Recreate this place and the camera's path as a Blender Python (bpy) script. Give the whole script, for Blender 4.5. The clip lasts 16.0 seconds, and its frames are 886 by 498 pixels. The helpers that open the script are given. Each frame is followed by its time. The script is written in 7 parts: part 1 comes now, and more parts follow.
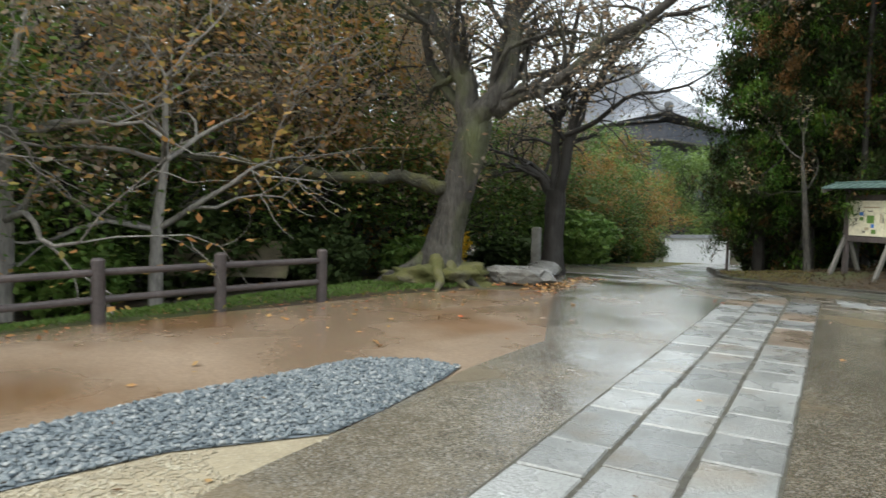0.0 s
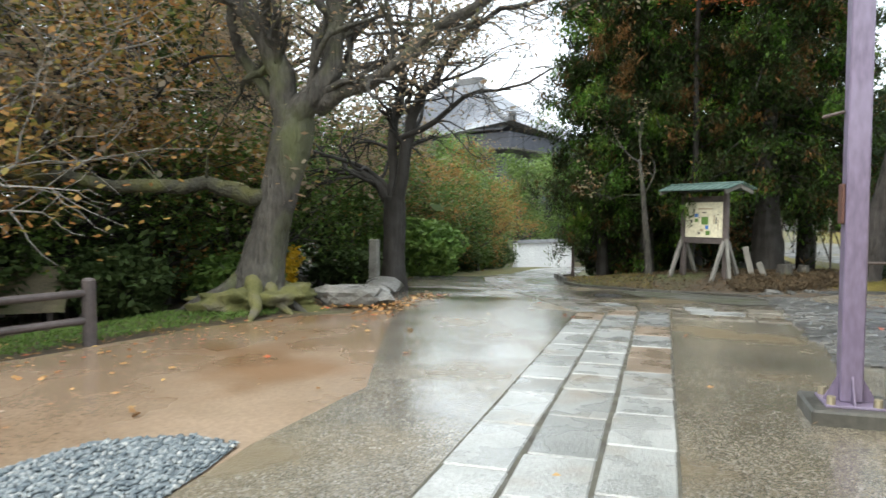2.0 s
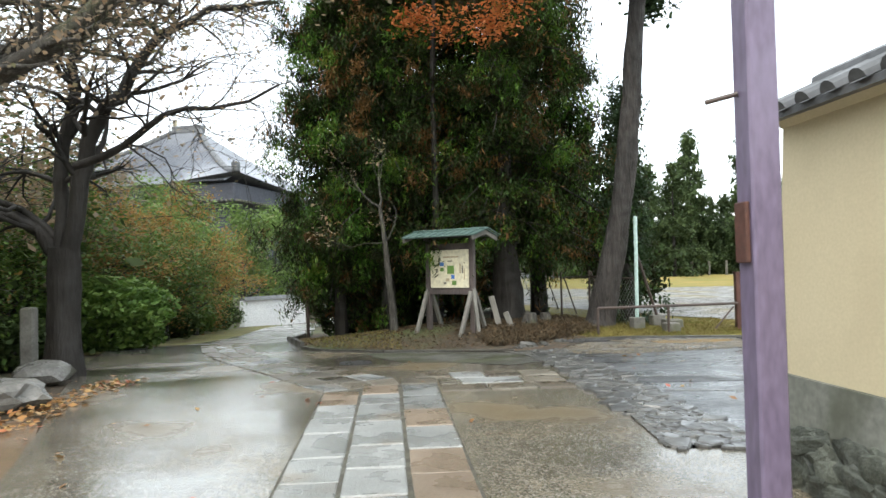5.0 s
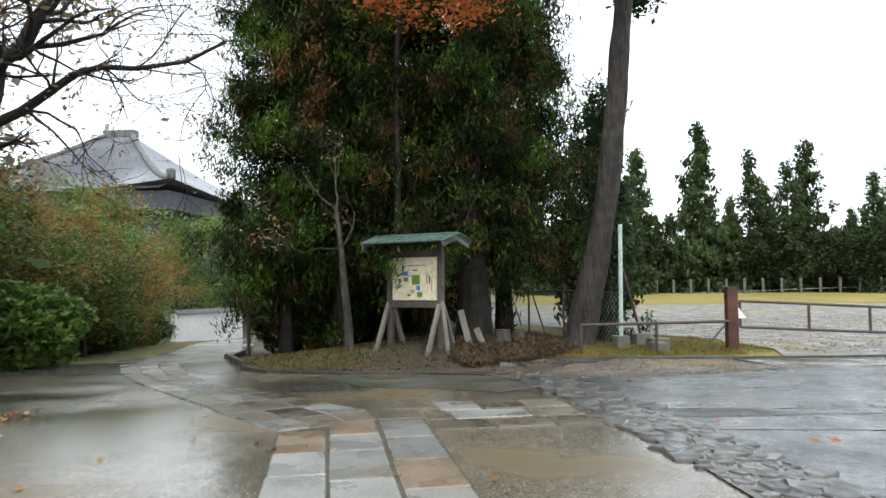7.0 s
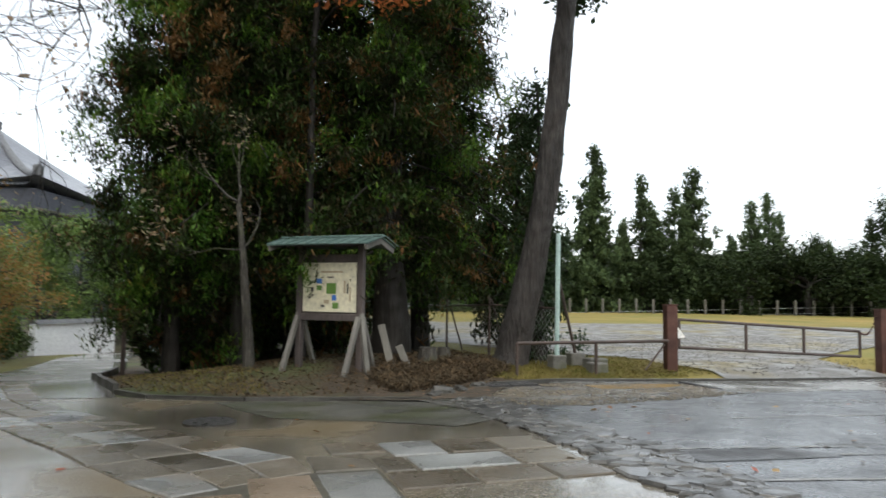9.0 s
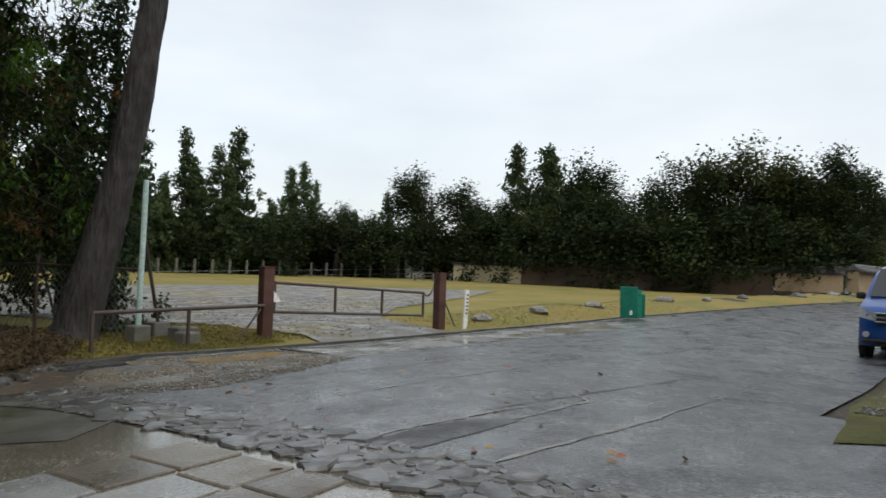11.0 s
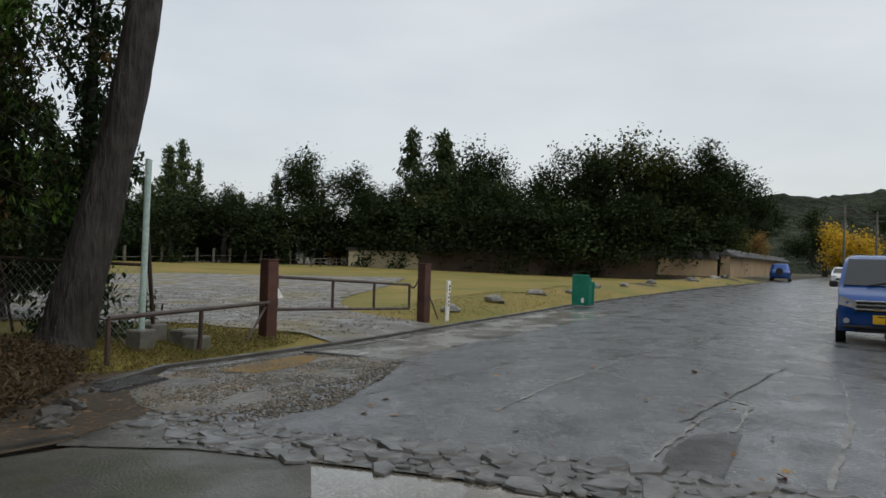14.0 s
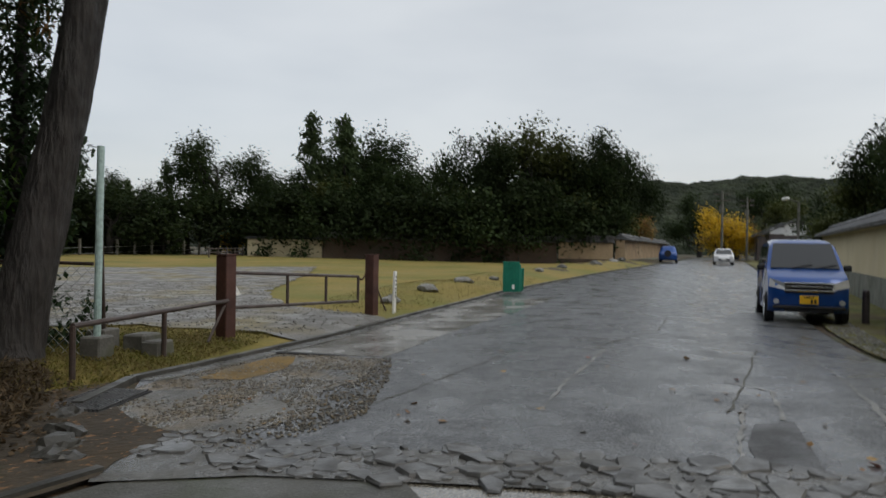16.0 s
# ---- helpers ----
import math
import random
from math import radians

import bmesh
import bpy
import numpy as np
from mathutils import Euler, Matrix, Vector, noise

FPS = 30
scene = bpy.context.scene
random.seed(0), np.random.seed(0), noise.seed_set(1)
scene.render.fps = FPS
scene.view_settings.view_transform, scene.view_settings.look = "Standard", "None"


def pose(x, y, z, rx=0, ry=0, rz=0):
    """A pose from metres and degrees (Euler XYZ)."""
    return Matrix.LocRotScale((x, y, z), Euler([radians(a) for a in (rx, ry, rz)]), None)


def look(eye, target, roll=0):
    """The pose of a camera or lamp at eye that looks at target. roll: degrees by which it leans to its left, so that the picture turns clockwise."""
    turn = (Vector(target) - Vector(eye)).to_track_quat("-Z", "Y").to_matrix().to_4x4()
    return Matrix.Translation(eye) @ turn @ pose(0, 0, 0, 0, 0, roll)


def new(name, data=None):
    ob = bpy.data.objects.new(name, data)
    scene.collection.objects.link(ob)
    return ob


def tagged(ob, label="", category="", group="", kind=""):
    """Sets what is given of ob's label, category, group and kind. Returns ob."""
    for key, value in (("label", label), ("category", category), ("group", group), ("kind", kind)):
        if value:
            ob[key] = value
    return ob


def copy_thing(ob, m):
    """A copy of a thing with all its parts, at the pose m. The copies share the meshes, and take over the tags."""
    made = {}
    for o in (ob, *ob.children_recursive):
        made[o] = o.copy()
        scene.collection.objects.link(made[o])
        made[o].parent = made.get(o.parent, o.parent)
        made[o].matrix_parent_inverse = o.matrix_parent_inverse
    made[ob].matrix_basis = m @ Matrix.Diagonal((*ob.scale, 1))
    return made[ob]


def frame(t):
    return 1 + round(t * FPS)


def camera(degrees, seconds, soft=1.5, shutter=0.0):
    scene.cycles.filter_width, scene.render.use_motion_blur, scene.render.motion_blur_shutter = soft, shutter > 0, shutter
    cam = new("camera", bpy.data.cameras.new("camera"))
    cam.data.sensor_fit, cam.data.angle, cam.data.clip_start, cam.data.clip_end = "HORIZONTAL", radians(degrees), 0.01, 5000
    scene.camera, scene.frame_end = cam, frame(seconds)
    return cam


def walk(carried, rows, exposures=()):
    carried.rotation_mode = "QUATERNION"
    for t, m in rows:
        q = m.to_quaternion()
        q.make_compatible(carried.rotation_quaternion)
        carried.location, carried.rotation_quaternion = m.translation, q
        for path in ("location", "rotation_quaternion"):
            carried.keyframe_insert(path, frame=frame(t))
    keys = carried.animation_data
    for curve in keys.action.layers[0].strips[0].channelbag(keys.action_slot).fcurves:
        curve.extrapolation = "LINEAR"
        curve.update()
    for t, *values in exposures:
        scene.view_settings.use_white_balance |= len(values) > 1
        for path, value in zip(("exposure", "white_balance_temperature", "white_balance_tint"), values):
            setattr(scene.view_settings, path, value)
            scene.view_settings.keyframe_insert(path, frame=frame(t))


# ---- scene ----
cam = camera(66.0, 16.0, shutter=0.4)
PATH = [
    (0, (0.978, -1.024, 1.652), (-0.018, 0.705, 1.522), 1.6),
    (0.5, (0.918, -0.566, 1.642), (0.065, 1.236, 1.476), 1.7),
    (1, (0.865, -0.093, 1.668), (0.133, 1.755, 1.452), -1.6),
    (1.5, (0.786, 0.371, 1.651), (0.095, 2.242, 1.495), -1.1),
    (2, (0.649, 0.829, 1.672), (0.036, 2.73, 1.576), 0.2),
    (2.5, (0.568, 1.269, 1.688), (0.218, 3.236, 1.589), -1.6),
    (3, (0.49, 1.729, 1.676), (0.299, 3.719, 1.728), -0.7),
    (3.5, (0.41, 2.23, 1.684), (0.329, 4.228, 1.707), 0.4),
    (4, (0.324, 2.666, 1.678), (0.386, 4.664, 1.627), -1.5),
    (4.2, (0.285, 2.858, 1.673), (0.37, 4.857, 1.663), -1.5),
    (6.3, (-0.109, 5.1, 1.549), (0.2, 7.075, 1.627), 0.5),
    (6.5, (-0.151, 5.305, 1.539), (0.168, 7.278, 1.617), 1.2),
    (7, (-0.266, 5.809, 1.488), (0.067, 7.778, 1.588), -0.4),
    (7.5, (-0.352, 6.346, 1.458), (-0.003, 8.308, 1.626), -0.3),
    (8, (-0.425, 6.866, 1.432), (-0.063, 8.831, 1.51), 1.2),
    (8.5, (-0.513, 7.362, 1.4), (-0.029, 9.296, 1.562), -1.2),
    (9, (-0.549, 7.85, 1.378), (0.091, 9.739, 1.526), 0.9),
    (9.5, (-0.567, 8.317, 1.371), (0.316, 10.107, 1.499), 2.1),
    (10, (-0.616, 8.793, 1.366), (0.677, 10.309, 1.546), 0.4),
    (10.2, (-0.648, 8.996, 1.367), (0.773, 10.399, 1.474), 0.9),
    (12.3, (-1.169, 11.234, 1.411), (0.603, 12.152, 1.531), 1.0),
    (12.5, (-1.224, 11.449, 1.414), (0.529, 12.41, 1.498), -0.4),
    (13, (-1.367, 11.986, 1.424), (0.401, 12.918, 1.485), 2.6),
    (13.5, (-1.476, 12.491, 1.44), (0.347, 13.314, 1.48), 0.9),
    (14, (-1.539, 12.954, 1.459), (0.319, 13.692, 1.487), 1.7),
    (14.5, (-1.599, 13.399, 1.481), (0.275, 14.09, 1.575), 1.7),
    (15, (-1.641, 13.803, 1.498), (0.263, 14.412, 1.527), 1.3),
    (15.5, (-1.647, 14.155, 1.514), (0.289, 14.65, 1.593), 3.8),
    (16, (-1.635, 14.467, 1.525), (0.318, 14.896, 1.519), 0.8),
]
walk(cam, [(t, look(eye, target, roll)) for t, eye, target, roll in PATH],
     exposures=[(0, 0.8, 6400, 4), (0.5, 1.05, 6400, 4), (1.5, 1.15, 6400, 4), (2.0, 1.24, 6400, 4), (3.0, 1.32, 6400, 4), (4.2, 1.22, 6400, 4), (6.3, 0.98, 6450, 6), (7.0, 0.82, 6450, 6), (8.5, 0.6, 6450, 7), (9.5, 0.3, 6500, 7), (10.2, 0.05, 6500, 7), (12.3, -0.4, 6550, 7), (16.0, -0.6, 6550, 8)])

# ---- light ----
world = bpy.data.worlds.new("overcast")
scene.world = world
world.use_nodes = True
wt = world.node_tree
wt.nodes.clear()
sky = wt.nodes.new("ShaderNodeTexSky")
sky.sky_type, sky.sun_disc = "NISHITA", False
sky.sun_elevation, sky.sun_rotation = radians(42), radians(200)
sky.air_density, sky.dust_density = 1.0, 4.0
w_out = wt.nodes.new("ShaderNodeOutputWorld")
w_sky = wt.nodes.new("ShaderNodeBackground")
w_sky.inputs["Strength"].default_value = 0.06
w_cloud = wt.nodes.new("ShaderNodeBackground")
w_cloud.inputs["Strength"].default_value = 1.0
w_tc = wt.nodes.new("ShaderNodeTexCoord")
w_map = wt.nodes.new("ShaderNodeMapping")
w_map.inputs["Scale"].default_value = (1.2, 1.2, 4.0)
w_noise = wt.nodes.new("ShaderNodeTexNoise")
w_noise.inputs["Scale"].default_value, w_noise.inputs["Detail"].default_value = 1.6, 4.0
w_ramp = wt.nodes.new("ShaderNodeValToRGB")
w_ramp.color_ramp.elements[0].position, w_ramp.color_ramp.elements[0].color = 0.3, (0.76, 0.785, 0.82, 1)
w_ramp.color_ramp.elements[1].position, w_ramp.color_ramp.elements[1].color = 0.75, (1.0, 1.01, 1.02, 1)
w_add = wt.nodes.new("ShaderNodeAddShader")
wt.links.new(w_tc.outputs["Generated"], w_map.inputs["Vector"])
wt.links.new(w_map.outputs["Vector"], w_noise.inputs["Vector"])
wt.links.new(w_noise.outputs["Fac"], w_ramp.inputs["Fac"])
wt.links.new(w_ramp.outputs["Color"], w_cloud.inputs["Color"])
wt.links.new(sky.outputs["Color"], w_sky.inputs["Color"])
wt.links.new(w_sky.outputs["Background"], w_add.inputs[0])
wt.links.new(w_cloud.outputs["Background"], w_add.inputs[1])
wt.links.new(w_add.outputs["Shader"], w_out.inputs["Surface"])

sun = new("sun", bpy.data.lights.new("sun", "SUN"))
sun.data.energy, sun.data.angle, sun.data.color = 0.7, radians(25), (1.0, 0.97, 0.92)
sun.matrix_world = look((0, 0, 60), (12, 30, 0))

# ---- materials ----


def nodes_of(name):
    m = bpy.data.materials.new(name)
    m.use_nodes = True
    return m, m.node_tree.nodes, m.node_tree.links, m.node_tree.nodes["Principled BSDF"]


def noise_tex(nd, lk, coord, scale, detail=4.0, stretch=None):
    t = nd.new("ShaderNodeTexNoise")
    t.inputs["Scale"].default_value, t.inputs["Detail"].default_value = scale, detail
    if stretch:
        mp = nd.new("ShaderNodeMapping")
        mp.inputs["Scale"].default_value = stretch
        lk.new(coord, mp.inputs["Vector"])
        coord = mp.outputs["Vector"]
    lk.new(coord, t.inputs["Vector"])
    return t.outputs["Fac"]


def ramp_of(nd, lk, fac, stops):
    r = nd.new("ShaderNodeValToRGB")
    e = r.color_ramp.elements
    while len(e) < len(stops):
        e.new(0.5)
    for el, (p, c) in zip(e, stops):
        el.position = p
        el.color = (*c, 1) if len(c) == 3 else c
    lk.new(fac, r.inputs["Fac"])
    return r.outputs["Color"]


def mix_of(nd, lk, fac, a, b, kind="MIX"):
    m = nd.new("ShaderNodeMix")
    m.data_type, m.blend_type = "RGBA", kind
    if isinstance(fac, float):
        m.inputs[0].default_value = fac
    else:
        lk.new(fac, m.inputs[0])
    lk.new(a, m.inputs[6])
    lk.new(b, m.inputs[7])
    return m.outputs[2]


def grey(v):
    return (v, v, v)


def surface(name, low, high, big=0.6, fine=30.0, rough=(0.5, 0.8), bump=0.3, depth=0.01, stain=None, stain_scale=0.25,
            stain_at=(0.5, 0.65), speck=None, speck_scale=60.0, speck_at=(0.62, 0.7), per_object=0.0, stretch=None, metal=0.0, wet_scale=None, grain=(0.72, 1.22), film=0.0, film_rough=0.16):
    """Two scales of colour noise, stains, flecks, uneven gloss and fine relief."""
    m, nd, lk, bs = nodes_of(name)
    co = nd.new("ShaderNodeTexCoord").outputs["Object"]
    if per_object:
        shift = nd.new("ShaderNodeVectorMath")
        shift.operation = "MULTIPLY_ADD"
        lk.new(nd.new("ShaderNodeObjectInfo").outputs["Random"], shift.inputs[0])
        shift.inputs[1].default_value = (37.0, 91.0, 53.0)
        lk.new(co, shift.inputs[2])
        co = shift.outputs["Vector"]
    n_big = noise_tex(nd, lk, co, big, 5.0, stretch)
    n_fine = noise_tex(nd, lk, co, fine, 6.0, stretch)
    col = ramp_of(nd, lk, n_big, [(0.3, low), (0.7, high)])
    shade = ramp_of(nd, lk, n_fine, [(0.25, grey(grain[0])), (0.75, grey(grain[1]))])
    col = mix_of(nd, lk, 1.0, col, shade, "MULTIPLY")
    if speck:
        n_sp = noise_tex(nd, lk, co, speck_scale, 2.0)
        fac = ramp_of(nd, lk, n_sp, [(speck_at[0], grey(0)), (speck_at[1], grey(1))])
        rgb = nd.new("ShaderNodeRGB")
        rgb.outputs[0].default_value = (*speck, 1)
        col = mix_of(nd, lk, fac, col, rgb.outputs[0])
    if stain:
        n_st = noise_tex(nd, lk, co, stain_scale, 6.0)
        fac = ramp_of(nd, lk, n_st, [(stain_at[0], grey(0)), (stain_at[1], grey(0.85))])
        rgb = nd.new("ShaderNodeRGB")
        rgb.outputs[0].default_value = (*stain, 1)
        col = mix_of(nd, lk, fac, col, rgb.outputs[0])
    if per_object:
        oi = nd.new("ShaderNodeObjectInfo").outputs["Random"]
        col = mix_of(nd, lk, 1.0, col, ramp_of(nd, lk, oi, [(0.0, grey(1 - per_object)), (1.0, grey(1 + per_object))]), "MULTIPLY")
    lk.new(col, bs.inputs["Base Color"])
    n_wet = noise_tex(nd, lk, co, wet_scale or big * 1.7, 4.0)
    lk.new(ramp_of(nd, lk, n_wet, [(0.38, grey(rough[0])), (0.62, grey(rough[1]))]), bs.inputs["Roughness"])
    bs.inputs["Metallic"].default_value = metal
    if film:
        lk.new(ramp_of(nd, lk, n_wet, [(0.36, grey(film)), (0.66, grey(film * 0.12))]), bs.inputs["Coat Weight"])
        bs.inputs["Coat Roughness"].default_value = film_rough
        bs.inputs["Coat IOR"].default_value = 1.33
    bp = nd.new("ShaderNodeBump")
    bp.inputs["Strength"].default_value, bp.inputs["Distance"].default_value = bump, depth
    lk.new(n_fine, bp.inputs["Height"])
    lk.new(bp.outputs["Normal"], bs.inputs["Normal"])
    if film:
        soft_bp = nd.new("ShaderNodeBump")
        soft_bp.inputs["Strength"].default_value, soft_bp.inputs["Distance"].default_value = bump * 0.5, depth * 0.5
        lk.new(n_fine, soft_bp.inputs["Height"])
        lk.new(soft_bp.outputs["Normal"], bs.inputs["Coat Normal"])
    return m


def pebbled(name, tones, scale, big=(0.8, 1.15), stain=None, stain_scale=0.4, wet=(0.44, 0.6), wet_scale=0.4, dry_rough=0.5, wet_rough=0.06, wet_dark=0.8, depth=0.01, film_ior=1.33, coat=(0.15, 0.9), pool_bump=0.12, pool_film=0.05, mottle=0.18):
    """Stone chips in a binder, with shallow water standing in the low parts."""
    m, nd, lk, bs = nodes_of(name)
    co = nd.new("ShaderNodeTexCoord").outputs["Object"]
    vor = nd.new("ShaderNodeTexVoronoi")
    vor.inputs["Scale"].default_value = scale
    lk.new(co, vor.inputs["Vector"])
    sep = nd.new("ShaderNodeSeparateColor")
    lk.new(vor.outputs["Color"], sep.inputs["Color"])
    n = len(tones)
    col = ramp_of(nd, lk, sep.outputs[0], [(i / (n - 1), c) for i, c in enumerate(tones)])
    n_big = noise_tex(nd, lk, co, 0.7, 6.0)
    col = mix_of(nd, lk, 1.0, col, ramp_of(nd, lk, n_big, [(0.3, grey(big[0])), (0.7, grey(big[1]))]), "MULTIPLY")
    col = mix_of(nd, lk, 1.0, col, ramp_of(nd, lk, vor.outputs["Distance"], [(0.25, grey(1.08)), (0.75, grey(0.62))]), "MULTIPLY")
    col = mix_of(nd, lk, 1.0, col, ramp_of(nd, lk, noise_tex(nd, lk, co, 5.5, 8.0), [(0.3, grey(1 - mottle)), (0.7, grey(1 + mottle))]), "MULTIPLY")
    if stain:
        fac = ramp_of(nd, lk, noise_tex(nd, lk, co, stain_scale, 7.0), [(0.5, grey(0)), (0.66, grey(0.75))])
        rgb = nd.new("ShaderNodeRGB")
        rgb.outputs[0].default_value = (*stain, 1)
        col = mix_of(nd, lk, fac, col, rgb.outputs[0])
    pool = noise_tex(nd, lk, co, wet_scale, 7.0)
    mask = ramp_of(nd, lk, pool, [(wet[0], grey(1)), (wet[1], grey(0))])
    wet_tone = ramp_of(nd, lk, pool, [(wet[0], grey(wet_dark)), (wet[1], grey(1))])
    col = mix_of(nd, lk, 1.0, col, wet_tone, "MULTIPLY")
    lk.new(col, bs.inputs["Base Color"])
    lk.new(ramp_of(nd, lk, pool, [(wet[0], grey(wet_rough)), (wet[1], grey(dry_rough))]), bs.inputs["Roughness"])
    lk.new(ramp_of(nd, lk, pool, [(wet[0], grey(coat[1])), (wet[1], grey(coat[0]))]), bs.inputs["Coat Weight"])
    bs.inputs["Coat IOR"].default_value = film_ior
    lk.new(ramp_of(nd, lk, pool, [(wet[0], grey(pool_film)), (wet[1], grey(0.32))]), bs.inputs["Coat Roughness"])
    bp = nd.new("ShaderNodeBump")
    bp.invert = True
    bp.inputs["Distance"].default_value = depth
    lk.new(ramp_of(nd, lk, pool, [(wet[0], grey(pool_bump)), (wet[1], grey(1.0))]), bp.inputs["Strength"])
    lk.new(vor.outputs["Distance"], bp.inputs["Height"])
    fine = nd.new("ShaderNodeBump")
    fine.inputs["Strength"].default_value, fine.inputs["Distance"].default_value = 0.5, depth
    lk.new(noise_tex(nd, lk, co, 9.0, 8.0), fine.inputs["Height"])
    lk.new(bp.outputs["Normal"], fine.inputs["Normal"])
    lk.new(fine.outputs["Normal"], bs.inputs["Normal"])
    return m


def leaf_mat(name, colours, gloss=0.45, through_light=0.35, vary=0.18):
    m, nd, lk, bs = nodes_of(name)
    isl = nd.new("ShaderNodeNewGeometry").outputs["Random Per Island"]
    co = nd.new("ShaderNodeTexCoord").outputs["Object"]
    patch = noise_tex(nd, lk, co, 1.1, 3.0)
    fac = nd.new("ShaderNodeMath")
    fac.operation = "MULTIPLY_ADD"
    lk.new(isl, fac.inputs[0])
    fac.inputs[1].default_value = 0.5
    shift = nd.new("ShaderNodeMapRange")
    shift.inputs["From Min"].default_value, shift.inputs["From Max"].default_value = 0.3, 0.7
    shift.inputs["To Max"].default_value = 0.5
    lk.new(patch, shift.inputs["Value"])
    lk.new(shift.outputs["Result"], fac.inputs[2])
    n = len(colours)
    col = ramp_of(nd, lk, fac.outputs[0], [(i / max(1, n - 1), c) for i, c in enumerate(colours)])
    oi = nd.new("ShaderNodeObjectInfo").outputs["Random"]
    col = mix_of(nd, lk, 1.0, col, ramp_of(nd, lk, oi, [(0.0, grey(1 - vary)), (1.0, grey(1 + vary))]), "MULTIPLY")
    lk.new(col, bs.inputs["Base Color"])
    bs.inputs["Roughness"].default_value = gloss
    bs.inputs["Specular IOR Level"].default_value = 0.25
    tr = nd.new("ShaderNodeBsdfTranslucent")
    lk.new(col, tr.inputs["Color"])
    mx = nd.new("ShaderNodeMixShader")
    mx.inputs[0].default_value = through_light
    lk.new(bs.outputs["BSDF"], mx.inputs[1])
    lk.new(tr.outputs["BSDF"], mx.inputs[2])
    lk.new(mx.outputs["Shader"], nd["Material Output"].inputs["Surface"])
    return m


def plain(name, colour, rough=0.5, metal=0.0, coat=0.0, alpha_glass=False):
    m, nd, lk, bs = nodes_of(name)
    co = nd.new("ShaderNodeTexCoord").outputs["Object"]
    n = noise_tex(nd, lk, co, 9.0, 5.0)
    rgb = nd.new("ShaderNodeRGB")
    rgb.outputs[0].default_value = (*colour, 1)
    lk.new(mix_of(nd, lk, 1.0, rgb.outputs[0], ramp_of(nd, lk, n, [(0.3, grey(0.9)), (0.7, grey(1.08))]), "MULTIPLY"), bs.inputs["Base Color"])
    bs.inputs["Roughness"].default_value, bs.inputs["Metallic"].default_value = rough, metal
    bs.inputs["Coat Weight"].default_value = coat
    return m


M_GROUND = surface("leaf_litter_earth", (0.035, 0.028, 0.018), (0.075, 0.055, 0.033), 0.5, 9.0, (0.7, 0.95), 0.8, 0.04, stain=(0.075, 0.10, 0.03), stain_scale=0.35, speck=(0.24, 0.13, 0.06), speck_scale=14.0)
M_DIRT = surface("wet_clay", film=0.7, low=(0.215, 0.150, 0.098), high=(0.30, 0.225, 0.16), big=0.45, fine=25.0, rough=(0.12, 0.42), bump=0.12, depth=0.006, stain=(0.17, 0.095, 0.045), stain_scale=0.33, stain_at=(0.52, 0.62), wet_scale=0.5)
M_YELLOW = surface("pale_sand_gravel", (0.24, 0.20, 0.13), (0.36, 0.31, 0.21), 1.2, 50.0, (0.5, 0.9), 0.9, 0.012, speck=(0.42, 0.38, 0.3), speck_scale=70.0)
M_CONC = pebbled("exposed_aggregate_concrete", [(0.15, 0.128, 0.092), (0.18, 0.158, 0.118), (0.20, 0.18, 0.14), (0.21, 0.182, 0.128), (0.24, 0.222, 0.186), (0.33, 0.315, 0.275)], 58.0, stain=(0.165, 0.122, 0.062), stain_scale=0.5, wet=(0.38, 0.66), wet_scale=0.5, wet_rough=0.13, dry_rough=0.34, pool_bump=0.35, pool_film=0.12, wet_dark=0.9, depth=0.004, coat=(0.45, 1.0), mottle=0.14)
M_ASPH = pebbled("wet_asphalt", [(0.03, 0.032, 0.036), (0.06, 0.065, 0.072), (0.085, 0.09, 0.098), (0.11, 0.115, 0.12), (0.20, 0.20, 0.20)], 34.0, big=(0.75, 1.3), stain=(0.125, 0.13, 0.135), stain_scale=0.9, wet=(0.36, 0.66), wet_scale=1.3, dry_rough=0.42, wet_rough=0.22, pool_bump=0.6, pool_film=0.2, wet_dark=0.8, depth=0.014, coat=(0.2, 0.75), mottle=0.5)
M_ROAD2 = surface("wet_pale_road", film=0.9, film_rough=0.14, low=(0.15, 0.15, 0.142), high=(0.235, 0.23, 0.215), big=0.3, fine=50.0, rough=(0.07, 0.3), bump=0.3, depth=0.004, stain=(0.10, 0.09, 0.075), stain_scale=0.35, wet_scale=0.3)
M_SLAB = surface("granite_paving", film=0.8, low=(0.205, 0.213, 0.205), high=(0.335, 0.342, 0.335), big=1.3, fine=42.0, rough=(0.14, 0.5), bump=0.8, depth=0.012, stain=(0.2, 0.16, 0.11), stain_scale=1.1, stain_at=(0.55, 0.75), speck=(0.14, 0.14, 0.13), speck_scale=90.0, per_object=0.25)
M_SLABBROWN = surface("rusty_granite_paving", film=0.8, low=(0.185, 0.145, 0.105), high=(0.26, 0.205, 0.155), big=1.3, fine=42.0, rough=(0.18, 0.5), bump=0.4, depth=0.006, per_object=0.15, speck=(0.12, 0.1, 0.08), speck_scale=80.0)
M_BED = surface("dark_grit_and_water", film=0.6, low=(0.05, 0.048, 0.042), high=(0.13, 0.125, 0.11), big=2.5, fine=40.0, rough=(0.12, 0.5), bump=0.9, depth=0.015)
M_JOINT = surface("dark_joint_grit", (0.05, 0.045, 0.035), (0.09, 0.085, 0.06), 3.0, 60.0, (0.4, 0.8), 0.7, 0.01)
M_KERB = surface("dark_wet_kerb", (0.035, 0.034, 0.03), (0.085, 0.083, 0.072), 1.5, 25.0, (0.3, 0.6), 0.5, 0.006)
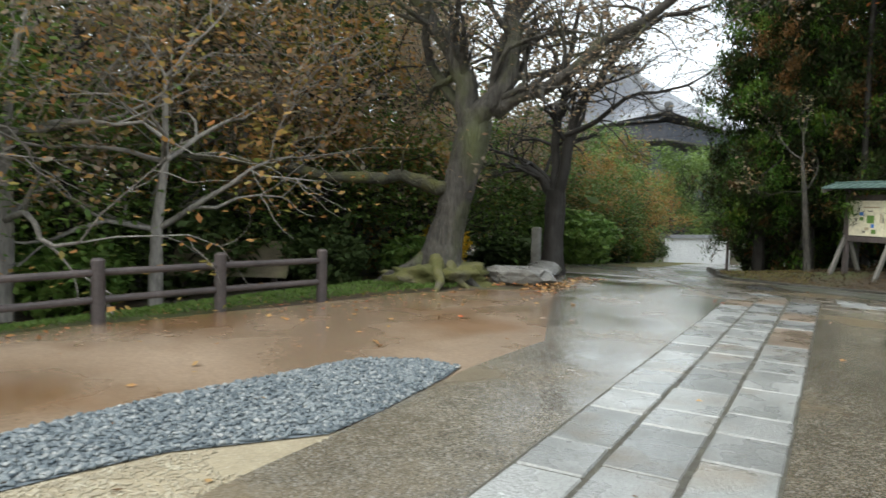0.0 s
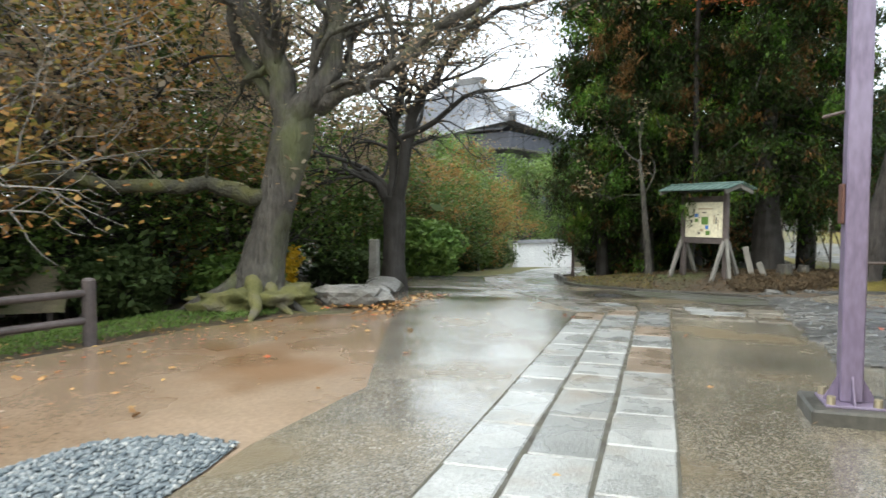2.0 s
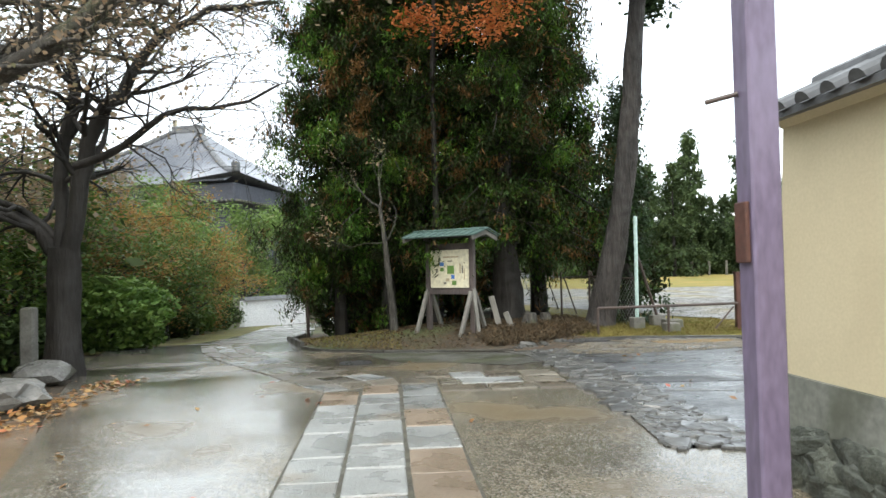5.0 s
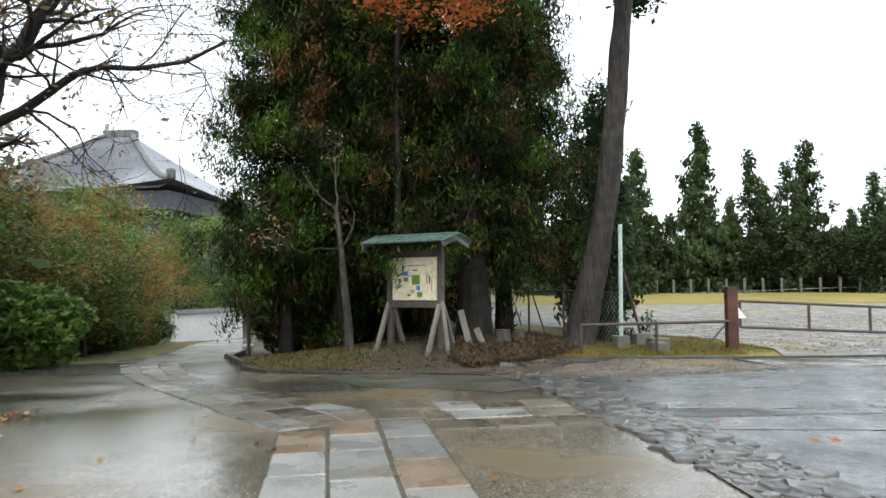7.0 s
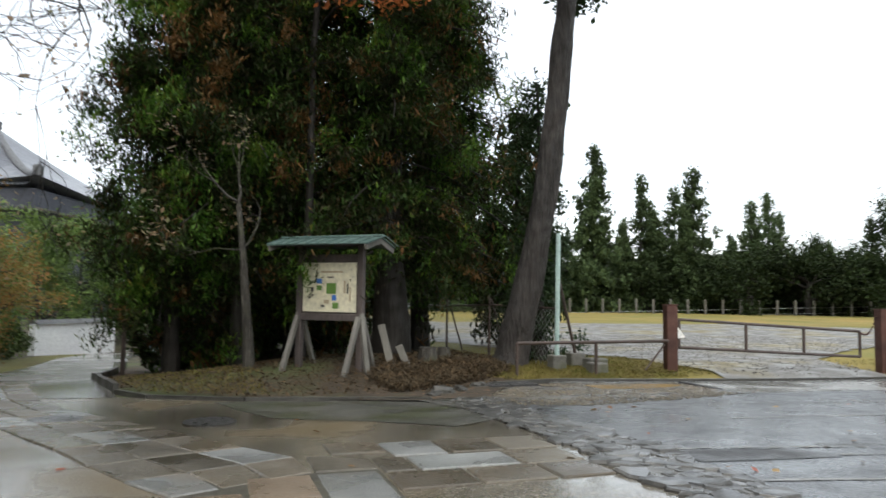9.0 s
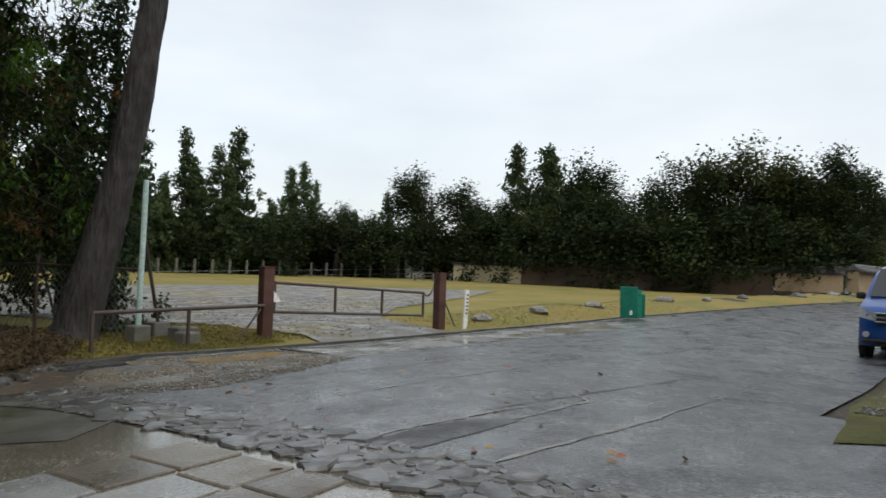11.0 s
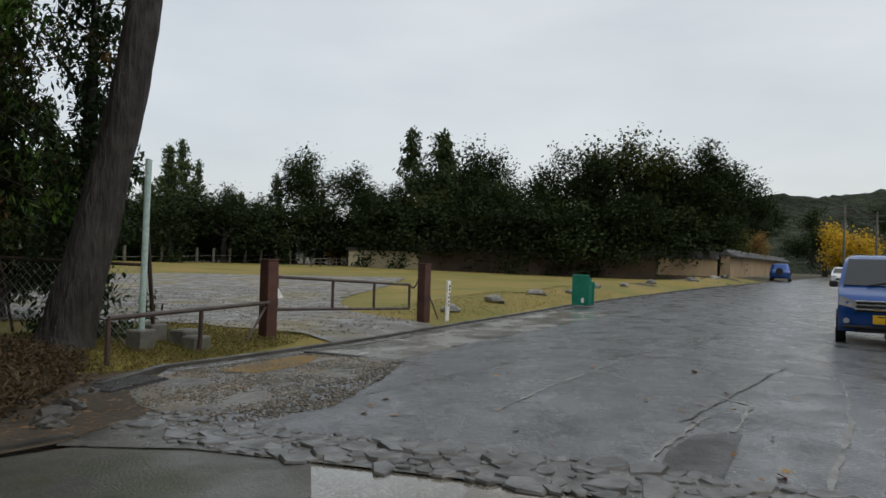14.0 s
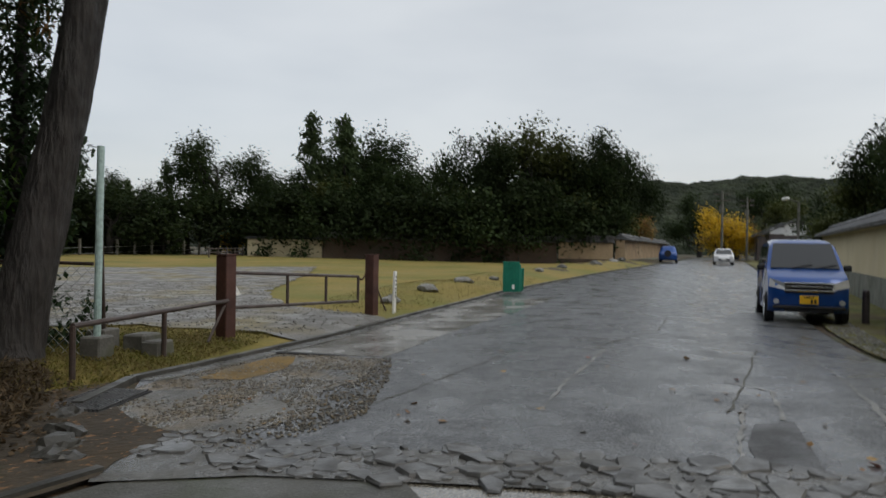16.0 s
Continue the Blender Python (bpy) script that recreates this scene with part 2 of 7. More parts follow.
M_SHOULDER = surface("wet_mixed_gravel", film=0.6, low=(0.075, 0.072, 0.064), high=(0.19, 0.18, 0.155), big=1.5, fine=30.0, rough=(0.1, 0.55), bump=1.0, depth=0.03, stain=(0.20, 0.13, 0.045), stain_scale=1.1, speck=(0.34, 0.33, 0.3), speck_scale=26.0)
M_FAN = surface("dark_worn_paving", film=0.7, low=(0.10, 0.088, 0.068), high=(0.185, 0.165, 0.13), big=1.1, fine=36.0, rough=(0.15, 0.5), bump=0.8, depth=0.012, per_object=0.3, stain=(0.145, 0.115, 0.08), stain_scale=0.9, speck=(0.26, 0.25, 0.22), speck_scale=60.0)
M_FLAG = surface("wet_flat_stone", film=0.7, film_rough=0.25, low=(0.035, 0.035, 0.034), high=(0.11, 0.108, 0.10), big=3.0, fine=26.0, rough=(0.28, 0.55), bump=0.5, depth=0.008, per_object=0.3)
M_ROUGH = surface("rough_stone", (0.10, 0.098, 0.088), (0.22, 0.215, 0.2), 2.5, 22.0, (0.2, 0.6), 0.8, 0.02, per_object=0.35, stain=(0.06, 0.06, 0.04), stain_scale=1.6)
M_BLUEGRAVEL = surface("blue_grey_gravel", (0.09, 0.11, 0.125), (0.18, 0.205, 0.22), 8.0, 60.0, (0.25, 0.6), 0.4, 0.004)
M_FIELD = surface("damp_moss_turf", (0.19, 0.16, 0.03), (0.29, 0.205, 0.055), 0.12, 7.0, (0.8, 1.0), 0.8, 0.03, stain=(0.13, 0.14, 0.02), stain_scale=0.3, stain_at=(0.42, 0.68))
M_BANK = surface("mossy_verge", (0.085, 0.10, 0.02), (0.17, 0.15, 0.04), 0.6, 14.0, (0.8, 1.0), 0.9, 0.04, stain=(0.10, 0.075, 0.04), stain_scale=0.9)
M_DRIVE = surface("pale_gravel", (0.135, 0.13, 0.12), (0.225, 0.22, 0.205), 0.9, 10.0, (0.35, 0.8), 0.9, 0.03, stain=(0.2, 0.165, 0.075), stain_scale=0.35, stain_at=(0.5, 0.62), speck=(0.14, 0.135, 0.125), speck_scale=24.0)
M_BARK = surface("grey_bark", (0.028, 0.025, 0.02), (0.075, 0.069, 0.057), 2.2, 18.0, (0.6, 0.9), 1.0, 0.1, grain=(0.35, 1.5), stain=(0.075, 0.085, 0.03), stain_scale=0.8, stretch=(1, 1, 0.25))
M_PALEBARK = surface("pale_lichen_bark", (0.14, 0.13, 0.115), (0.30, 0.28, 0.25), 2.2, 18.0, (0.6, 0.9), 0.8, 0.03, grain=(0.5, 1.3), stretch=(1, 1, 0.25))
M_BARKDARK = surface("dark_wet_bark", (0.009, 0.008, 0.006), (0.026, 0.022, 0.018), 1.5, 14.0, (0.6, 0.9), 1.0, 0.04, stretch=(1, 1, 0.2))
M_PINEBARK = surface("pine_bark", (0.016, 0.014, 0.012), (0.043, 0.037, 0.033), 2.0, 16.0, (0.6, 0.9), 1.0, 0.1, grain=(0.35, 1.5), stretch=(1, 1, 0.2))
M_MOSS = surface("moss_on_roots", (0.07, 0.075, 0.02), (0.15, 0.14, 0.045), 1.5, 25.0, (0.8, 1.0), 1.0, 0.03, stain=(0.1, 0.09, 0.075), stain_scale=1.5)
M_MOSSBARK = surface("mossy_dark_bark", (0.02, 0.02, 0.013), (0.055, 0.052, 0.03), 3.0, 20.0, (0.7, 0.95), 1.0, 0.06, grain=(0.4, 1.4), stain=(0.075, 0.075, 0.018), stain_scale=2.2, stain_at=(0.45, 0.6))
M_CREAM = surface("cream_plaster", (0.50, 0.43, 0.28), (0.57, 0.50, 0.34), 0.5, 45.0, (0.75, 0.95), 0.12, 0.003, grain=(0.93, 1.06), stain=(0.42, 0.36, 0.24), stain_scale=0.8, stain_at=(0.55, 0.8))
M_OCHRE = surface("ochre_plaster", (0.26, 0.19, 0.115), (0.34, 0.255, 0.16), 0.4, 12.0, (0.8, 1.0), 0.2, 0.006, stain=(0.2, 0.14, 0.09), stain_scale=0.6)
M_FOOTROCK = surface("mossy_footing_rock", (0.045, 0.05, 0.04), (0.13, 0.14, 0.115), 4.0, 26.0, (0.35, 0.75), 0.9, 0.02, per_object=0.3, stain=(0.03, 0.034, 0.024), stain_scale=5.0)
M_DARKTILE = surface("dark_old_roof_tile", (0.03, 0.03, 0.03), (0.06, 0.058, 0.055), 1.5, 20.0, (0.75, 0.95), 0.3, 0.006)
# wall plaster with the shade of overhanging trees painted in as dark brown
M_SHADEDWALL = surface("tree_shaded_wall", (0.045, 0.03, 0.022), (0.085, 0.058, 0.04), 0.3, 12.0, (0.85, 1.0), 0.3, 0.01, stain=(0.05, 0.04, 0.03), stain_scale=0.5)
M_GREYPL = surface("grey_render", (0.125, 0.135, 0.115), (0.20, 0.205, 0.18), 0.9, 20.0, (0.6, 0.9), 0.3, 0.006, stain=(0.08, 0.085, 0.06), stain_scale=1.2)
M_WHITEPL = surface("white_plaster", (0.72, 0.73, 0.74), (0.82, 0.83, 0.83), 0.5, 12.0, (0.7, 0.9), 0.1, 0.004)
M_TILE = surface("grey_roof_tile", (0.055, 0.058, 0.063), (0.115, 0.118, 0.122), 1.5, 20.0, (0.3, 0.6), 0.2, 0.004, per_object=0.15)
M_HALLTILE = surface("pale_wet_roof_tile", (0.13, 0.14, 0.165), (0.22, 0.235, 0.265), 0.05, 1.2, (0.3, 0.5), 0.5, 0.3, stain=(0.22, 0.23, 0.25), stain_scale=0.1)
# hall timber, its bluish dark tone standing for the shade below the roof
M_HALLSHADE = surface("eave_shaded_timber", (0.045, 0.05, 0.065), (0.075, 0.08, 0.10), 0.1, 2.0, (0.7, 0.9), 0.3, 0.1)
M_PURPLE = surface("faded_violet_paint", (0.125, 0.098, 0.16), (0.18, 0.148, 0.22), 1.2, 25.0, (0.35, 0.6), 0.15, 0.003, stain=(0.22, 0.19, 0.275), stain_scale=0.9, stretch=(1, 1, 0.3))
M_THATCH = surface("weathered_thatch", (0.10, 0.085, 0.055), (0.19, 0.16, 0.10), 1.5, 40.0, (0.8, 1.0), 1.0, 0.03, stain=(0.09, 0.10, 0.04), stain_scale=1.2)
M_BRASS = plain("dull_brass", (0.34, 0.30, 0.21), 0.5, 0.6)
M_OLDWOOD = surface("weathered_grey_wood", (0.10, 0.097, 0.085), (0.19, 0.182, 0.16), 2.0, 30.0, (0.6, 0.9), 0.5, 0.006, stretch=(1, 1, 0.12), per_object=0.1)
M_DARKWOOD = surface("dark_stained_wood", (0.05, 0.042, 0.04), (0.11, 0.09, 0.085), 2.0, 30.0, (0.5, 0.85), 0.5, 0.006, stretch=(1, 1, 0.15))
M_FENCE = surface("brown_fence_timber", (0.042, 0.034, 0.033), (0.088, 0.07, 0.067), 2.0, 25.0, (0.4, 0.7), 0.5, 0.006)
M_COPPER = surface("green_copper_sheet", (0.06, 0.105, 0.095), (0.11, 0.165, 0.15), 2.0, 20.0, (0.35, 0.6), 0.2, 0.004)
M_PAPER = surface("cream_notice_sheet", (0.60, 0.57, 0.42), (0.68, 0.65, 0.50), 1.0, 12.0, (0.5, 0.7), 0.05, 0.002)
M_RUST = surface("rust_brown_steel", (0.05, 0.02, 0.015), (0.1, 0.042, 0.03), 2.0, 25.0, (0.45, 0.75), 0.3, 0.004)
M_DARKSTEEL = surface("dark_brown_pipe", (0.045, 0.032, 0.028), (0.085, 0.06, 0.05), 3.0, 30.0, (0.35, 0.6), 0.2, 0.003)
M_MINT = surface("pale_mint_paint", (0.30, 0.42, 0.40), (0.42, 0.54, 0.51), 2.0, 20.0, (0.4, 0.6), 0.1, 0.002)
M_GALV = plain("galvanised_wire", (0.35, 0.36, 0.36), 0.45, 0.8)
M_GREENBOARD = surface("green_painted_board", (0.0, 0.16, 0.10), (0.015, 0.22, 0.145), 1.5, 15.0, (0.35, 0.6), 0.1, 0.002)
M_WHITE = surface("white_paint", (0.68, 0.68, 0.66), (0.80, 0.80, 0.78), 3.0, 20.0, (0.4, 0.6), 0.1, 0.002)
M_BLACK = plain("black_rubber", (0.015, 0.015, 0.016), 0.7)
M_IRON = surface("cast_iron", (0.03, 0.03, 0.03), (0.06, 0.058, 0.055), 5.0, 60.0, (0.25, 0.5), 0.5, 0.004)
M_CONCPOST = surface("grey_concrete_block", (0.085, 0.083, 0.072), (0.17, 0.165, 0.148), 3.0, 30.0, (0.6, 0.9), 0.4, 0.006, stain=(0.08, 0.085, 0.05), stain_scale=2.0)
M_BLUECAR = plain("metallic_blue_paint", (0.004, 0.06, 0.27), 0.28, 0.3, 0.8)
M_WHITECAR = plain("white_car_paint", (0.75, 0.76, 0.78), 0.25, 0.0, 0.6)
M_CHROME = plain("chrome", (0.75, 0.76, 0.78), 0.15, 1.0)
M_GLASS = plain("dark_car_glass", (0.015, 0.018, 0.02), 0.05, 0.0, 0.6)
M_HEADLIGHT = plain("clear_headlight", (0.8, 0.82, 0.84), 0.12, 0.6, 1.0)
M_LAMPGLASS = plain("clear_lamp_glass", (0.55, 0.57, 0.6), 0.1, 0.3)
M_PLATE = plain("yellow_number_plate", (0.85, 0.50, 0.02), 0.5)
M_MARK = {"blue": plain("blue_print", (0.05, 0.16, 0.5), 0.6), "green": plain("green_print", (0.10, 0.20, 0.04), 0.6), "ink": plain("dark_ink", (0.07, 0.065, 0.06), 0.6), "tan": plain("tan_print", (0.36, 0.30, 0.2), 0.6)}

# near-black greens hold the shade of the crown's hollows
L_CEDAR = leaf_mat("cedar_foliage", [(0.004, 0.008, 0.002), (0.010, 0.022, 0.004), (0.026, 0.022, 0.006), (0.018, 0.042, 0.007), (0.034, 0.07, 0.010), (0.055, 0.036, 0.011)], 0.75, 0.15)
# lighter green for outer sprays, painted as if catching the sky light
L_CEDARBRIGHT = leaf_mat("lit_cedar_spray", [(0.025, 0.06, 0.008), (0.05, 0.12, 0.014), (0.10, 0.18, 0.022), (0.17, 0.11, 0.026)], 0.5, 0.35)
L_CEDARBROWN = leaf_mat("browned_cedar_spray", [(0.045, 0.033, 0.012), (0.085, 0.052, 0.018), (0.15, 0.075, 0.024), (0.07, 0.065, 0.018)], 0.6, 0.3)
L_PINE = leaf_mat("dark_pine_needles", [(0.012, 0.028, 0.012), (0.03, 0.055, 0.02), (0.02, 0.04, 0.016)], 0.6, 0.2)
L_FAR = leaf_mat("far_conifer_foliage", [(0.026, 0.046, 0.022), (0.056, 0.086, 0.036), (0.072, 0.104, 0.038), (0.036, 0.058, 0.028)], 0.85, 0.3, 0.3)
L_BROAD = leaf_mat("dark_evergreen_leaves", [(0.03, 0.052, 0.018), (0.06, 0.092, 0.028), (0.045, 0.07, 0.02), (0.09, 0.11, 0.035)], 0.7, 0.3, 0.25)
L_OAK = leaf_mat("far_evergreen_leaves", [(0.010, 0.02, 0.006), (0.026, 0.043, 0.012), (0.018, 0.031, 0.009), (0.046, 0.054, 0.015)], 0.85, 0.22, 0.35)
L_GREEN = leaf_mat("fresh_green_leaves", [(0.045, 0.09, 0.02), (0.08, 0.15, 0.03), (0.12, 0.18, 0.04), (0.05, 0.10, 0.02)], 0.5, 0.35)
L_LIGHT = leaf_mat("pale_green_leaves", [(0.10, 0.17, 0.05), (0.17, 0.25, 0.07), (0.14, 0.20, 0.05)], 0.5, 0.4)
L_RUSSET = leaf_mat("russet_maple_leaves", [(0.09, 0.12, 0.035), (0.14, 0.16, 0.04), (0.26, 0.20, 0.06), (0.38, 0.21, 0.07), (0.32, 0.15, 0.06), (0.18, 0.19, 0.05)], 0.6, 0.5)
L_BROWN = leaf_mat("brown_autumn_leaves", [(0.16, 0.16, 0.10), (0.22, 0.19, 0.14), (0.27, 0.22, 0.16), (0.34, 0.23, 0.14), (0.19, 0.20, 0.10), (0.33, 0.28, 0.21)], 0.6, 0.5)
L_ORANGE = leaf_mat("orange_cherry_leaves", [(0.42, 0.12, 0.04), (0.5, 0.19, 0.06), (0.30, 0.09, 0.03), (0.36, 0.2, 0.05)], 0.5, 0.4)
L_YELLOW = leaf_mat("yellow_ginkgo_leaves", [(0.45, 0.28, 0.02), (0.58, 0.40, 0.03), (0.35, 0.25, 0.03)], 0.5, 0.4)
L_FALLEN = leaf_mat("fallen_leaves", [(0.30, 0.13, 0.04), (0.40, 0.22, 0.08), (0.20, 0.09, 0.03), (0.45, 0.30, 0.12), (0.35, 0.08, 0.04), (0.5, 0.24, 0.05)], 0.4, 0.1)
L_GRASS = leaf_mat("grass_tufts", [(0.085, 0.10, 0.02), (0.14, 0.135, 0.03), (0.18, 0.135, 0.05), (0.06, 0.08, 0.016)], 0.7, 0.3)
L_DRY = leaf_mat("dry_brush", [(0.05, 0.036, 0.02), (0.10, 0.072, 0.04), (0.045, 0.034, 0.02), (0.12, 0.08, 0.042), (0.17, 0.125, 0.075)], 0.7, 0.2)

# ---- building helpers ----


def smooth(a):
    a = min(1.0, max(0.0, a))
    return a * a * (3 - 2 * a)


KERB = [(3.4, 18.6), (4.5, 19.7), (5.9, 20.1), (7.9, 19.8), (11.0, 19.3), (15.2, 18.9), (24.0, 17.7), (34.0, 15.2), (52.5, 10.7), (75.0, 6.2), (120.0, -2.0)]


def kerb_y(x):
    for (x0, y0), (x1, y1) in zip(KERB, KERB[1:]):
        if x <= x1:
            return y0 + (y1 - y0) * (x - x0) / (x1 - x0)
    return KERB[-1][1]


def zg(x, y):
    """Height of the ground."""
    z = -0.22 * smooth((y - 13) / 7)
    left = smooth((3.5 - x) / 6)
    z -= left * 0.062 * max(0.0, min(y, 68) - 19.5) * smooth((y - 19.5) / 6)
    z += 0.22 * smooth((x - 14) / 45)
    if x > 3:
        over = y - kerb_y(x)
        z += smooth((x - 3) / 3) * (0.10 * smooth((over - 0.02) / 1.3) + 0.38 * smooth((over - 4) / 45))
        z += 0.42 * smooth((x - 17) / 9) * math.exp(-((over - 2.6) / 1.6) ** 2) * (0.75 + 0.25 * math.sin(x * 0.9)) * smooth((90 - x) / 20)
    z -= 0.2 * smooth((x - 6) / 6) * smooth((13.5 - y) / 4) * smooth((44 - x) / 18)
    z += 0.28 * math.exp(-((x - 2.4) / 3.6) ** 2 - ((y - 23.2) / 2.6) ** 2)
    if x < -6.4:
        z -= 0.10 * min(9.0, -6.4 - x) * smooth((-6.4 - x) / 3) * (1 - 0.9 * smooth((y - 20) / 8))
    return z


def part(name, bm, material, parent=None, label="", kind="", smooth_faces=False):
    """Links a bmesh as one mesh object."""
    me = bpy.data.meshes.new(name)
    if smooth_faces:
        for f in bm.faces:
            f.smooth = True
    bm.to_mesh(me)
    bm.free()
    me.materials.append(material)
    ob = new(name, me)
    ob.parent = parent
    return tagged(ob, label, kind=kind)


def mesh_part(name, me, material, parent=None, m=None, label="", kind=""):
    if not me.materials:
        me.materials.append(material)
    ob = new(name, me)
    ob.parent = parent
    if m is not None:
        ob.matrix_basis = m
    return tagged(ob, label, kind=kind)


def thing(name, m, label, category, group="", kind=""):
    ob = new(name)
    ob.matrix_basis = m
    ob.empty_display_size = 0.2
    return tagged(ob, label, category, group, kind)


def box(bm, x0, x1, y0, y1, z0, z1, m=None, bevel=0.0):
    res = bmesh.ops.create_cube(bm, size=1.0, matrix=Matrix.LocRotScale(((x0 + x1) / 2, (y0 + y1) / 2, (z0 + z1) / 2), None, (x1 - x0, y1 - y0, z1 - z0)))
    vs = res["verts"]
    if bevel:
        es = list({e for v in vs for e in v.link_edges})
        out = bmesh.ops.bevel(bm, geom=es, offset=bevel, segments=1, affect="EDGES", profile=0.5)
        vs = list({v for f in out["faces"] for v in f.verts} | {v for v in vs if v.is_valid})
    if m is not None:
        bmesh.ops.transform(bm, matrix=m, verts=vs)
    return vs


def boxed(x0, x1, y0, y1, z0, z1, bevel=0.004, m=None):
    bm = bmesh.new()
    box(bm, x0, x1, y0, y1, z0, z1, m, bevel)
    return bm


def rod(bm, a, b, r0, r1=None, seg=8):
    a, b = Vector(a), Vector(b)
    r1 = r0 if r1 is None else r1
    d = b - a
    m = Matrix.Translation((a + b) / 2) @ d.to_track_quat("Z", "Y").to_matrix().to_4x4()
    return bmesh.ops.create_cone(bm, cap_ends=True, segments=seg, radius1=r0, radius2=r1, depth=d.length, matrix=m)["verts"]


def rodded(a, b, r0, r1=None, seg=8):
    bm = bmesh.new()
    rod(bm, a, b, r0, r1, seg)
    return bm


def lump(radius, seed, flat=0.6, sub=2, rough=0.25):
    """An uneven stone."""
    bm = bmesh.new()
    bmesh.ops.create_icosphere(bm, subdivisions=sub, radius=1.0)
    for v in bm.verts:
        k = 1 + rough * noise.noise(v.co * 1.3 + Vector((seed * 3.1, seed * 1.7, 0)))
        k += rough * 0.4 * noise.noise(v.co * 3.7 + Vector((0, seed * 2.3, 0)))
        v.co = Vector((v.co.x * radius[0], v.co.y * radius[1], v.co.z * radius[2])) * k
    return bm


def inside(x, y, poly):
    hit, j = False, len(poly) - 1
    for i, (xi, yi) in enumerate(poly):
        xj, yj = poly[j]
        if (yi > y) != (yj > y) and x < (xj - xi) * (y - yi) / (yj - yi) + xi:
            hit = not hit
        j = i
    return hit


def sheet(name, poly, rise, material, step, label, category="ground", lip=0.0, wavy=0.0):
    """A sheet that lies on the ground within an outline."""
    pts = []
    for (xa, ya), (xb, yb) in zip(poly, poly[1:] + poly[:1]):
        n = max(1, int(math.hypot(xb - xa, yb - ya) / (0.45 if wavy else 4)))
        for k in range(n):
            x, y = xa + (xb - xa) * k / n, ya + (yb - ya) * k / n
            w = Vector((noise.noise(Vector((x * 1.1, y * 1.1, 3))), noise.noise(Vector((x * 1.1, y * 1.1, 9))), 0)) * wavy
            pts.append((x + w.x, y + w.y))
    bm = bmesh.new()
    bm.faces.new([bm.verts.new((x, y, 0)) for x, y in pts])
    xs, ys = [p[0] for p in pts], [p[1] for p in pts]
    for axis, lo, hi in ((0, min(xs), max(xs)), (1, min(ys), max(ys))):
        v = lo + step
        while v < hi:
            co = (v, 0, 0) if axis == 0 else (0, v, 0)
            bmesh.ops.bisect_plane(bm, geom=bm.verts[:] + bm.edges[:] + bm.faces[:], plane_co=co, plane_no=(1, 0, 0) if axis == 0 else (0, 1, 0))
            v += step * (1.0 if abs(v) < 32 else 2.5)
    bmesh.ops.triangulate(bm, faces=[f for f in bm.faces if len(f.verts) > 4])
    bm.normal_update()
    for f in bm.faces:
        if f.normal.z < 0:
            f.normal_flip()
    for v in bm.verts:
        v.co.z = zg(v.co.x, v.co.y) + rise
    ob = part(name, bm, material, smooth_faces=True)
    return tagged(ob, label, category, kind="structure")


def raw_mesh(name, verts, faces4):
    """A mesh of quads from arrays."""
    verts, faces4 = np.asarray(verts, np.float32), np.asarray(faces4, np.int32)
    me = bpy.data.meshes.new(name)
    me.vertices.add(len(verts))
    me.vertices.foreach_set("co", verts.ravel())
    me.loops.add(faces4.size)
    me.loops.foreach_set("vertex_index", faces4.ravel())
    me.polygons.add(len(faces4))
    me.polygons.foreach_set("loop_start", np.arange(0, faces4.size, 4, dtype=np.int32))
    me.update(calc_edges=True)
    return me


def leaves_mesh(name, centres, size, rng, longer=1.8, flat=0.0, droop=0.0):
    """Many small rhombic leaves, each with a bend of its own."""
    c = np.asarray(centres, float)
    n = len(c)
    a = rng.normal(size=(n, 3))
    a[:, 2] = a[:, 2] * (1 - flat) - droop
    a /= np.linalg.norm(a, axis=1)[:, None]
    b = np.cross(a, rng.normal(size=(n, 3)) * (1, 1, 1 - 0.9 * flat) + (0, 0, 2 * flat) if flat else rng.normal(size=(n, 3)))
    if flat:
        b = np.cross(a, np.array([0, 0, 1.0]) + rng.normal(size=(n, 3)) * 0.35)
    b /= np.linalg.norm(b, axis=1)[:, None] + 1e-9
    s = size * rng.uniform(0.55, 1.25, n)[:, None]
    l, w = a * s * longer / 2, b * s / 2
    v = np.stack([c - l, c + w * 0.9 - l * 0.1, c + l, c - w * 0.9 - l * 0.1], 1).reshape(-1, 3)
    f = np.arange(4 * n).reshape(n, 4)
    return raw_mesh(name, v, f)


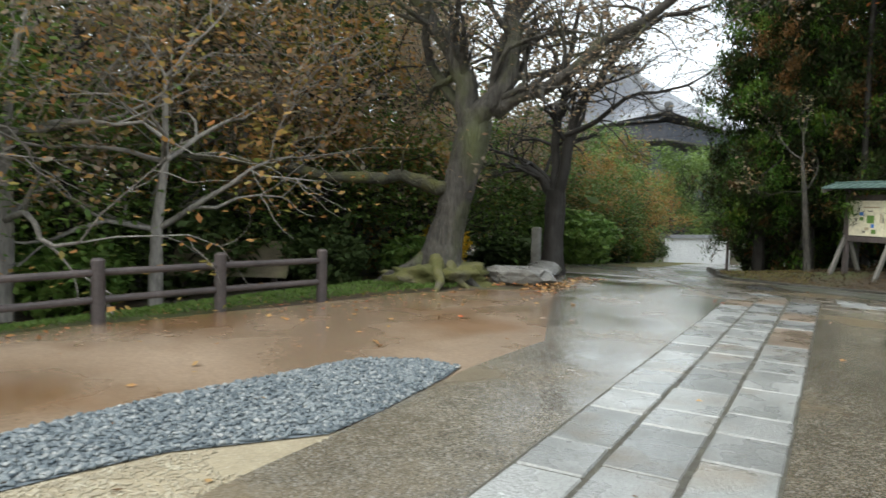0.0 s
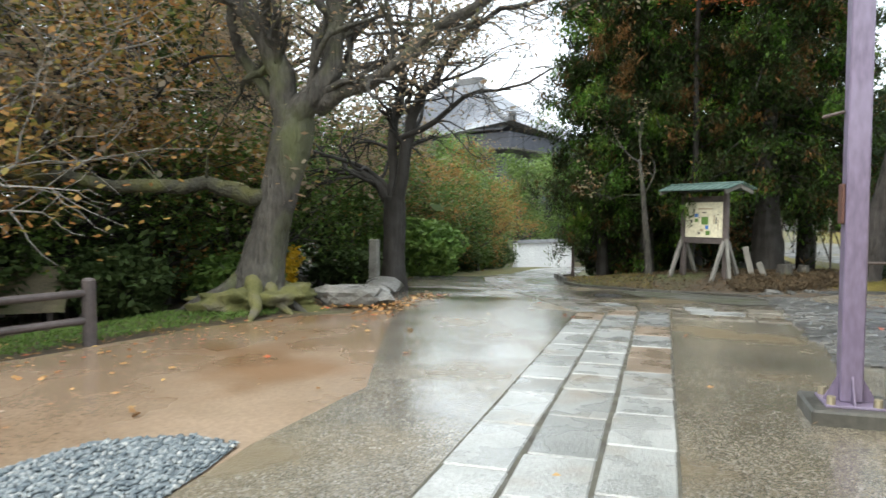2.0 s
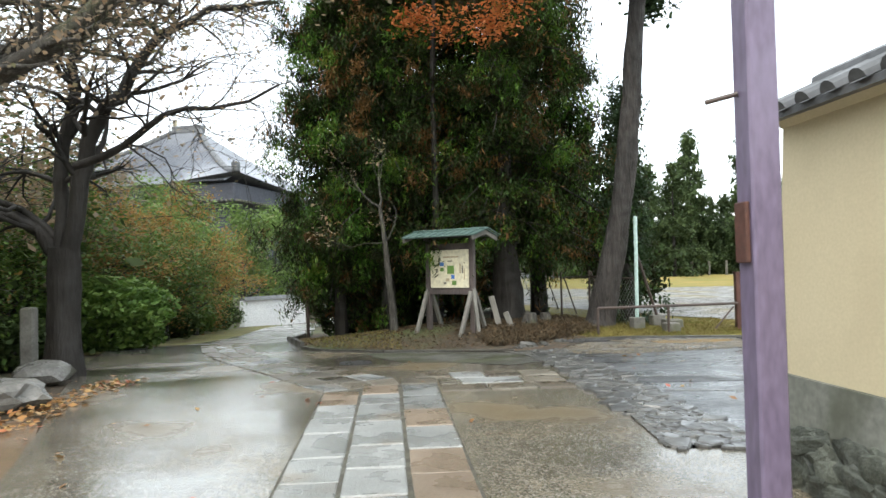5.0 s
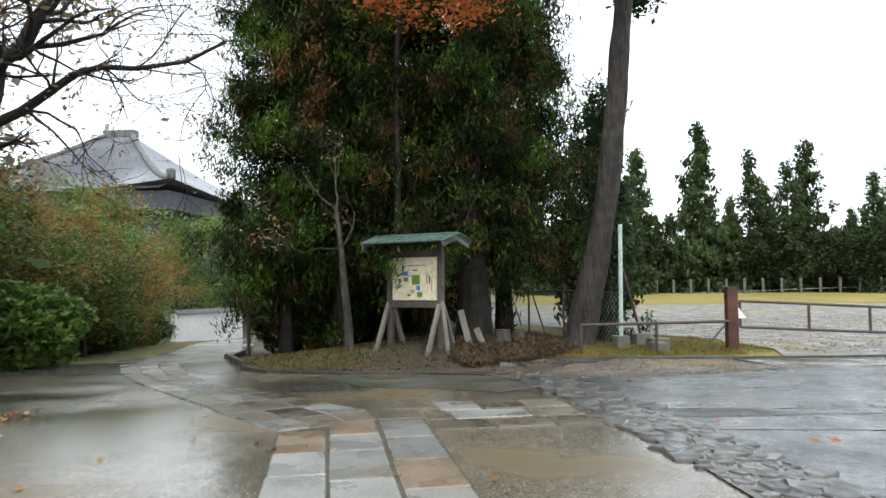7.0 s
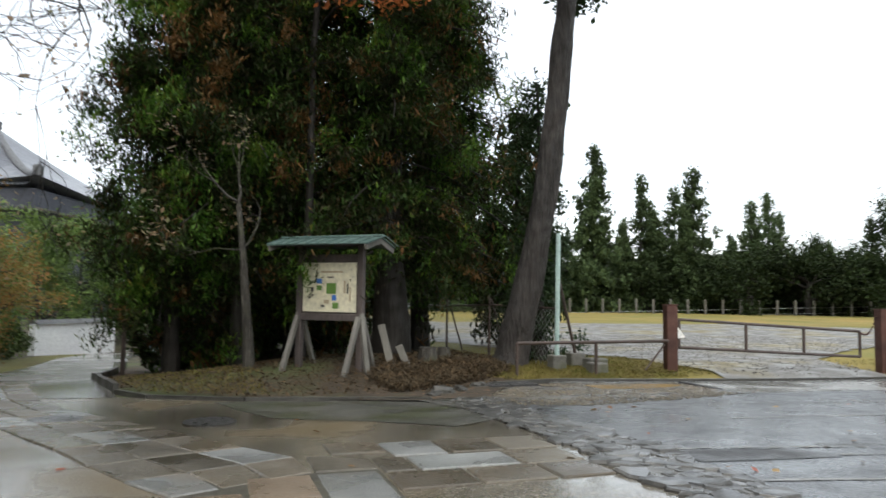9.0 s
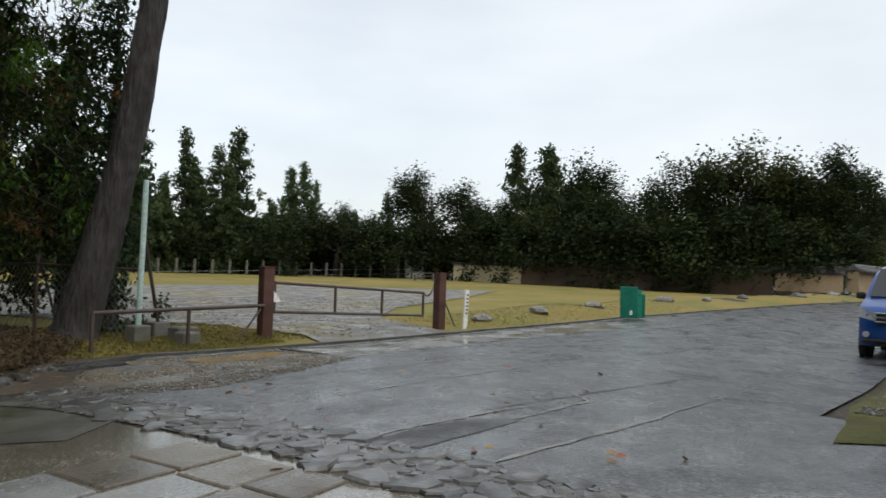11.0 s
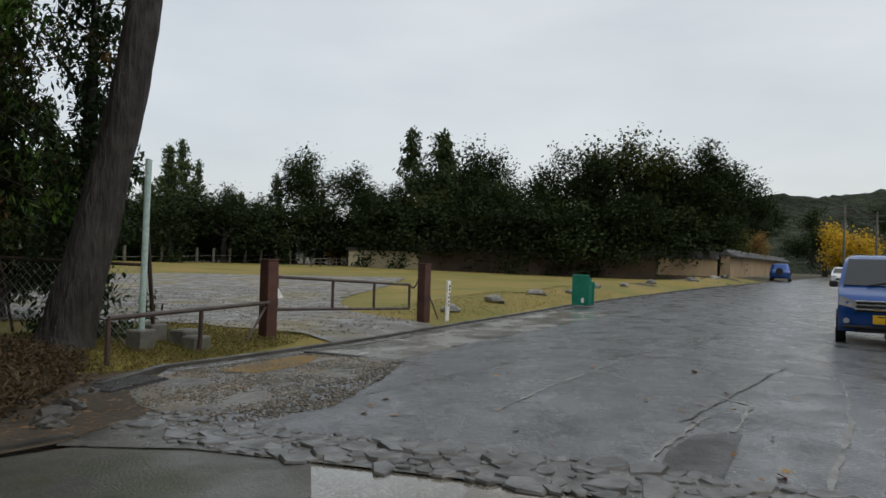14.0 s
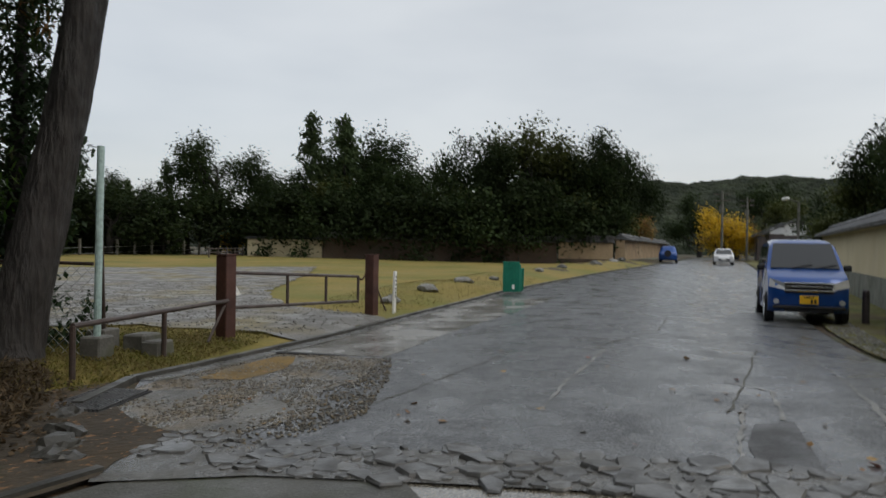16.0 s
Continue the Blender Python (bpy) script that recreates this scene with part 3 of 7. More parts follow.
def tubes_mesh(name, lines):
    """Tapered tubes along lines of (points, radii, sides)."""
    vs, fs = [], []
    base = 0
    for pts, radii, seg in lines:
        p = np.array([tuple(q) for q in pts], float)
        if radii[0] > 0.2:
            t0, t1 = np.arange(len(p)), np.linspace(0, len(p) - 1, len(p) * 10)
            radii = np.interp(t1, t0, radii)
            p = np.stack([np.interp(t1, t0, p[:, k]) for k in range(3)], 1)
            for _ in range(3):
                p[1:-1] = (p[:-2] + 2 * p[1:-1] + p[2:]) / 4
                radii[1:-1] = (radii[:-2] + 2 * radii[1:-1] + radii[2:]) / 4
            seg = 36
        d = np.gradient(p, axis=0)
        d /= np.linalg.norm(d, axis=1)[:, None] + 1e-9
        ref = np.array([1.0, 0, 0]) if abs(d[0][0]) < 0.8 else np.array([0, 1.0, 0])
        u = np.cross(d, ref)
        u /= np.linalg.norm(u, axis=1)[:, None]
        w = np.cross(d, u)
        ang = np.linspace(0, 2 * np.pi, seg, endpoint=False)
        ring = u[:, None] * np.cos(ang)[None, :, None] + w[:, None] * np.sin(ang)[None, :, None]
        rr = np.asarray(radii)[:, None] * np.ones((1, seg))
        if radii[0] > 0.1:
            rr *= 1 + np.array([[0.16 * noise.noise(Vector((math.cos(q) * 1.3, math.sin(q) * 1.3, h * 0.8 + radii[0] * 9))) + 0.1 * noise.noise(Vector((math.cos(q) * 4.5, math.sin(q) * 4.5, h * 1.6))) + 0.05 * noise.noise(Vector((math.cos(q) * 9, math.sin(q) * 9, h * 4.0))) for q in ang] for h in p[:, 2]])
        vs.append((p[:, None] + ring * rr[:, :, None]).reshape(-1, 3))
        for i in range(len(p) - 1):
            for k in range(seg):
                k2 = (k + 1) % seg
                fs.append((base + i * seg + k, base + i * seg + k2, base + (i + 1) * seg + k2, base + (i + 1) * seg + k))
        base += len(p) * seg
    me = raw_mesh(name, np.concatenate(vs), fs)
    me.polygons.foreach_set("use_smooth", [True] * len(me.polygons))
    return me


GROW = {"max_x": 99.0}


def grow(lines, tips, p, d, length, r, depth, rng, wob=0.22, up=0.05, kids=(2, 4), spread=0.8, shrink=0.68):
    """A limb with smaller limbs on it; tips gathers where twigs end."""
    n = 6 if depth > 1 else 4
    pts, radii = [Vector(p)], [r]
    d = Vector(d).normalized()
    for i in range(n):
        if pts[-1].x > GROW["max_x"]:
            d.x -= 0.5
        d = (d + Vector(rng.normal(size=3)) * wob + Vector((0, 0, up))).normalized()
        pts.append(pts[-1] + d * (length / n))
        radii.append(r * (1 - 0.62 * (i + 1) / n))
    lines.append((pts, radii, 8 if r > 0.12 else (5 if r > 0.03 else 3)))
    if depth == 0:
        tips.extend(pts[1:])
        return
    for k in range(int(rng.integers(*kids)) + 1):
        i = int(rng.integers(2, n + 1)) if k else n
        side = Vector(rng.normal(size=3)).cross(d)
        side.normalize()
        nd = (d + side * spread * rng.uniform(0.5, 1.2)).normalized()
        grow(lines, tips, pts[i], nd, length * shrink * rng.uniform(0.7, 1.15), max(0.006, radii[i] * 0.72), depth - 1, rng, wob, up * 0.6, kids, spread, shrink)


def broad_tree(name, trunk, limbs, bark, leaf, count, size, sigma, seed, label, category="tree", group="", depth=3, up=0.06, kids=(2, 4), spread=0.8, m=None, flat=0.5, paths=()):
    """trunk: points and radii; limbs: (index on the trunk, direction, length, radius)."""
    rng = np.random.default_rng(seed)
    tree = thing(name, m or Matrix(), label, category, group)
    lines, tips = [([Vector(p) for p, _ in trunk], [r for _, r in trunk], 12)], []
    for i, d, length, r in limbs:
        grow(lines, tips, Vector(trunk[i][0]), d, length, r, depth, rng, up=up, kids=kids, spread=spread)
    for pts, r0, r1 in paths:
        pts = [Vector(p) + Vector(rng.normal(size=3)) * 0.05 for p in pts]
        fine, n = [], len(pts) - 1
        for i in range(n):
            fine += [pts[i], pts[i].lerp(pts[i + 1], 0.5) + Vector(rng.normal(size=3)) * 0.05]
        fine.append(pts[-1])
        radii = [r0 + (r1 - r0) * i / (2 * n) for i in range(2 * n + 1)]
        lines.append((fine, radii, 12))
        for i in range(2, 2 * n + 1):
            ahead = (fine[i] - fine[i - 1]).normalized()
            for _ in range(2):
                side = Vector(rng.normal(size=3)).cross(ahead).normalized()
                grow(lines, tips, fine[i], ahead * 0.7 + side * 0.8, rng.uniform(0.8, 1.7), max(0.012, radii[i] * 0.45), 2, rng, up=up, kids=kids, spread=spread)
    mesh_part("trunk", tubes_mesh("trunk", lines), bark, tree)
    if count:
        t = np.array([tuple(q) for q in tips])
        c = t[rng.integers(0, len(t), count)] + rng.normal(size=(count, 3)) * sigma
        mesh_part("crown", leaves_mesh("crown", c, size, rng, 1.5, flat), leaf, tree)
    return tree


def conifer(name, height, trunk_r, bare, reach, count, size, seed, bark, leaf, label, category="tree", group="", m=None, droop=0.35, power=0.75, fluff=0.28, whorls=60, lean=(0, 0), bright=None, clumps=3.0, spray=2.0):
    """A conical tree: whorls of drooping limbs clothed in sprays."""
    rng = np.random.default_rng(seed)
    tree = thing(name, m or Matrix(), label, category, group)
    trunk = []
    for i in range(9):
        k = i / 8
        trunk.append((Vector((lean[0] * k + 0.05 * math.sin(i * 2.1 + seed), lean[1] * k + 0.05 * math.cos(i * 1.7 + seed), height * k)), max(0.02, trunk_r * (1 - 0.93 * k) * (1.35 if i == 0 else 1))))
    lines, cen = [([p for p, _ in trunk], [r for _, r in trunk], 10)], []
    for w in range(whorls):
        k = (w + rng.uniform(0, 1)) / whorls
        z = bare + (height - bare) * k
        at = Vector((lean[0] * z / height, lean[1] * z / height, z))
        length = reach * (1 - k) ** power * rng.uniform(0.55, 1.15) + 0.12
        ang = rng.uniform(0, 2 * math.pi)
        d = Vector((math.cos(ang), math.sin(ang), 0.25 - 0.3 * (1 - k)))
        pts = [at]
        for i in range(4):
            d = (d + Vector((0, 0, -droop * 0.33)) + Vector(rng.normal(size=3)) * 0.08).normalized()
            pts.append(pts[-1] + d * length / 4)
        lines.append((pts, [max(0.008, 0.012 * length * (1 - 0.2 * i) + 0.006) for i in range(5)], 3))
        n = max(6, int(count / whorls * (0.25 + 1.5 * length / reach)))
        knots = max(2, int(length * clumps))
        s = (rng.uniform(0.12, 1.0, knots) ** 0.75 * 4)
        side = rng.normal(size=(knots, 3)) * fluff * (0.35 + 0.65 * length / reach) * np.array([1, 1, 0.6])
        pick_k = rng.integers(0, knots, n)
        s = s[pick_k]
        i0 = np.minimum(3, s.astype(int))
        p = np.array([tuple(q) for q in pts])
        base = p[i0] + (p[i0 + 1] - p[i0]) * (s - i0)[:, None]
        cen.append(base + side[pick_k] + rng.normal(size=(n, 3)) * fluff * 0.52 * np.array([1, 1, 1.15]) + np.array([0, 0, -0.3 * fluff]))
    mesh_part("trunk", tubes_mesh("trunk", lines), bark, tree)
    cen = np.concatenate(cen)
    if bright:
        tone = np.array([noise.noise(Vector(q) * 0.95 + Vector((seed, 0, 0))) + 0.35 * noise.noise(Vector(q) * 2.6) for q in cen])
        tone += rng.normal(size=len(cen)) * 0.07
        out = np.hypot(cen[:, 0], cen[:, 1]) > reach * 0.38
        # outer clumps get the light-catching colour; browned clumps are real dry sprays
        lit, dry = (tone > 0.24) & out, (tone < -0.38) & out
        mesh_part("young_foliage", leaves_mesh("young_foliage", cen[lit], size, rng, spray, 0.2, 0.9), bright, tree)
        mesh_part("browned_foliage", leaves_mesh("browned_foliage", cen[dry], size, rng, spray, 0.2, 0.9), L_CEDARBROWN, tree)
        cen = cen[~(lit | dry)]
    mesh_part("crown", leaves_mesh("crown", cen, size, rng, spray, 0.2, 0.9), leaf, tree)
    return tree


def bush(name, x, y, radius, count, size, seed, leaf, label, category="shrub", bark=None):
    rng = np.random.default_rng(seed)
    ob = thing(name, pose(x, y, zg(x, y) - 0.03), label, category)
    lines = []
    for k in range(7):
        a = rng.uniform(0, 6.28)
        tip = Vector((math.cos(a) * radius[0] * 0.6, math.sin(a) * radius[1] * 0.6, radius[2] * rng.uniform(0.9, 1.6)))
        lines.append(([Vector((0, 0, 0)), tip * 0.5 + Vector((0, 0, 0.1)), tip], [0.035, 0.022, 0.008], 5))
    mesh_part("stem", tubes_mesh("stem", lines), bark or M_BARKDARK, ob)
    d = rng.normal(size=(count, 3))
    d /= np.linalg.norm(d, axis=1)[:, None]
    lob = 1 + 0.3 * np.array([noise.noise(Vector(q) * 2.1 + Vector((seed, 0, 0))) for q in d]) + 0.16 * np.array([noise.noise(Vector(q) * 5 + Vector((0, seed, 0))) for q in d])
    c = d * np.array(radius) * (lob * rng.uniform(0.55, 1.0, count) ** 0.5)[:, None]
    c[:, 2] = np.abs(c[:, 2] + radius[2] * 0.95)
    mesh_part("crown", leaves_mesh("crown", c, size, rng, 1.5, 0.4), leaf, ob)
    return ob


# ---- the ground ----
def axis_steps(lo, hi, near_lo, near_hi, fine):
    out, v, s = [], near_lo, fine
    while v > lo:
        out.append(v)
        s *= 1.22
        v -= s
    out = [lo] + out[::-1]
    v = near_lo + fine
    while v < near_hi:
        out.append(v)
        v += fine
    s = fine
    while v < hi:
        out.append(v)
        s *= 1.22
        v += s
    return out + [hi]


gx, gy = axis_steps(-900, 900, -12, 40, 0.75), axis_steps(-700, 1100, -8, 46, 0.75)
gv = [(x, y, zg(x, y) - 0.035) for y in gy for x in gx]
nx = len(gx)
gf = [(j * nx + i, j * nx + i + 1, (j + 1) * nx + i + 1, (j + 1) * nx + i) for j in range(len(gy) - 1) for i in range(nx - 1)]
g_me = raw_mesh("ground", gv, gf)
g_me.polygons.foreach_set("use_smooth", [True] * len(g_me.polygons))
tagged(mesh_part("ground", g_me, M_GROUND), "damp earth with fallen leaves and moss under trees", "ground", kind="structure")

ROAD_R = [(3.5, 10.55), (6.65, 10.5), (13.3, 9.8), (15.0, 9.55), (30.0, 6.9), (59.0, 1.6), (120.0, -9.5)]
sheet("clay_path", [(-9.2, -9), (-1.95, -9), (-2.0, 2.5), (-2.15, 5.1), (-2.1, 6.9), (-2.75, 8.7), (-3.5, 11.0), (-4.0, 12.1), (-5.0, 11.2), (-6.0, 9.3), (-6.35, 7.4), (-7.0, 5.1), (-7.9, 3.3), (-9.0, -1)], -0.016, M_DIRT, 1.0, "wet brown clay ground beside the concrete", wavy=0.12)
sheet("sand_strip", [(-2.95, -9), (-1.98, -9), (-2.0, 1.5), (-2.03, 2.9), (-2.7, 1.9), (-3.0, 0.9), (-3.6, -3)], -0.008, M_YELLOW, 1.0, "pale yellowish sandy gravel strip by the concrete", wavy=0.05)
sheet("pavement", [(-1.98, -9), (4.4, -9), (4.3, 9.3), (2.6, 9.55), (2.75, 11), (2.85, 13.7), (2.95, 16.8), (2.6, 17.75), (1.7, 18.2), (0, 18.6), (-1.85, 19.6), (-6.6, 20.3), (-6.1, 17.8), (-5.2, 15.7), (-3.5, 11.0), (-2.75, 8.7), (-2.1, 6.9), (-2.2, 5.1), (-2.03, 2.5)], -0.004, M_CONC, 1.0, "wet exposed-aggregate concrete forecourt, stained brown", "pavement", wavy=0.03)
sheet("side_road", [(-1.85, 19.55), (-2.3, 21.4), (-2.8, 24.2), (-3.0, 32), (-4.4, 46), (-4.9, 58), (-2, 72), (4, 80), (2, 86), (-5, 78), (-8.6, 64), (-8.2, 50), (-6.3, 34), (-6.0, 27), (-7.2, 22), (-6.6, 20.25)], 0.002, M_ROAD2, 1.0, "wet pale road running down between trees", "road")
sheet("road_verge", [(-6.6, 20.35), (-7.2, 22), (-6.0, 27), (-6.3, 34), (-8.2, 50), (-8.6, 63), (-10.6, 63), (-10.6, 50), (-9.0, 34), (-8.8, 27), (-9.6, 21)], 0.0, M_BANK, 1.0, "mossy verge beside the descending road", "ground", wavy=0.15)
sheet("road", [(3.3, 9.3), (7, 8.5), (7.5, 10.4)] + ROAD_R[2:] + [(120, -2.2)] + [(x, y - 0.12) for x, y in KERB[::-1][1:-2]] + [(4.0, 18.9), (3.5, 18.2), (3.4, 14)], 0.0, M_ASPH, 1.0, "wet dark asphalt road with patched cracks", "road")
sheet("field", [(4.4, 19.95)] + [(x, y + 0.16) for x, y in KERB[2:9]] + [(61.5, 9), (62, 48), (58, 52), (20, 80), (-6, 92), (2, 60), (5.5, 36), (5.5, 28), (6.5, 24.5), (5.2, 21.5)], -0.010, M_FIELD, 1.0, "yellow-green mossy turf field, damp", "ground", wavy=0.1)
sheet("gravel_drive", [(9.9, 19.62), (13.9, 19.2), (14.3, 20.6), (15.6, 22.6), (20, 25.5), (27, 27.5), (40, 32), (30, 42), (12, 46), (4, 50), (6, 33), (8.2, 27), (10.3, 23.3)], 0.022, M_DRIVE, 0.75, "pale crushed-stone drive through the gateway", "ground", wavy=0.35)
sheet("road_patch", [(8.5, 19.5), (8.26, 17.5), (11.1, 17.2), (14.4, 16.6), (20, 15.7), (21, 17.9), (15.2, 18.6), (11, 19.0)], 0.004, surface("smooth_wet_concrete", (0.21, 0.205, 0.19), (0.29, 0.285, 0.27), 0.5, 40.0, (0.1, 0.35), 0.15, 0.004), 1.0, "smooth wet concrete crossing in front of the gate", "pavement", wavy=0.03)
sheet("verge", [(6.0, 10.2), (8.6, 10.15), (13.3, 9.6), (15, 9.35), (30, 6.7), (59, 1.4), (100, -6), (100, -9), (59, -1.9), (30, 4.0), (7, 8.6)], 0.01, M_BANK, 1.0, "strip of moss and gravel at the foot of a wall", "ground", wavy=0.08)
sheet("gravel_shoulder", [(3.55, 17.5), (4.6, 17.15), (5.6, 17.45), (6.6, 17.25), (8.15, 17.55), (8.4, 19.4), (5.9, 19.7), (4.4, 19.4)], 0.006, M_SHOULDER, 0.5, "wet gravel shoulder beside the kerb", "ground", wavy=0.25)
sheet("moss_patch", [(6.2, 18.75), (7.2, 18.6), (8.1, 18.9), (8.2, 19.3), (7.0, 19.45), (6.1, 19.35)], 0.012, surface("orange_moss", (0.16, 0.10, 0.03), (0.26, 0.17, 0.05), 1.5, 20.0, (0.7, 0.95), 0.8, 0.02, stain=(0.14, 0.13, 0.10), stain_scale=1.8), 0.4, "thin orange-brown moss on the gravel by the kerb", "moss", wavy=0.3)
sheet("bank_foot", [(1.2, 18.45), (2.7, 17.85), (3.05, 18.05), (3.7, 18.0), (4.6, 19.35), (5.6, 20.2), (3.4, 20.6), (1.6, 19.3)], 0.016, M_GROUND, 0.5, "dark damp earth at the foot of the grove bank", "ground", wavy=0.2)
CH = [(5.9, 20.1), (7.9, 19.8), (11.0, 19.3), (15.2, 18.9), (24.0, 17.7), (34.0, 15.2)]
sheet("drain_strip", [(x, y - 0.09) for x, y in CH] + [(x, y - 0.34) for x, y in CH[::-1]], 0.009, M_BED, 1.0, "dark wet concrete channel along the kerb", "drain")
sheet("channel_lip", [(x, y - 0.35) for x, y in CH] + [(x, y - 0.42) for x, y in CH[::-1]], 0.013, M_CONCPOST, 1.0, "pale concrete lip of the channel", "drain")

# ---- walls ----


def tile_mesh(name, length, r):
    bm = bmesh.new()
    n = 6
    rings = []
    for x in (0.0, length):
        rings.append([bm.verts.new((x, r * math.cos(math.pi * k / n), r * math.sin(math.pi * k / n))) for k in range(n + 1)])
    for k in range(n):
        bm.faces.new((rings[0][k], rings[0][k + 1], rings[1][k + 1], rings[1][k]))
    bm.faces.new(rings[1])
    bm.faces.new(rings[0][::-1])
    bmesh.ops.recalc_face_normals(bm, faces=bm.faces)
    me = bpy.data.meshes.new(name)
    bm.to_mesh(me)
    bm.free()
    return me


def prism(bm, a, b, profile):
    """Sweeps a cross profile (across, up) from a to b; across points to the right of the run."""
    a, b = Vector(a), Vector(b)
    d = (b - a).normalized()
    right = Vector((d.y, -d.x, 0))
    rings = [[bm.verts.new(q + right * s + Vector((0, 0, z))) for s, z in profile] for q in (a, b)]
    n = len(profile)
    for k in range(n):
        bm.faces.new((rings[0][k], rings[0][(k + 1) % n], rings[1][(k + 1) % n], rings[1][k]))
    bm.faces.new(rings[0][::-1])
    bm.faces.new(rings[1])
    bmesh.ops.recalc_face_normals(bm, faces=bm.faces)


def earthen_wall(name, a, b, height, body, label, tiles_to=0.0, base=0.78, stone=0.3, thick=0.42, eave=0.42, base_mat=None, roof_mat=None, rise=0.42):
    """A plastered earth wall on a stone footing under a small tiled roof. The face named by right is towards the road."""
    wall = thing(name, Matrix(), label, "wall", kind="structure")
    a, b = Vector(a), Vector(b)
    d = (b - a).normalized()
    right = Vector((d.y, -d.x, 0))
    run = (b - a).length
    t = thick
    bm = bmesh.new()
    prism(bm, a + Vector((0, 0, base)), b + Vector((0, 0, base)), [(-t - 0.05, 0), (t + 0.05, 0), (t - 0.06, height - base), (-t + 0.06, height - base)])
    part("plaster", bm, body, wall)
    bm = bmesh.new()
    prism(bm, a + Vector((0, 0, -0.3)), b + Vector((0, 0, -0.3)), [(-t - 0.16, 0), (t + 0.16, 0), (t + 0.09, base + 0.3), (-t - 0.09, base + 0.3)])
    part("plinth", bm, base_mat or M_GREYPL, wall, "grey rendered base course")
    bm = bmesh.new()
    prism(bm, a, b, [(-t + 0.04, height - 0.07), (t - 0.04, height - 0.07), (t + 0.02, height), (-t - 0.02, height)])
    part("cornice", bm, body, wall, "plastered cornice under the eaves")
    bm = bmesh.new()
    w = t + eave
    prism(bm, a + d * 0.05, b + d * 0.14, [(-w, height - 0.05), (-w, height + 0.0), (0, height + rise), (w, height + 0.0), (w, height - 0.05), (0, height + rise * 0.24)])
    part("roof", bm, roof_mat or M_TILE, wall, "grey pan-tiled roof")
    bm = bmesh.new()
    prism(bm, a + d * 0.02, b + d * 0.3, [(-0.15, height + rise - 0.06), (0.15, height + rise - 0.06), (0.12, height + rise * 1.31), (0.05, height + rise * 1.48), (-0.05, height + rise * 1.48), (-0.12, height + rise * 1.31)])
    part("ridge", bm, roof_mat or M_TILE, wall)
    slope = math.atan2(rise, w)
    length = math.hypot(rise, w) + 0.05
    me = tile_mesh("roof_tile", length, 0.075)
    me2 = tile_mesh("roof_tile", length, 0.075)
    n, k = int(min(run, tiles_to) / 0.27), 0
    yaw = math.degrees(math.atan2(right.y, right.x))
    for k in range(n + 1):
        for side, mesh in ((0, me), (180, me2)):
            p = a + d * (0.09 + k * 0.27) + Vector((0, 0, height + rise + 0.01))
            mesh_part("roof_tile", mesh, M_TILE, wall, Matrix.Translation(p) @ pose(0, 0, 0, 0, 0, yaw + side) @ pose(0, 0, 0, 0, math.degrees(slope), 0))
    if run > tiles_to + 0.3:
        bm = bmesh.new()
        s = (k + 1) * 0.27 if tiles_to else 0.1
        while s < min(run, 62):
            for sign in (1, -1):
                rod(bm, a + d * s + Vector((0, 0, height + rise + 0.02)), a + d * s + right * sign * w + Vector((0, 0, height + 0.02)), 0.075, seg=6)
            s += 0.27 if s < 30 else 0.54
        part("roof_tiles", bm, roof_mat or M_TILE, wall, kind="stuff")
    return wall


CORNER = (3.58, 8.75, 0)
south = earthen_wall("wall_1", CORNER, (3.87, -9, 0), 2.72, M_CREAM, "cream plastered earth wall with grey base and tiled roof", tiles_to=9.0, eave=0.15, rise=0.25)
road_wall = earthen_wall("wall_2", (4.6, 8.75, -0.05), (60, -2.8, 0.0), 2.45, M_CREAM, "long cream plastered wall beside the road under a tiled roof", tiles_to=0.0)
random.seed(5)
foot_meshes = [lump((0.30, 0.075, 0.17), s, 0.6, 3, 0.55) for s in range(5)]
foot = []
for bm in foot_meshes:
    me = bpy.data.meshes.new("footing_stone")
    bm.to_mesh(me)
    bm.free()
    foot.append(me)
for i in range(120):
    y = 8.44 - i * 0.085
    mesh_part("footing_stone", foot[i % 5], M_FOOTROCK, south, pose(3.03 + 0.03 * random.random() + (9 - y) * 0.016, y, 0.03 + 0.13 * (i * 2 % 3) + 0.05 * random.random(), 0, random.uniform(-18, 18), 90 + random.uniform(-7, 7)) @ Matrix.Diagonal((random.uniform(0.6, 1.0), 0.8, random.uniform(0.6, 1.0), 1)))

# same plaster wall as its ochre end; tree shade is in the darker colour
far_wall = earthen_wall("wall_3", (59.6, 39.6, 0.42), (62.75, 17.8, 0.3), 1.8, M_SHADEDWALL, "earthen wall along the far side of the field, coloured dark for tree shade", base=0.3, tiles_to=0.0, eave=0.12, base_mat=M_SHADEDWALL, roof_mat=M_DARKTILE)
far_wall3 = earthen_wall("wall_7", (62.8, 17.6, 0.3), (63.4, 12.7, 0.28), 1.85, M_OCHRE, "ochre wall end under the evergreens", base=0.3, tiles_to=0.0, eave=0.12, base_mat=M_SHADEDWALL, roof_mat=M_DARKTILE)
far_wall2 = earthen_wall("wall_4", (63.5, 12.0, 0.2), (110, 3.5, 0.2), 2.2, M_OCHRE, "ochre wall running on beside the road", base=0.35, tiles_to=0.0, eave=0.5)
w5 = thing("wall_5", Matrix(), "pale cream plaster wall at the field corner", "wall", kind="structure")
bm = bmesh.new()
prism(bm, (58.6, 46.9, 0.2), (59.55, 39.7, 0.2), [(-0.3, 0), (0.3, 0), (0.25, 1.85), (-0.25, 1.85)])
part("plaster", bm, M_CREAM, w5)
bm = bmesh.new()
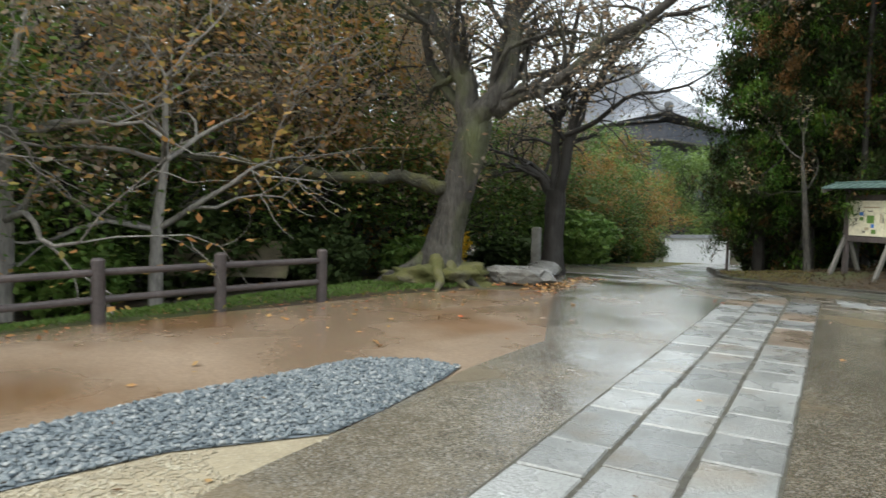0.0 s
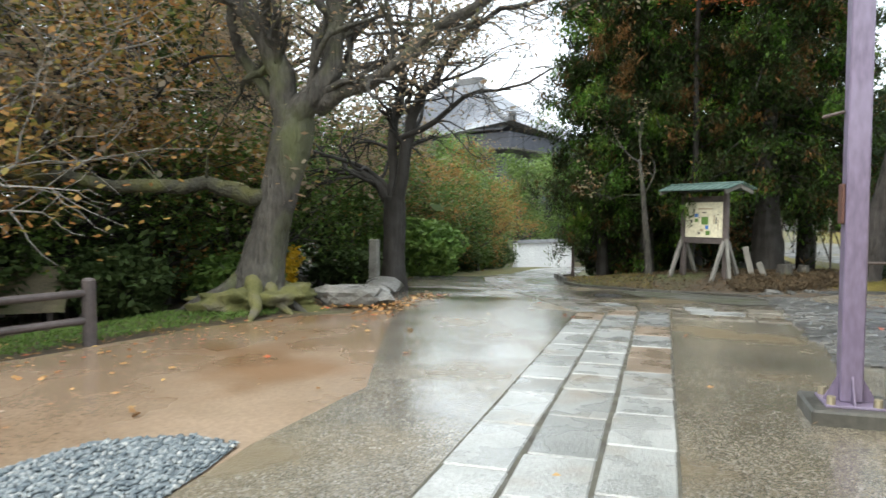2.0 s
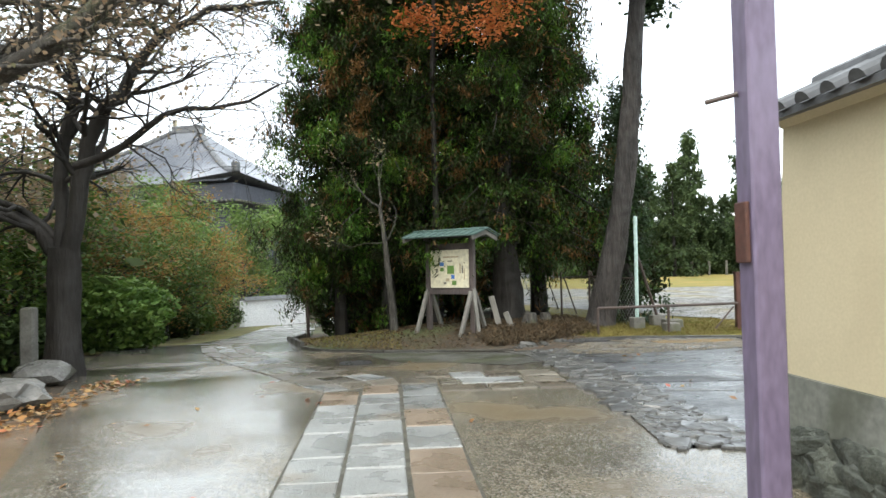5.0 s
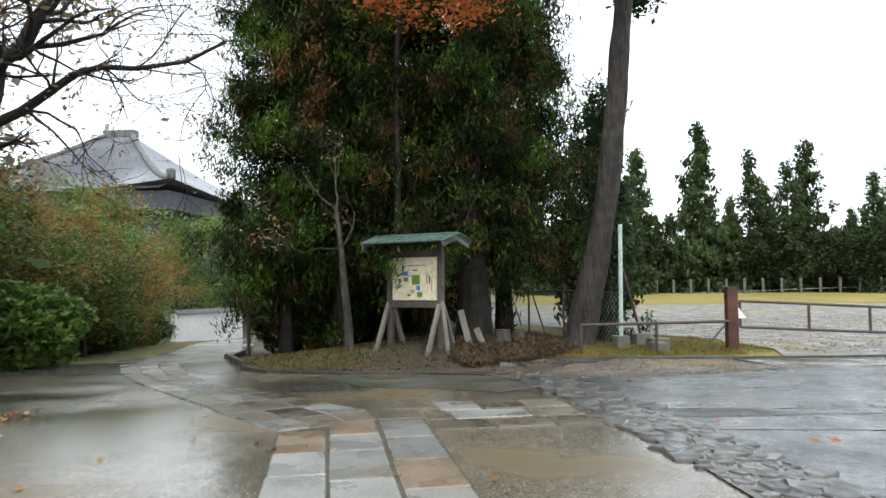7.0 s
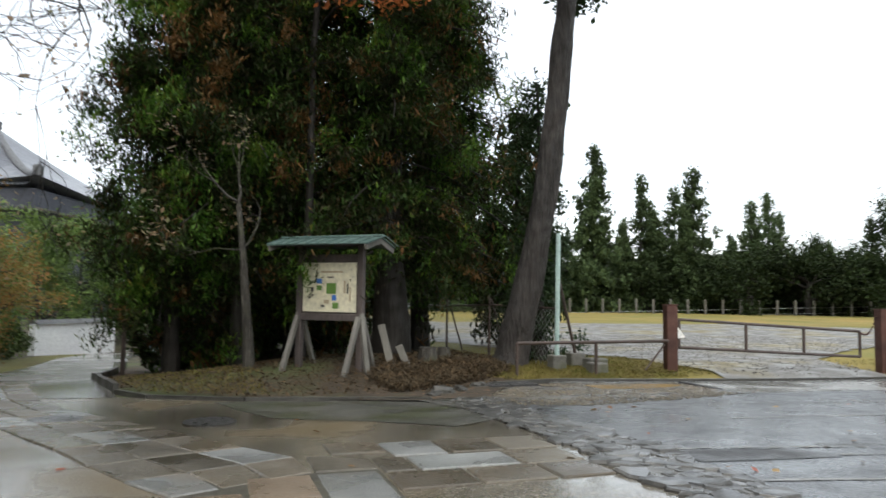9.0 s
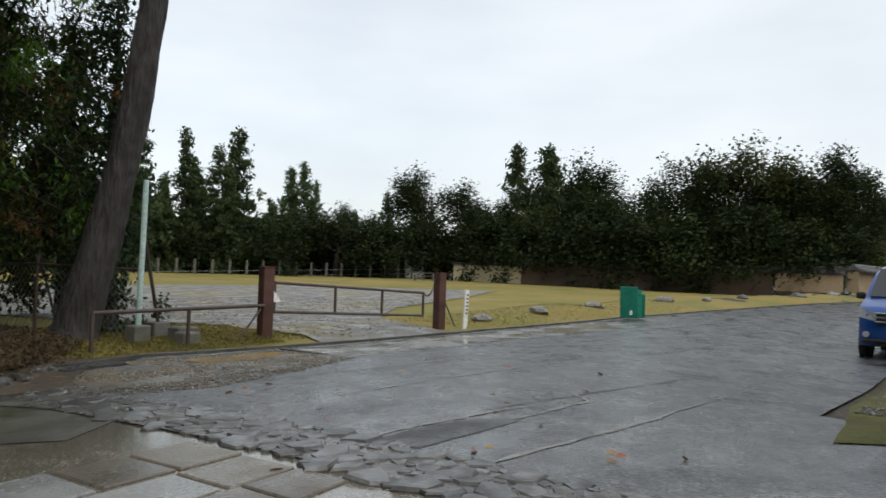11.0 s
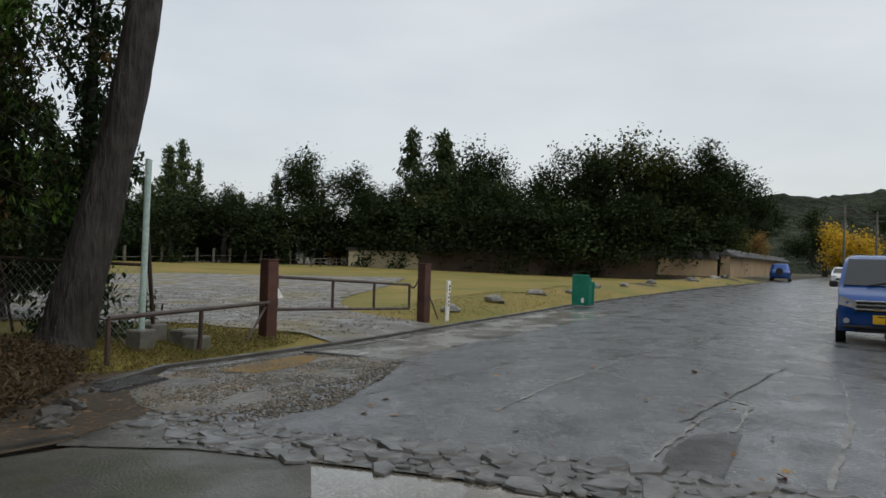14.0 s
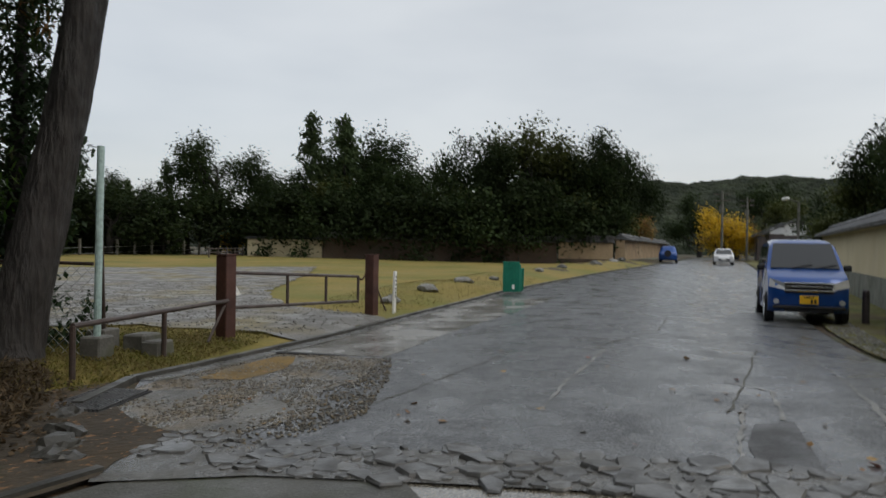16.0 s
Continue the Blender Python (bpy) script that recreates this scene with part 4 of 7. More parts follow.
prism(bm, (58.55, 47.1, 2.05), (59.55, 39.7, 2.05), [(-0.5, 0), (0.5, 0), (0.0, 0.28)])
part("coping", bm, M_DARKTILE, w5, "dark tiled coping")

w6 = thing("wall_6", Matrix(), "low white plastered wall beside the descending road", "wall", kind="structure")
bm = bmesh.new()
prism(bm, (-12.2, 62.3, -3.2), (-7.9, 68.5, -3.2), [(-0.3, 0), (0.3, 0), (0.25, 2.45), (-0.25, 2.45)])
part("plaster", bm, M_WHITEPL, w6)
bm = bmesh.new()
prism(bm, (-12.2, 62.3, -0.78), (-7.7, 68.8, -0.78), [(-0.5, 0), (0.5, 0), (0.0, 0.3)])
part("coping", bm, M_TILE, w6, "grey tiled coping")

# ---- the great hall ----
hall = thing("temple_hall", pose(-44, 160, -3, 0, 0, -18), "huge dark timber temple hall with pale wet tiled roof", "temple")


def hall_roof(w, dp, z0, z1, ridge, curve, mat, name):
    bm = bmesh.new()
    n = 10
    rows = []
    for i in range(n + 1):
        k = i / n
        s = 1 - k
        z = z0 + (z1 - z0) * (k ** curve)
        hx, hy = ridge + (w - ridge) * s, dp * s + 0.6
        lift = 1.6 * (1 - k) ** 4
        rows.append([bm.verts.new(v) for v in ((-hx, -hy, z + lift), (-hx * 0.4, -hy, z), (hx * 0.4, -hy, z), (hx, -hy, z + lift), (hx, hy * 0.4 - hy * 0.4, z), (hx, hy, z + lift), (-hx, hy, z + lift), (-hx, 0, z))])
    for a, b in zip(rows, rows[1:]):
        for k in range(8):
            bm.faces.new((a[k], a[(k + 1) % 8], b[(k + 1) % 8], b[k]))
    bm.faces.new(rows[-1])
    bm.faces.new(rows[0][::-1])
    return part(name, bm, mat, hall)


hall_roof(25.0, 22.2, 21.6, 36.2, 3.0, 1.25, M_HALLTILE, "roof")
# walls and eave box carry the roof's shade as a dark colour
part("wall", boxed(-19, 19, -17, 17, -2, 21.0, 0.3), M_HALLSHADE, hall, "timber walls with the eave shade in their colour")
part("eave", boxed(-23.6, 23.6, -21, 21, 17.8, 21.4, 0.3), M_HALLSHADE, hall, "underside of the eaves, coloured dark as in shade")
for k in range(48):
    x = -23.0 + k * 0.98
    part("rafter", boxed(x - 0.16, x + 0.16, -21.5, -21.0, 17.9, 18.3, 0.02), M_CONCPOST, hall)
for k in range(43):
    y = -20.6 + k * 0.98
    part("rafter", boxed(23.6, 24.1, y - 0.16, y + 0.16, 17.9, 18.3, 0.02), M_CONCPOST, hall)
for s in (-1, 1):
    pts = [(s * (3.0 + 22.0 * (1 - k / 8)), -22.2 * (1 - k / 8) - 0.6, 21.6 + 14.6 * (k / 8) ** 1.25 + 1.6 * (1 - k / 8) ** 4 + 0.25) for k in range(9)]
    mesh_part("hip_ridge", tubes_mesh("hip_ridge", [([Vector(p) for p in pts], [0.6] * 9, 6)]), M_TILE, hall, label="dark hip ridge")
    part("corner_ornament", boxed(s * 24.6 - 0.7, s * 24.6 + 0.7, -22.9, -21.6, 23.0, 25.0, 0.25), M_TILE, hall)
bm = bmesh.new()
for k in range(57):
    x = -22.4 + k * 0.8
    steps = [min(1.0, (abs(x) - 3.0) / 22.0 if abs(x) > 3 else 0.0) * (1 - q) + q * 1.0 for q in (0.02, 0.3, 0.6, 0.98)]
    line = [(x, -22.2 * w - 0.66, 21.6 + 14.6 * (1 - w) ** 1.25 + 0.06) for w in steps]
    for p, q in zip(line, line[1:]):
        rod(bm, p, q, 0.13, seg=4)
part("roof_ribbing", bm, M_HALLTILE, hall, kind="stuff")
part("ridge", boxed(-3.6, 3.6, -1.0, 1.0, 36.0, 37.6, 0.1), M_TILE, hall)
part("finial", boxed(-3.5, -2.8, -0.6, 0.1, 37.5, 39.2, 0.1), M_BRASS, hall, "small golden ridge ornament")

# ---- trees ----
GROVE = [(-1.45, 26.0, 17, 0.17, 2.1, 1), (0.1, 25.0, 18, 0.2, 2.3, 2), (3.8, 24.9, 19, 0.4, 3.5, 3), (1.7, 27.4, 20, 0.26, 3.3, 4), (5.4, 27.6, 17, 0.24, 2.7, 5), (-0.6, 31.5, 16, 0.2, 2.0, 6)]
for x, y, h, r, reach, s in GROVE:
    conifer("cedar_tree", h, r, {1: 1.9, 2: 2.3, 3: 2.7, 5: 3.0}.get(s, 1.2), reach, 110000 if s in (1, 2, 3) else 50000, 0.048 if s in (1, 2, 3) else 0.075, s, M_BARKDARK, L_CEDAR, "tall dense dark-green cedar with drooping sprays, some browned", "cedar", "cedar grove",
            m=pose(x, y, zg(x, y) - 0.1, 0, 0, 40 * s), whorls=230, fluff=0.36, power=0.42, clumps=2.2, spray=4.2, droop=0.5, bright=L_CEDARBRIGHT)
# the slender grey tree in front of the grove
x, y = 0.25, 22.6
broad_tree("young_tree", [((0, 0, 0), 0.13), ((-0.03, 0, 0.7), 0.1), ((-0.12, 0, 1.6), 0.085), ((-0.2, 0.05, 2.5), 0.07), ((-0.32, 0.1, 3.5), 0.05)],
           [(3, (0.7, -0.2, 0.6), 1.2, 0.03), (4, (-0.8, 0, 0.5), 1.4, 0.035), (4, (0.2, 0.1, 1), 1.4, 0.035), (3, (-0.9, -0.2, 0.25), 1.2, 0.025)], M_BARK, L_BROWN, 300, 0.08, 0.12, 31, "slender grey-barked tree with a few brown leaves", depth=2, m=pose(x, y, zg(x, y) - 0.05))
# the leaning pine
x, y = 5.86, 21.9
pine = broad_tree("leaning_pine", [((-0.05, 0, -0.2), 0.52), ((0.02, 0, 0.2), 0.38), ((0.22, -0.12, 1.3), 0.315), ((0.5, -0.28, 2.9), 0.285), ((0.69, -0.43, 4.4), 0.265), ((0.8, -0.6, 6.0), 0.245), ((0.89, -0.75, 7.6), 0.225), ((1.02, -0.93, 9.5), 0.2), ((1.05, -1.1, 12.5), 0.13), ((1.05, -1.1, 15), 0.06)],
                  [(7, (-0.9, -0.3, -0.1), 0.9, 0.04), (7, (0.9, -0.3, 0.1), 1.4, 0.05), (7, (0.2, 0.9, 0.2), 1.6, 0.06), (8, (1, 0.3, 0.2), 3.0, 0.07), (8, (-1, 0.2, 0.2), 3.0, 0.07), (9, (0, -0.6, 0.8), 2.0, 0.05)],
                  M_PINEBARK, L_PINE, 16000, 0.13, 0.2, 41, "tall leaning pine with plated grey-brown bark", "pine", depth=2, up=0.0, m=pose(x, y, zg(x, y)), flat=0.1)
x, y = 7.0, 22.9
conifer("ivy_clad_tree", 7.0, 0.2, 0.1, 0.75, 6500, 0.075, 57, M_BARKDARK, L_PINE, "dark ivy-clad trunk behind the leaning pine", m=pose(x, y, zg(x, y) - 0.1), whorls=60, fluff=0.25, power=0.4)
conifer("cedar_tree", 7.8, 0.2, 1.0, 1.6, 7000, 0.12, 58, M_BARKDARK, L_CEDAR, "narrow dark-green cedar behind the pine", "cedar", "cedar grove", m=pose(8.6, 27.5, zg(8.6, 27.5) - 0.1), whorls=80, fluff=0.3, power=0.6, droop=0.4)

# the two cherries by the clay path
GROW["max_x"] = 4.0
x, y = -6.45, 11.7
mossy = [(0.2, 0.0, 2.0), (-0.7, -0.5, 2.2), (-1.9, -1.4, 2.22), (-3.1, -2.3, 2.4), (-4.2, -3.1, 2.45), (-5.2, -3.9, 2.8)]
left_fork = [(0.6, 0.25, 3.3), (0.45, 0.2, 4.2), (0.05, 0.1, 5.0), (-0.5, -0.2, 5.8), (-1.2, -0.5, 6.8), (-1.7, -0.8, 8.0)]
right_fork = [(0.7, 0.3, 3.3), (1.2, 0.35, 3.9), (1.45, 0.3, 4.8), (1.3, 0.5, 5.6), (1.6, 0.8, 6.8), (1.9, 1.2, 8.2)]
long_arm = [(1.1, 0.35, 3.7), (1.6, 0.2, 3.9), (2.6, 0.1, 4.2), (3.4, 0.0, 4.8), (4.9, -0.2, 5.5), (6.2, -0.2, 5.9), (7.2, 0.0, 6.1)]
cherry = broad_tree("cherry_tree", [((-0.1, 0, -0.1), 0.72), ((0, 0, 0.3), 0.5), ((0.12, 0.08, 0.9), 0.39), ((0.25, 0.12, 1.5), 0.35), ((0.45, 0.2, 2.4), 0.34), ((0.62, 0.27, 3.1), 0.38), ((0.72, 0.3, 3.5), 0.3)],
           [(5, (-0.6, 0.8, 0.8), 4.0, 0.15), (5, (0.2, -1, 0.8), 3.6, 0.12), (5, (0.3, 0.9, 0.6), 4, 0.13)],
           M_BARK, L_BROWN, 9000, 0.06, 0.2, 61, "old cherry tree with mossy roots and thinning brown leaves", "cherry tree", depth=3, up=0.03, kids=(2, 4), spread=0.75, m=pose(x, y, zg(x, y)),
           paths=[(left_fork, 0.27, 0.07), (right_fork, 0.25, 0.07), (long_arm, 0.17, 0.035)])
limb, rng_limb = [], np.random.default_rng(19)
for p, q in zip(mossy, mossy[1:]):
    for k in range(4):
        limb.append(Vector(p).lerp(Vector(q), k / 4) + Vector(rng_limb.normal(size=3)) * 0.035)
radii = [(0.17 - 0.0065 * k) * rng_limb.uniform(0.9, 1.12) for k in range(len(limb))]
mossy_limb = mesh_part("mossy_limb", tubes_mesh("mossy_limb", [(limb, radii, 12)]), M_MOSSBARK, cherry, label="long level moss-covered limb")
for p in limb[4::2]:
    twig = [p, p + Vector((rng_limb.normal() * 0.3, rng_limb.normal() * 0.3, 0.5)), p + Vector((rng_limb.normal() * 0.6, rng_limb.normal() * 0.6, 1.1))]
    mesh_part("twig", tubes_mesh("twig", [(twig, [0.035, 0.022, 0.006], 5)]), M_MOSSBARK, mossy_limb)
bm = lump((1.1, 0.85, 0.42), 4, 0.5, 5, 0.7)
for v in bm.verts:
    v.co *= 1 + 0.16 * noise.noise(v.co * 5) + 0.1 * noise.noise(v.co * 14)
    v.co += Vector((x, y - 0.05, zg(x, y) + 0.02))
tagged(part("root_mound", bm, M_MOSS, smooth_faces=True), "mossy mound of roots at the foot of the cherry", "roots")
for k in range(9):
    a, reach = 0.7 * k + 0.2 * (k % 3), 0.8 + 0.14 * (k % 4)
    side = Vector((math.cos(a), math.sin(a), 0))
    bend = Vector((-side.y, side.x, 0)) * (0.22 if k % 2 else -0.22)
    o = Vector((x, y, zg(x, y)))
    pts = [o + side * 0.3 + Vector((0, 0, 0.5)), o + side * 0.62 * reach + Vector((0, 0, 0.27)) + bend * 0.4, o + side * 1.0 * reach + Vector((0, 0, 0.12)) + bend, o + side * 1.4 * reach + Vector((0, 0, -0.06)) + bend * 0.8]
    ob = mesh_part("tree_root", tubes_mesh("tree_root", [(pts, [0.17, 0.13, 0.09, 0.04], 10)]), M_MOSS if k % 3 else M_BARK)
    tagged(ob, "gnarled mossy surface root of the old cherry", "root", "roots of the cherry")
GROW["max_x"] = 3.5
x, y = -5.5, 16.0
side_arm = [(0.0, 0.0, 2.0), (-0.4, 0.0, 2.45), (-1.05, -0.1, 2.8), (-2.0, -0.2, 2.9), (-2.8, -0.4, 3.0)]
upright = [(0.0, 0.0, 2.1), (0.0, 0.1, 3.4), (0.15, 0.1, 4.55), (0.2, 0.0, 5.35), (0.4, -0.1, 6.2), (0.6, -0.2, 7.2)]
arching = [(0.1, 0.0, 2.1), (0.38, -0.1, 3.4), (0.5, -0.1, 4.1), (0.85, -0.2, 4.65), (1.25, -0.2, 5.2), (1.8, -0.3, 5.9), (2.7, -0.4, 6.35), (3.7, -0.4, 6.5)]
drooping = [(0.42, -0.1, 3.5), (1.05, -0.3, 3.9), (1.95, -0.5, 4.3), (2.7, -0.6, 4.55), (3.8, -0.8, 4.9)]
broad_tree("cherry_tree", [((0, 0, -0.1), 0.4), ((0.02, 0, 0.4), 0.3), ((0.04, 0, 1.0), 0.26), ((0.04, 0, 1.6), 0.26), ((0.05, 0, 2.2), 0.24)],
           [(4, (-0.5, 0.5, 1), 3.0, 0.08)],
           M_BARKDARK, L_BROWN, 3000, 0.042, 0.13, 62, "dark-barked cherry tree with bare twigs and last leaves", "cherry tree", depth=3, up=-0.02, kids=(2, 4), spread=0.8, m=pose(x, y, zg(x, y)),
           paths=[(side_arm, 0.15, 0.04), (upright, 0.15, 0.04), (arching, 0.17, 0.035), (drooping, 0.08, 0.02)])

GROW["max_x"] = 99.0
# a slim maple with orange leaves before the grove
x, y = 1.5, 24.2
broad_tree("maple_tree", [((0, 0, -0.1), 0.12), ((0.1, 0, 3.5), 0.1), ((0.05, -0.3, 7.5), 0.08), ((0.1, -1.2, 9.6), 0.05)],
           [(3, (0.9, -0.6, 0.05), 1.3, 0.03), (3, (-0.4, -0.9, 0.1), 1.2, 0.03), (3, (-0.8, -0.6, 0.1), 1.4, 0.03), (2, (0.3, -0.9, 0.9), 2.0, 0.03)], M_BARKDARK, L_ORANGE, 1900, 0.1, 0.2, 66, "slim maple with hanging orange leaves before dark cedars", depth=2, up=-0.04, m=pose(x, y, zg(x, y)))

# autumn woods behind the clay path: a few kinds, then copies


def wood_kind(name, seed, height, leaf, count, size, label, bark=M_BARKDARK, r=0.13, sigma=0.4, lean=0.3, reach=2.6, low=0.3):
    k = height
    trunk = [((0, 0, -0.2), r * 1.4), ((0.05, 0, 0.3 * k), r), ((lean * 0.5, 0.1, 0.55 * k), r * 0.7), ((lean, 0, 0.85 * k), r * 0.35)]
    limbs = [(1, (0.8, 0.3, 0.35), reach, r * 0.6), (1, (-0.8, 0.2, 0.3), reach, r * 0.6), (2, (0.1, -0.9, 0.4), reach, r * 0.5), (2, (-0.3, 0.9, 0.4), reach, r * 0.5), (2, (0.9, -0.4, 0.3), reach * 0.9, r * 0.5), (3, (-0.5, -0.3, 0.7), reach * 0.7, r * 0.3), (3, (0.4, 0.3, 0.8), reach * 0.7, r * 0.3), (1, (0, -1, low), reach, r * 0.5)]
    return broad_tree(name, trunk, limbs, bark, leaf, count, size, sigma, seed, label, "tree", "autumn woods", depth=2, up=0.02, kids=(3, 5), spread=0.95, m=pose(0, 0, -50), flat=0.55)


kinds = {
    "brown": wood_kind("maple_tree", 71, 6.5, L_BROWN, 9000, 0.085, "maple with thin brown autumn foliage", sigma=0.28),
    "russet": wood_kind("maple_tree", 72, 5.5, L_RUSSET, 8000, 0.1, "maple with russet-orange autumn foliage", sigma=0.2),
    "green": wood_kind("evergreen_tree", 73, 6.0, L_BROAD, 7500, 0.14, "dark evergreen tree in the woods", sigma=0.5),
    "grey": wood_kind("maple_tree", 74, 5.0, L_RUSSET, 1300, 0.085, "pale-barked maple nearly bare of leaves", bark=M_PALEBARK, r=0.11, sigma=0.35),
    "light": wood_kind("broadleaf_tree", 75, 9.0, L_LIGHT, 8000, 0.24, "tall pale-green broadleaf tree", sigma=0.5, reach=3.2),
    "olive": wood_kind("evergreen_tree", 76, 4.2, L_GREEN, 7000, 0.115, "low green maple under taller trees", sigma=0.45, reach=2.2),
}
# trees close behind the fence, along the side road, and deep in the woods
NEAR_WOODS = [
    ("grey", -9.9, 7.2, 1), ("olive", -10.6, 14.2, 0.8), ("olive", -12.4, 8.6, 0.8), ("russet", -11.4, 12.2, 1.1), ("olive", -11.6, 11.8, 0.62), ("green", -14, 11, 1.3), ("brown", -12.5, 7, 1.15), ("olive", -12.5, 4.2, 1.1), ("olive", -13, 5.2, 0.9),
    ("brown", -11, 14, 1.3), ("green", -13.5, 17.5, 1.2), ("brown", -10.5, 17.5, 0.95), ("olive", -9, 15.5, 0.8), ("russet", -15, 15, 1.4), ("brown", -15, 22, 1.2),
    ("green", -12.5, 22, 0.85), ("olive", -9.6, 20, 0.72), ("grey", -11, 20, 0.9), ("brown", -10.8, 22.6, 0.75), ("grey", -14, 8.8, 1.3), ("grey", -12.6, 12.2, 1.4),
    ("olive", -16, 1, 1.4), ("grey", -11, 2, 1.1), ("grey", -10.8, 5.0, 1.15), ("grey", -13.5, 11.0, 1.5), ("grey", -12.2, 14.5, 1.4), ("grey", -15, 6.2, 1.7), ("russet", -12, -4, 1.1), ("brown", -13.5, 20.8, 1.8),
]
ROAD_TREES = [
    ("olive", -8.5, 31, 0.72), ("russet", -9.3, 38, 0.85), ("light", -11.8, 50, 0.6),
    ("olive", -10.4, 24.2, 1.0), ("russet", -11.8, 26.0, 0.95), ("russet", -10.8, 29.5, 0.95), ("russet", -11.0, 35, 1.1), ("light", -12.6, 44, 0.62), ("green", -12.6, 31, 1), ("brown", -13.5, 38, 1), ("russet", -12.4, 41, 1.02),
    ("olive", -11.6, 26.5, 0.95), ("light", -15.2, 50, 0.85), ("light", -16.0, 58, 0.95), ("russet", -14.5, 45, 1.05), ("green", -16, 52, 1.1), ("russet", -13.2, 27.5, 1),
    ("green", -16.5, 28, 1.15), ("olive", -10.8, 32.5, 0.8), ("russet", -16, 33, 1), ("green", 1.5, 50, 1.7), ("light", -11.5, 76, 1.0), ("light", -13.5, 70, 0.95),
    ("green", -7.5, 82, 1.5), ("light", -8.6, 90, 1.1), ("green", -3, 84, 1.6), ("green", -12, 92, 1.4), ("green", -5, 95, 1.5), ("light", -1, 70, 0.9),
    ("green", -16.5, 25.5, 2.1), ("olive", -9.9, 30, 0.75), ("olive", -10.4, 36.5, 0.85), ("olive", -11.2, 43, 0.9),
]
DEEP_WOODS = [
    ("brown", -18, 9, 1.5), ("brown", -18, 20, 1.7), ("green", -19, 46, 1.1), ("green", -26, 36, 1.6), ("grey", -22, 5, 1.9), ("brown", -25, 18, 1.9),
    ("grey", -20, -1, 1.8), ("brown", -27, 44, 1.6), ("green", -30, 8, 1.3), ("green", -30, 20, 1.5), ("green", -28, -3, 1.2), ("green", -33, 30, 1.6),
    ("brown", -27, 28, 2), ("green", -26, 13, 1.2), ("green", -18, 90, 1.3), ("russet", -20, 16, 1.6), ("grey", -17, 6, 1.9), ("russet", -21, 11, 1.5),
    ("green", -20, 30, 2.0), ("green", -23, 22, 1.7),
]
for i, (k, x, y, s) in enumerate(NEAR_WOODS + ROAD_TREES + DEEP_WOODS):
    copy_thing(kinds[k], pose(x, y, zg(x, y) - 0.1, 0, 0, 67 * i) @ Matrix.Scale(s, 4))
for ob in kinds.values():
    for o in (*ob.children_recursive, ob):
        bpy.data.objects.remove(o)

bush("green_shrub", -7.2, 22.0, (1.7, 1.5, 0.95), 9000, 0.13, 81, L_GREEN, "rounded bright-green evergreen shrub by the road")
bush("green_shrub", -9.3, 25.5, (1.8, 1.8, 1.1), 7000, 0.14, 82, L_BROAD, "dark green shrub under the maples")
bush("yellow_shrub", -8.6, 15.6, (0.75, 0.7, 0.75), 2200, 0.1, 83, L_YELLOW, "shrub with bright yellow autumn leaves")
bush("green_shrub", -8.2, 13.6, (1.0, 0.9, 0.5), 3500, 0.11, 84, L_GREEN, "low green shrub behind the cherry")
bush("green_shrub", -9.6, 11.6, (1.2, 1.0, 0.7), 4000, 0.12, 85, L_BROAD, "dark low shrub in the woods")
bush("green_shrub", -7.6, 18.0, (1.1, 0.9, 0.55), 3500, 0.12, 86, L_BROAD, "dark low shrub behind the rock")
bush("green_shrub", -10.8, 6.0, (1.3, 1.0, 0.7), 4000, 0.12, 87, L_GREEN, "green shrub beyond the timber fence")
bush("green_shrub", -12.4, 3.2, (1.3, 1.0, 0.6), 4000, 0.12, 88, L_BROAD, "dark shrub beyond the timber fence")

for n, (x, y) in enumerate([(-15, 8.5), (-16, 13), (-15.5, 4.5), (-17, 18), (-14, 1), (-13.5, 15), (-19, 10), (-16, 22), (-13, 19.5), (-12.2, 9.2)]):
    bush("green_shrub", x, y, (2.2, 2.2, 1.15), 3600, 0.17, 120 + n, L_BROAD, "dark evergreen undergrowth in the woods")

for n, (x, y, r) in enumerate([(-9.4, 34.5, 1.0), (-10.2, 39, 1.2), (-11, 44.5, 1.3), (-9.0, 28.5, 0.9), (-11.4, 49.5, 1.5)]):
    bush("green_shrub", x, y, (r * 1.3, r * 1.2, r * 0.75), 3000, 0.14, 140 + n, L_GREEN if n % 2 else L_BROAD, "rounded evergreen shrub beside the descending road")
# bushes added behind the trunks to stop light coming in under the crowns
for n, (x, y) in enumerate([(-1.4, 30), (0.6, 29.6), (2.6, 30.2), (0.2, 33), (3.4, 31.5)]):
    bush("dark_shrub", x, y, (1.7, 1.4, 1.35), 3600, 0.16, 150 + n, L_CEDAR, "added dark undergrowth that blocks back light behind the cedars")

# far trees round the field
fir = [conifer("fir_tree", 13 + 2 * s, 0.2, 0.3, 4.6, 7000, 0.27, 90 + s, M_BARKDARK, L_FAR, "tall far conifer at the edge of the field", "conifer", "trees beyond the field", m=pose(0, 0, -60), whorls=70, fluff=0.42, power=0.85, droop=0.3, clumps=2.6) for s in range(3)]


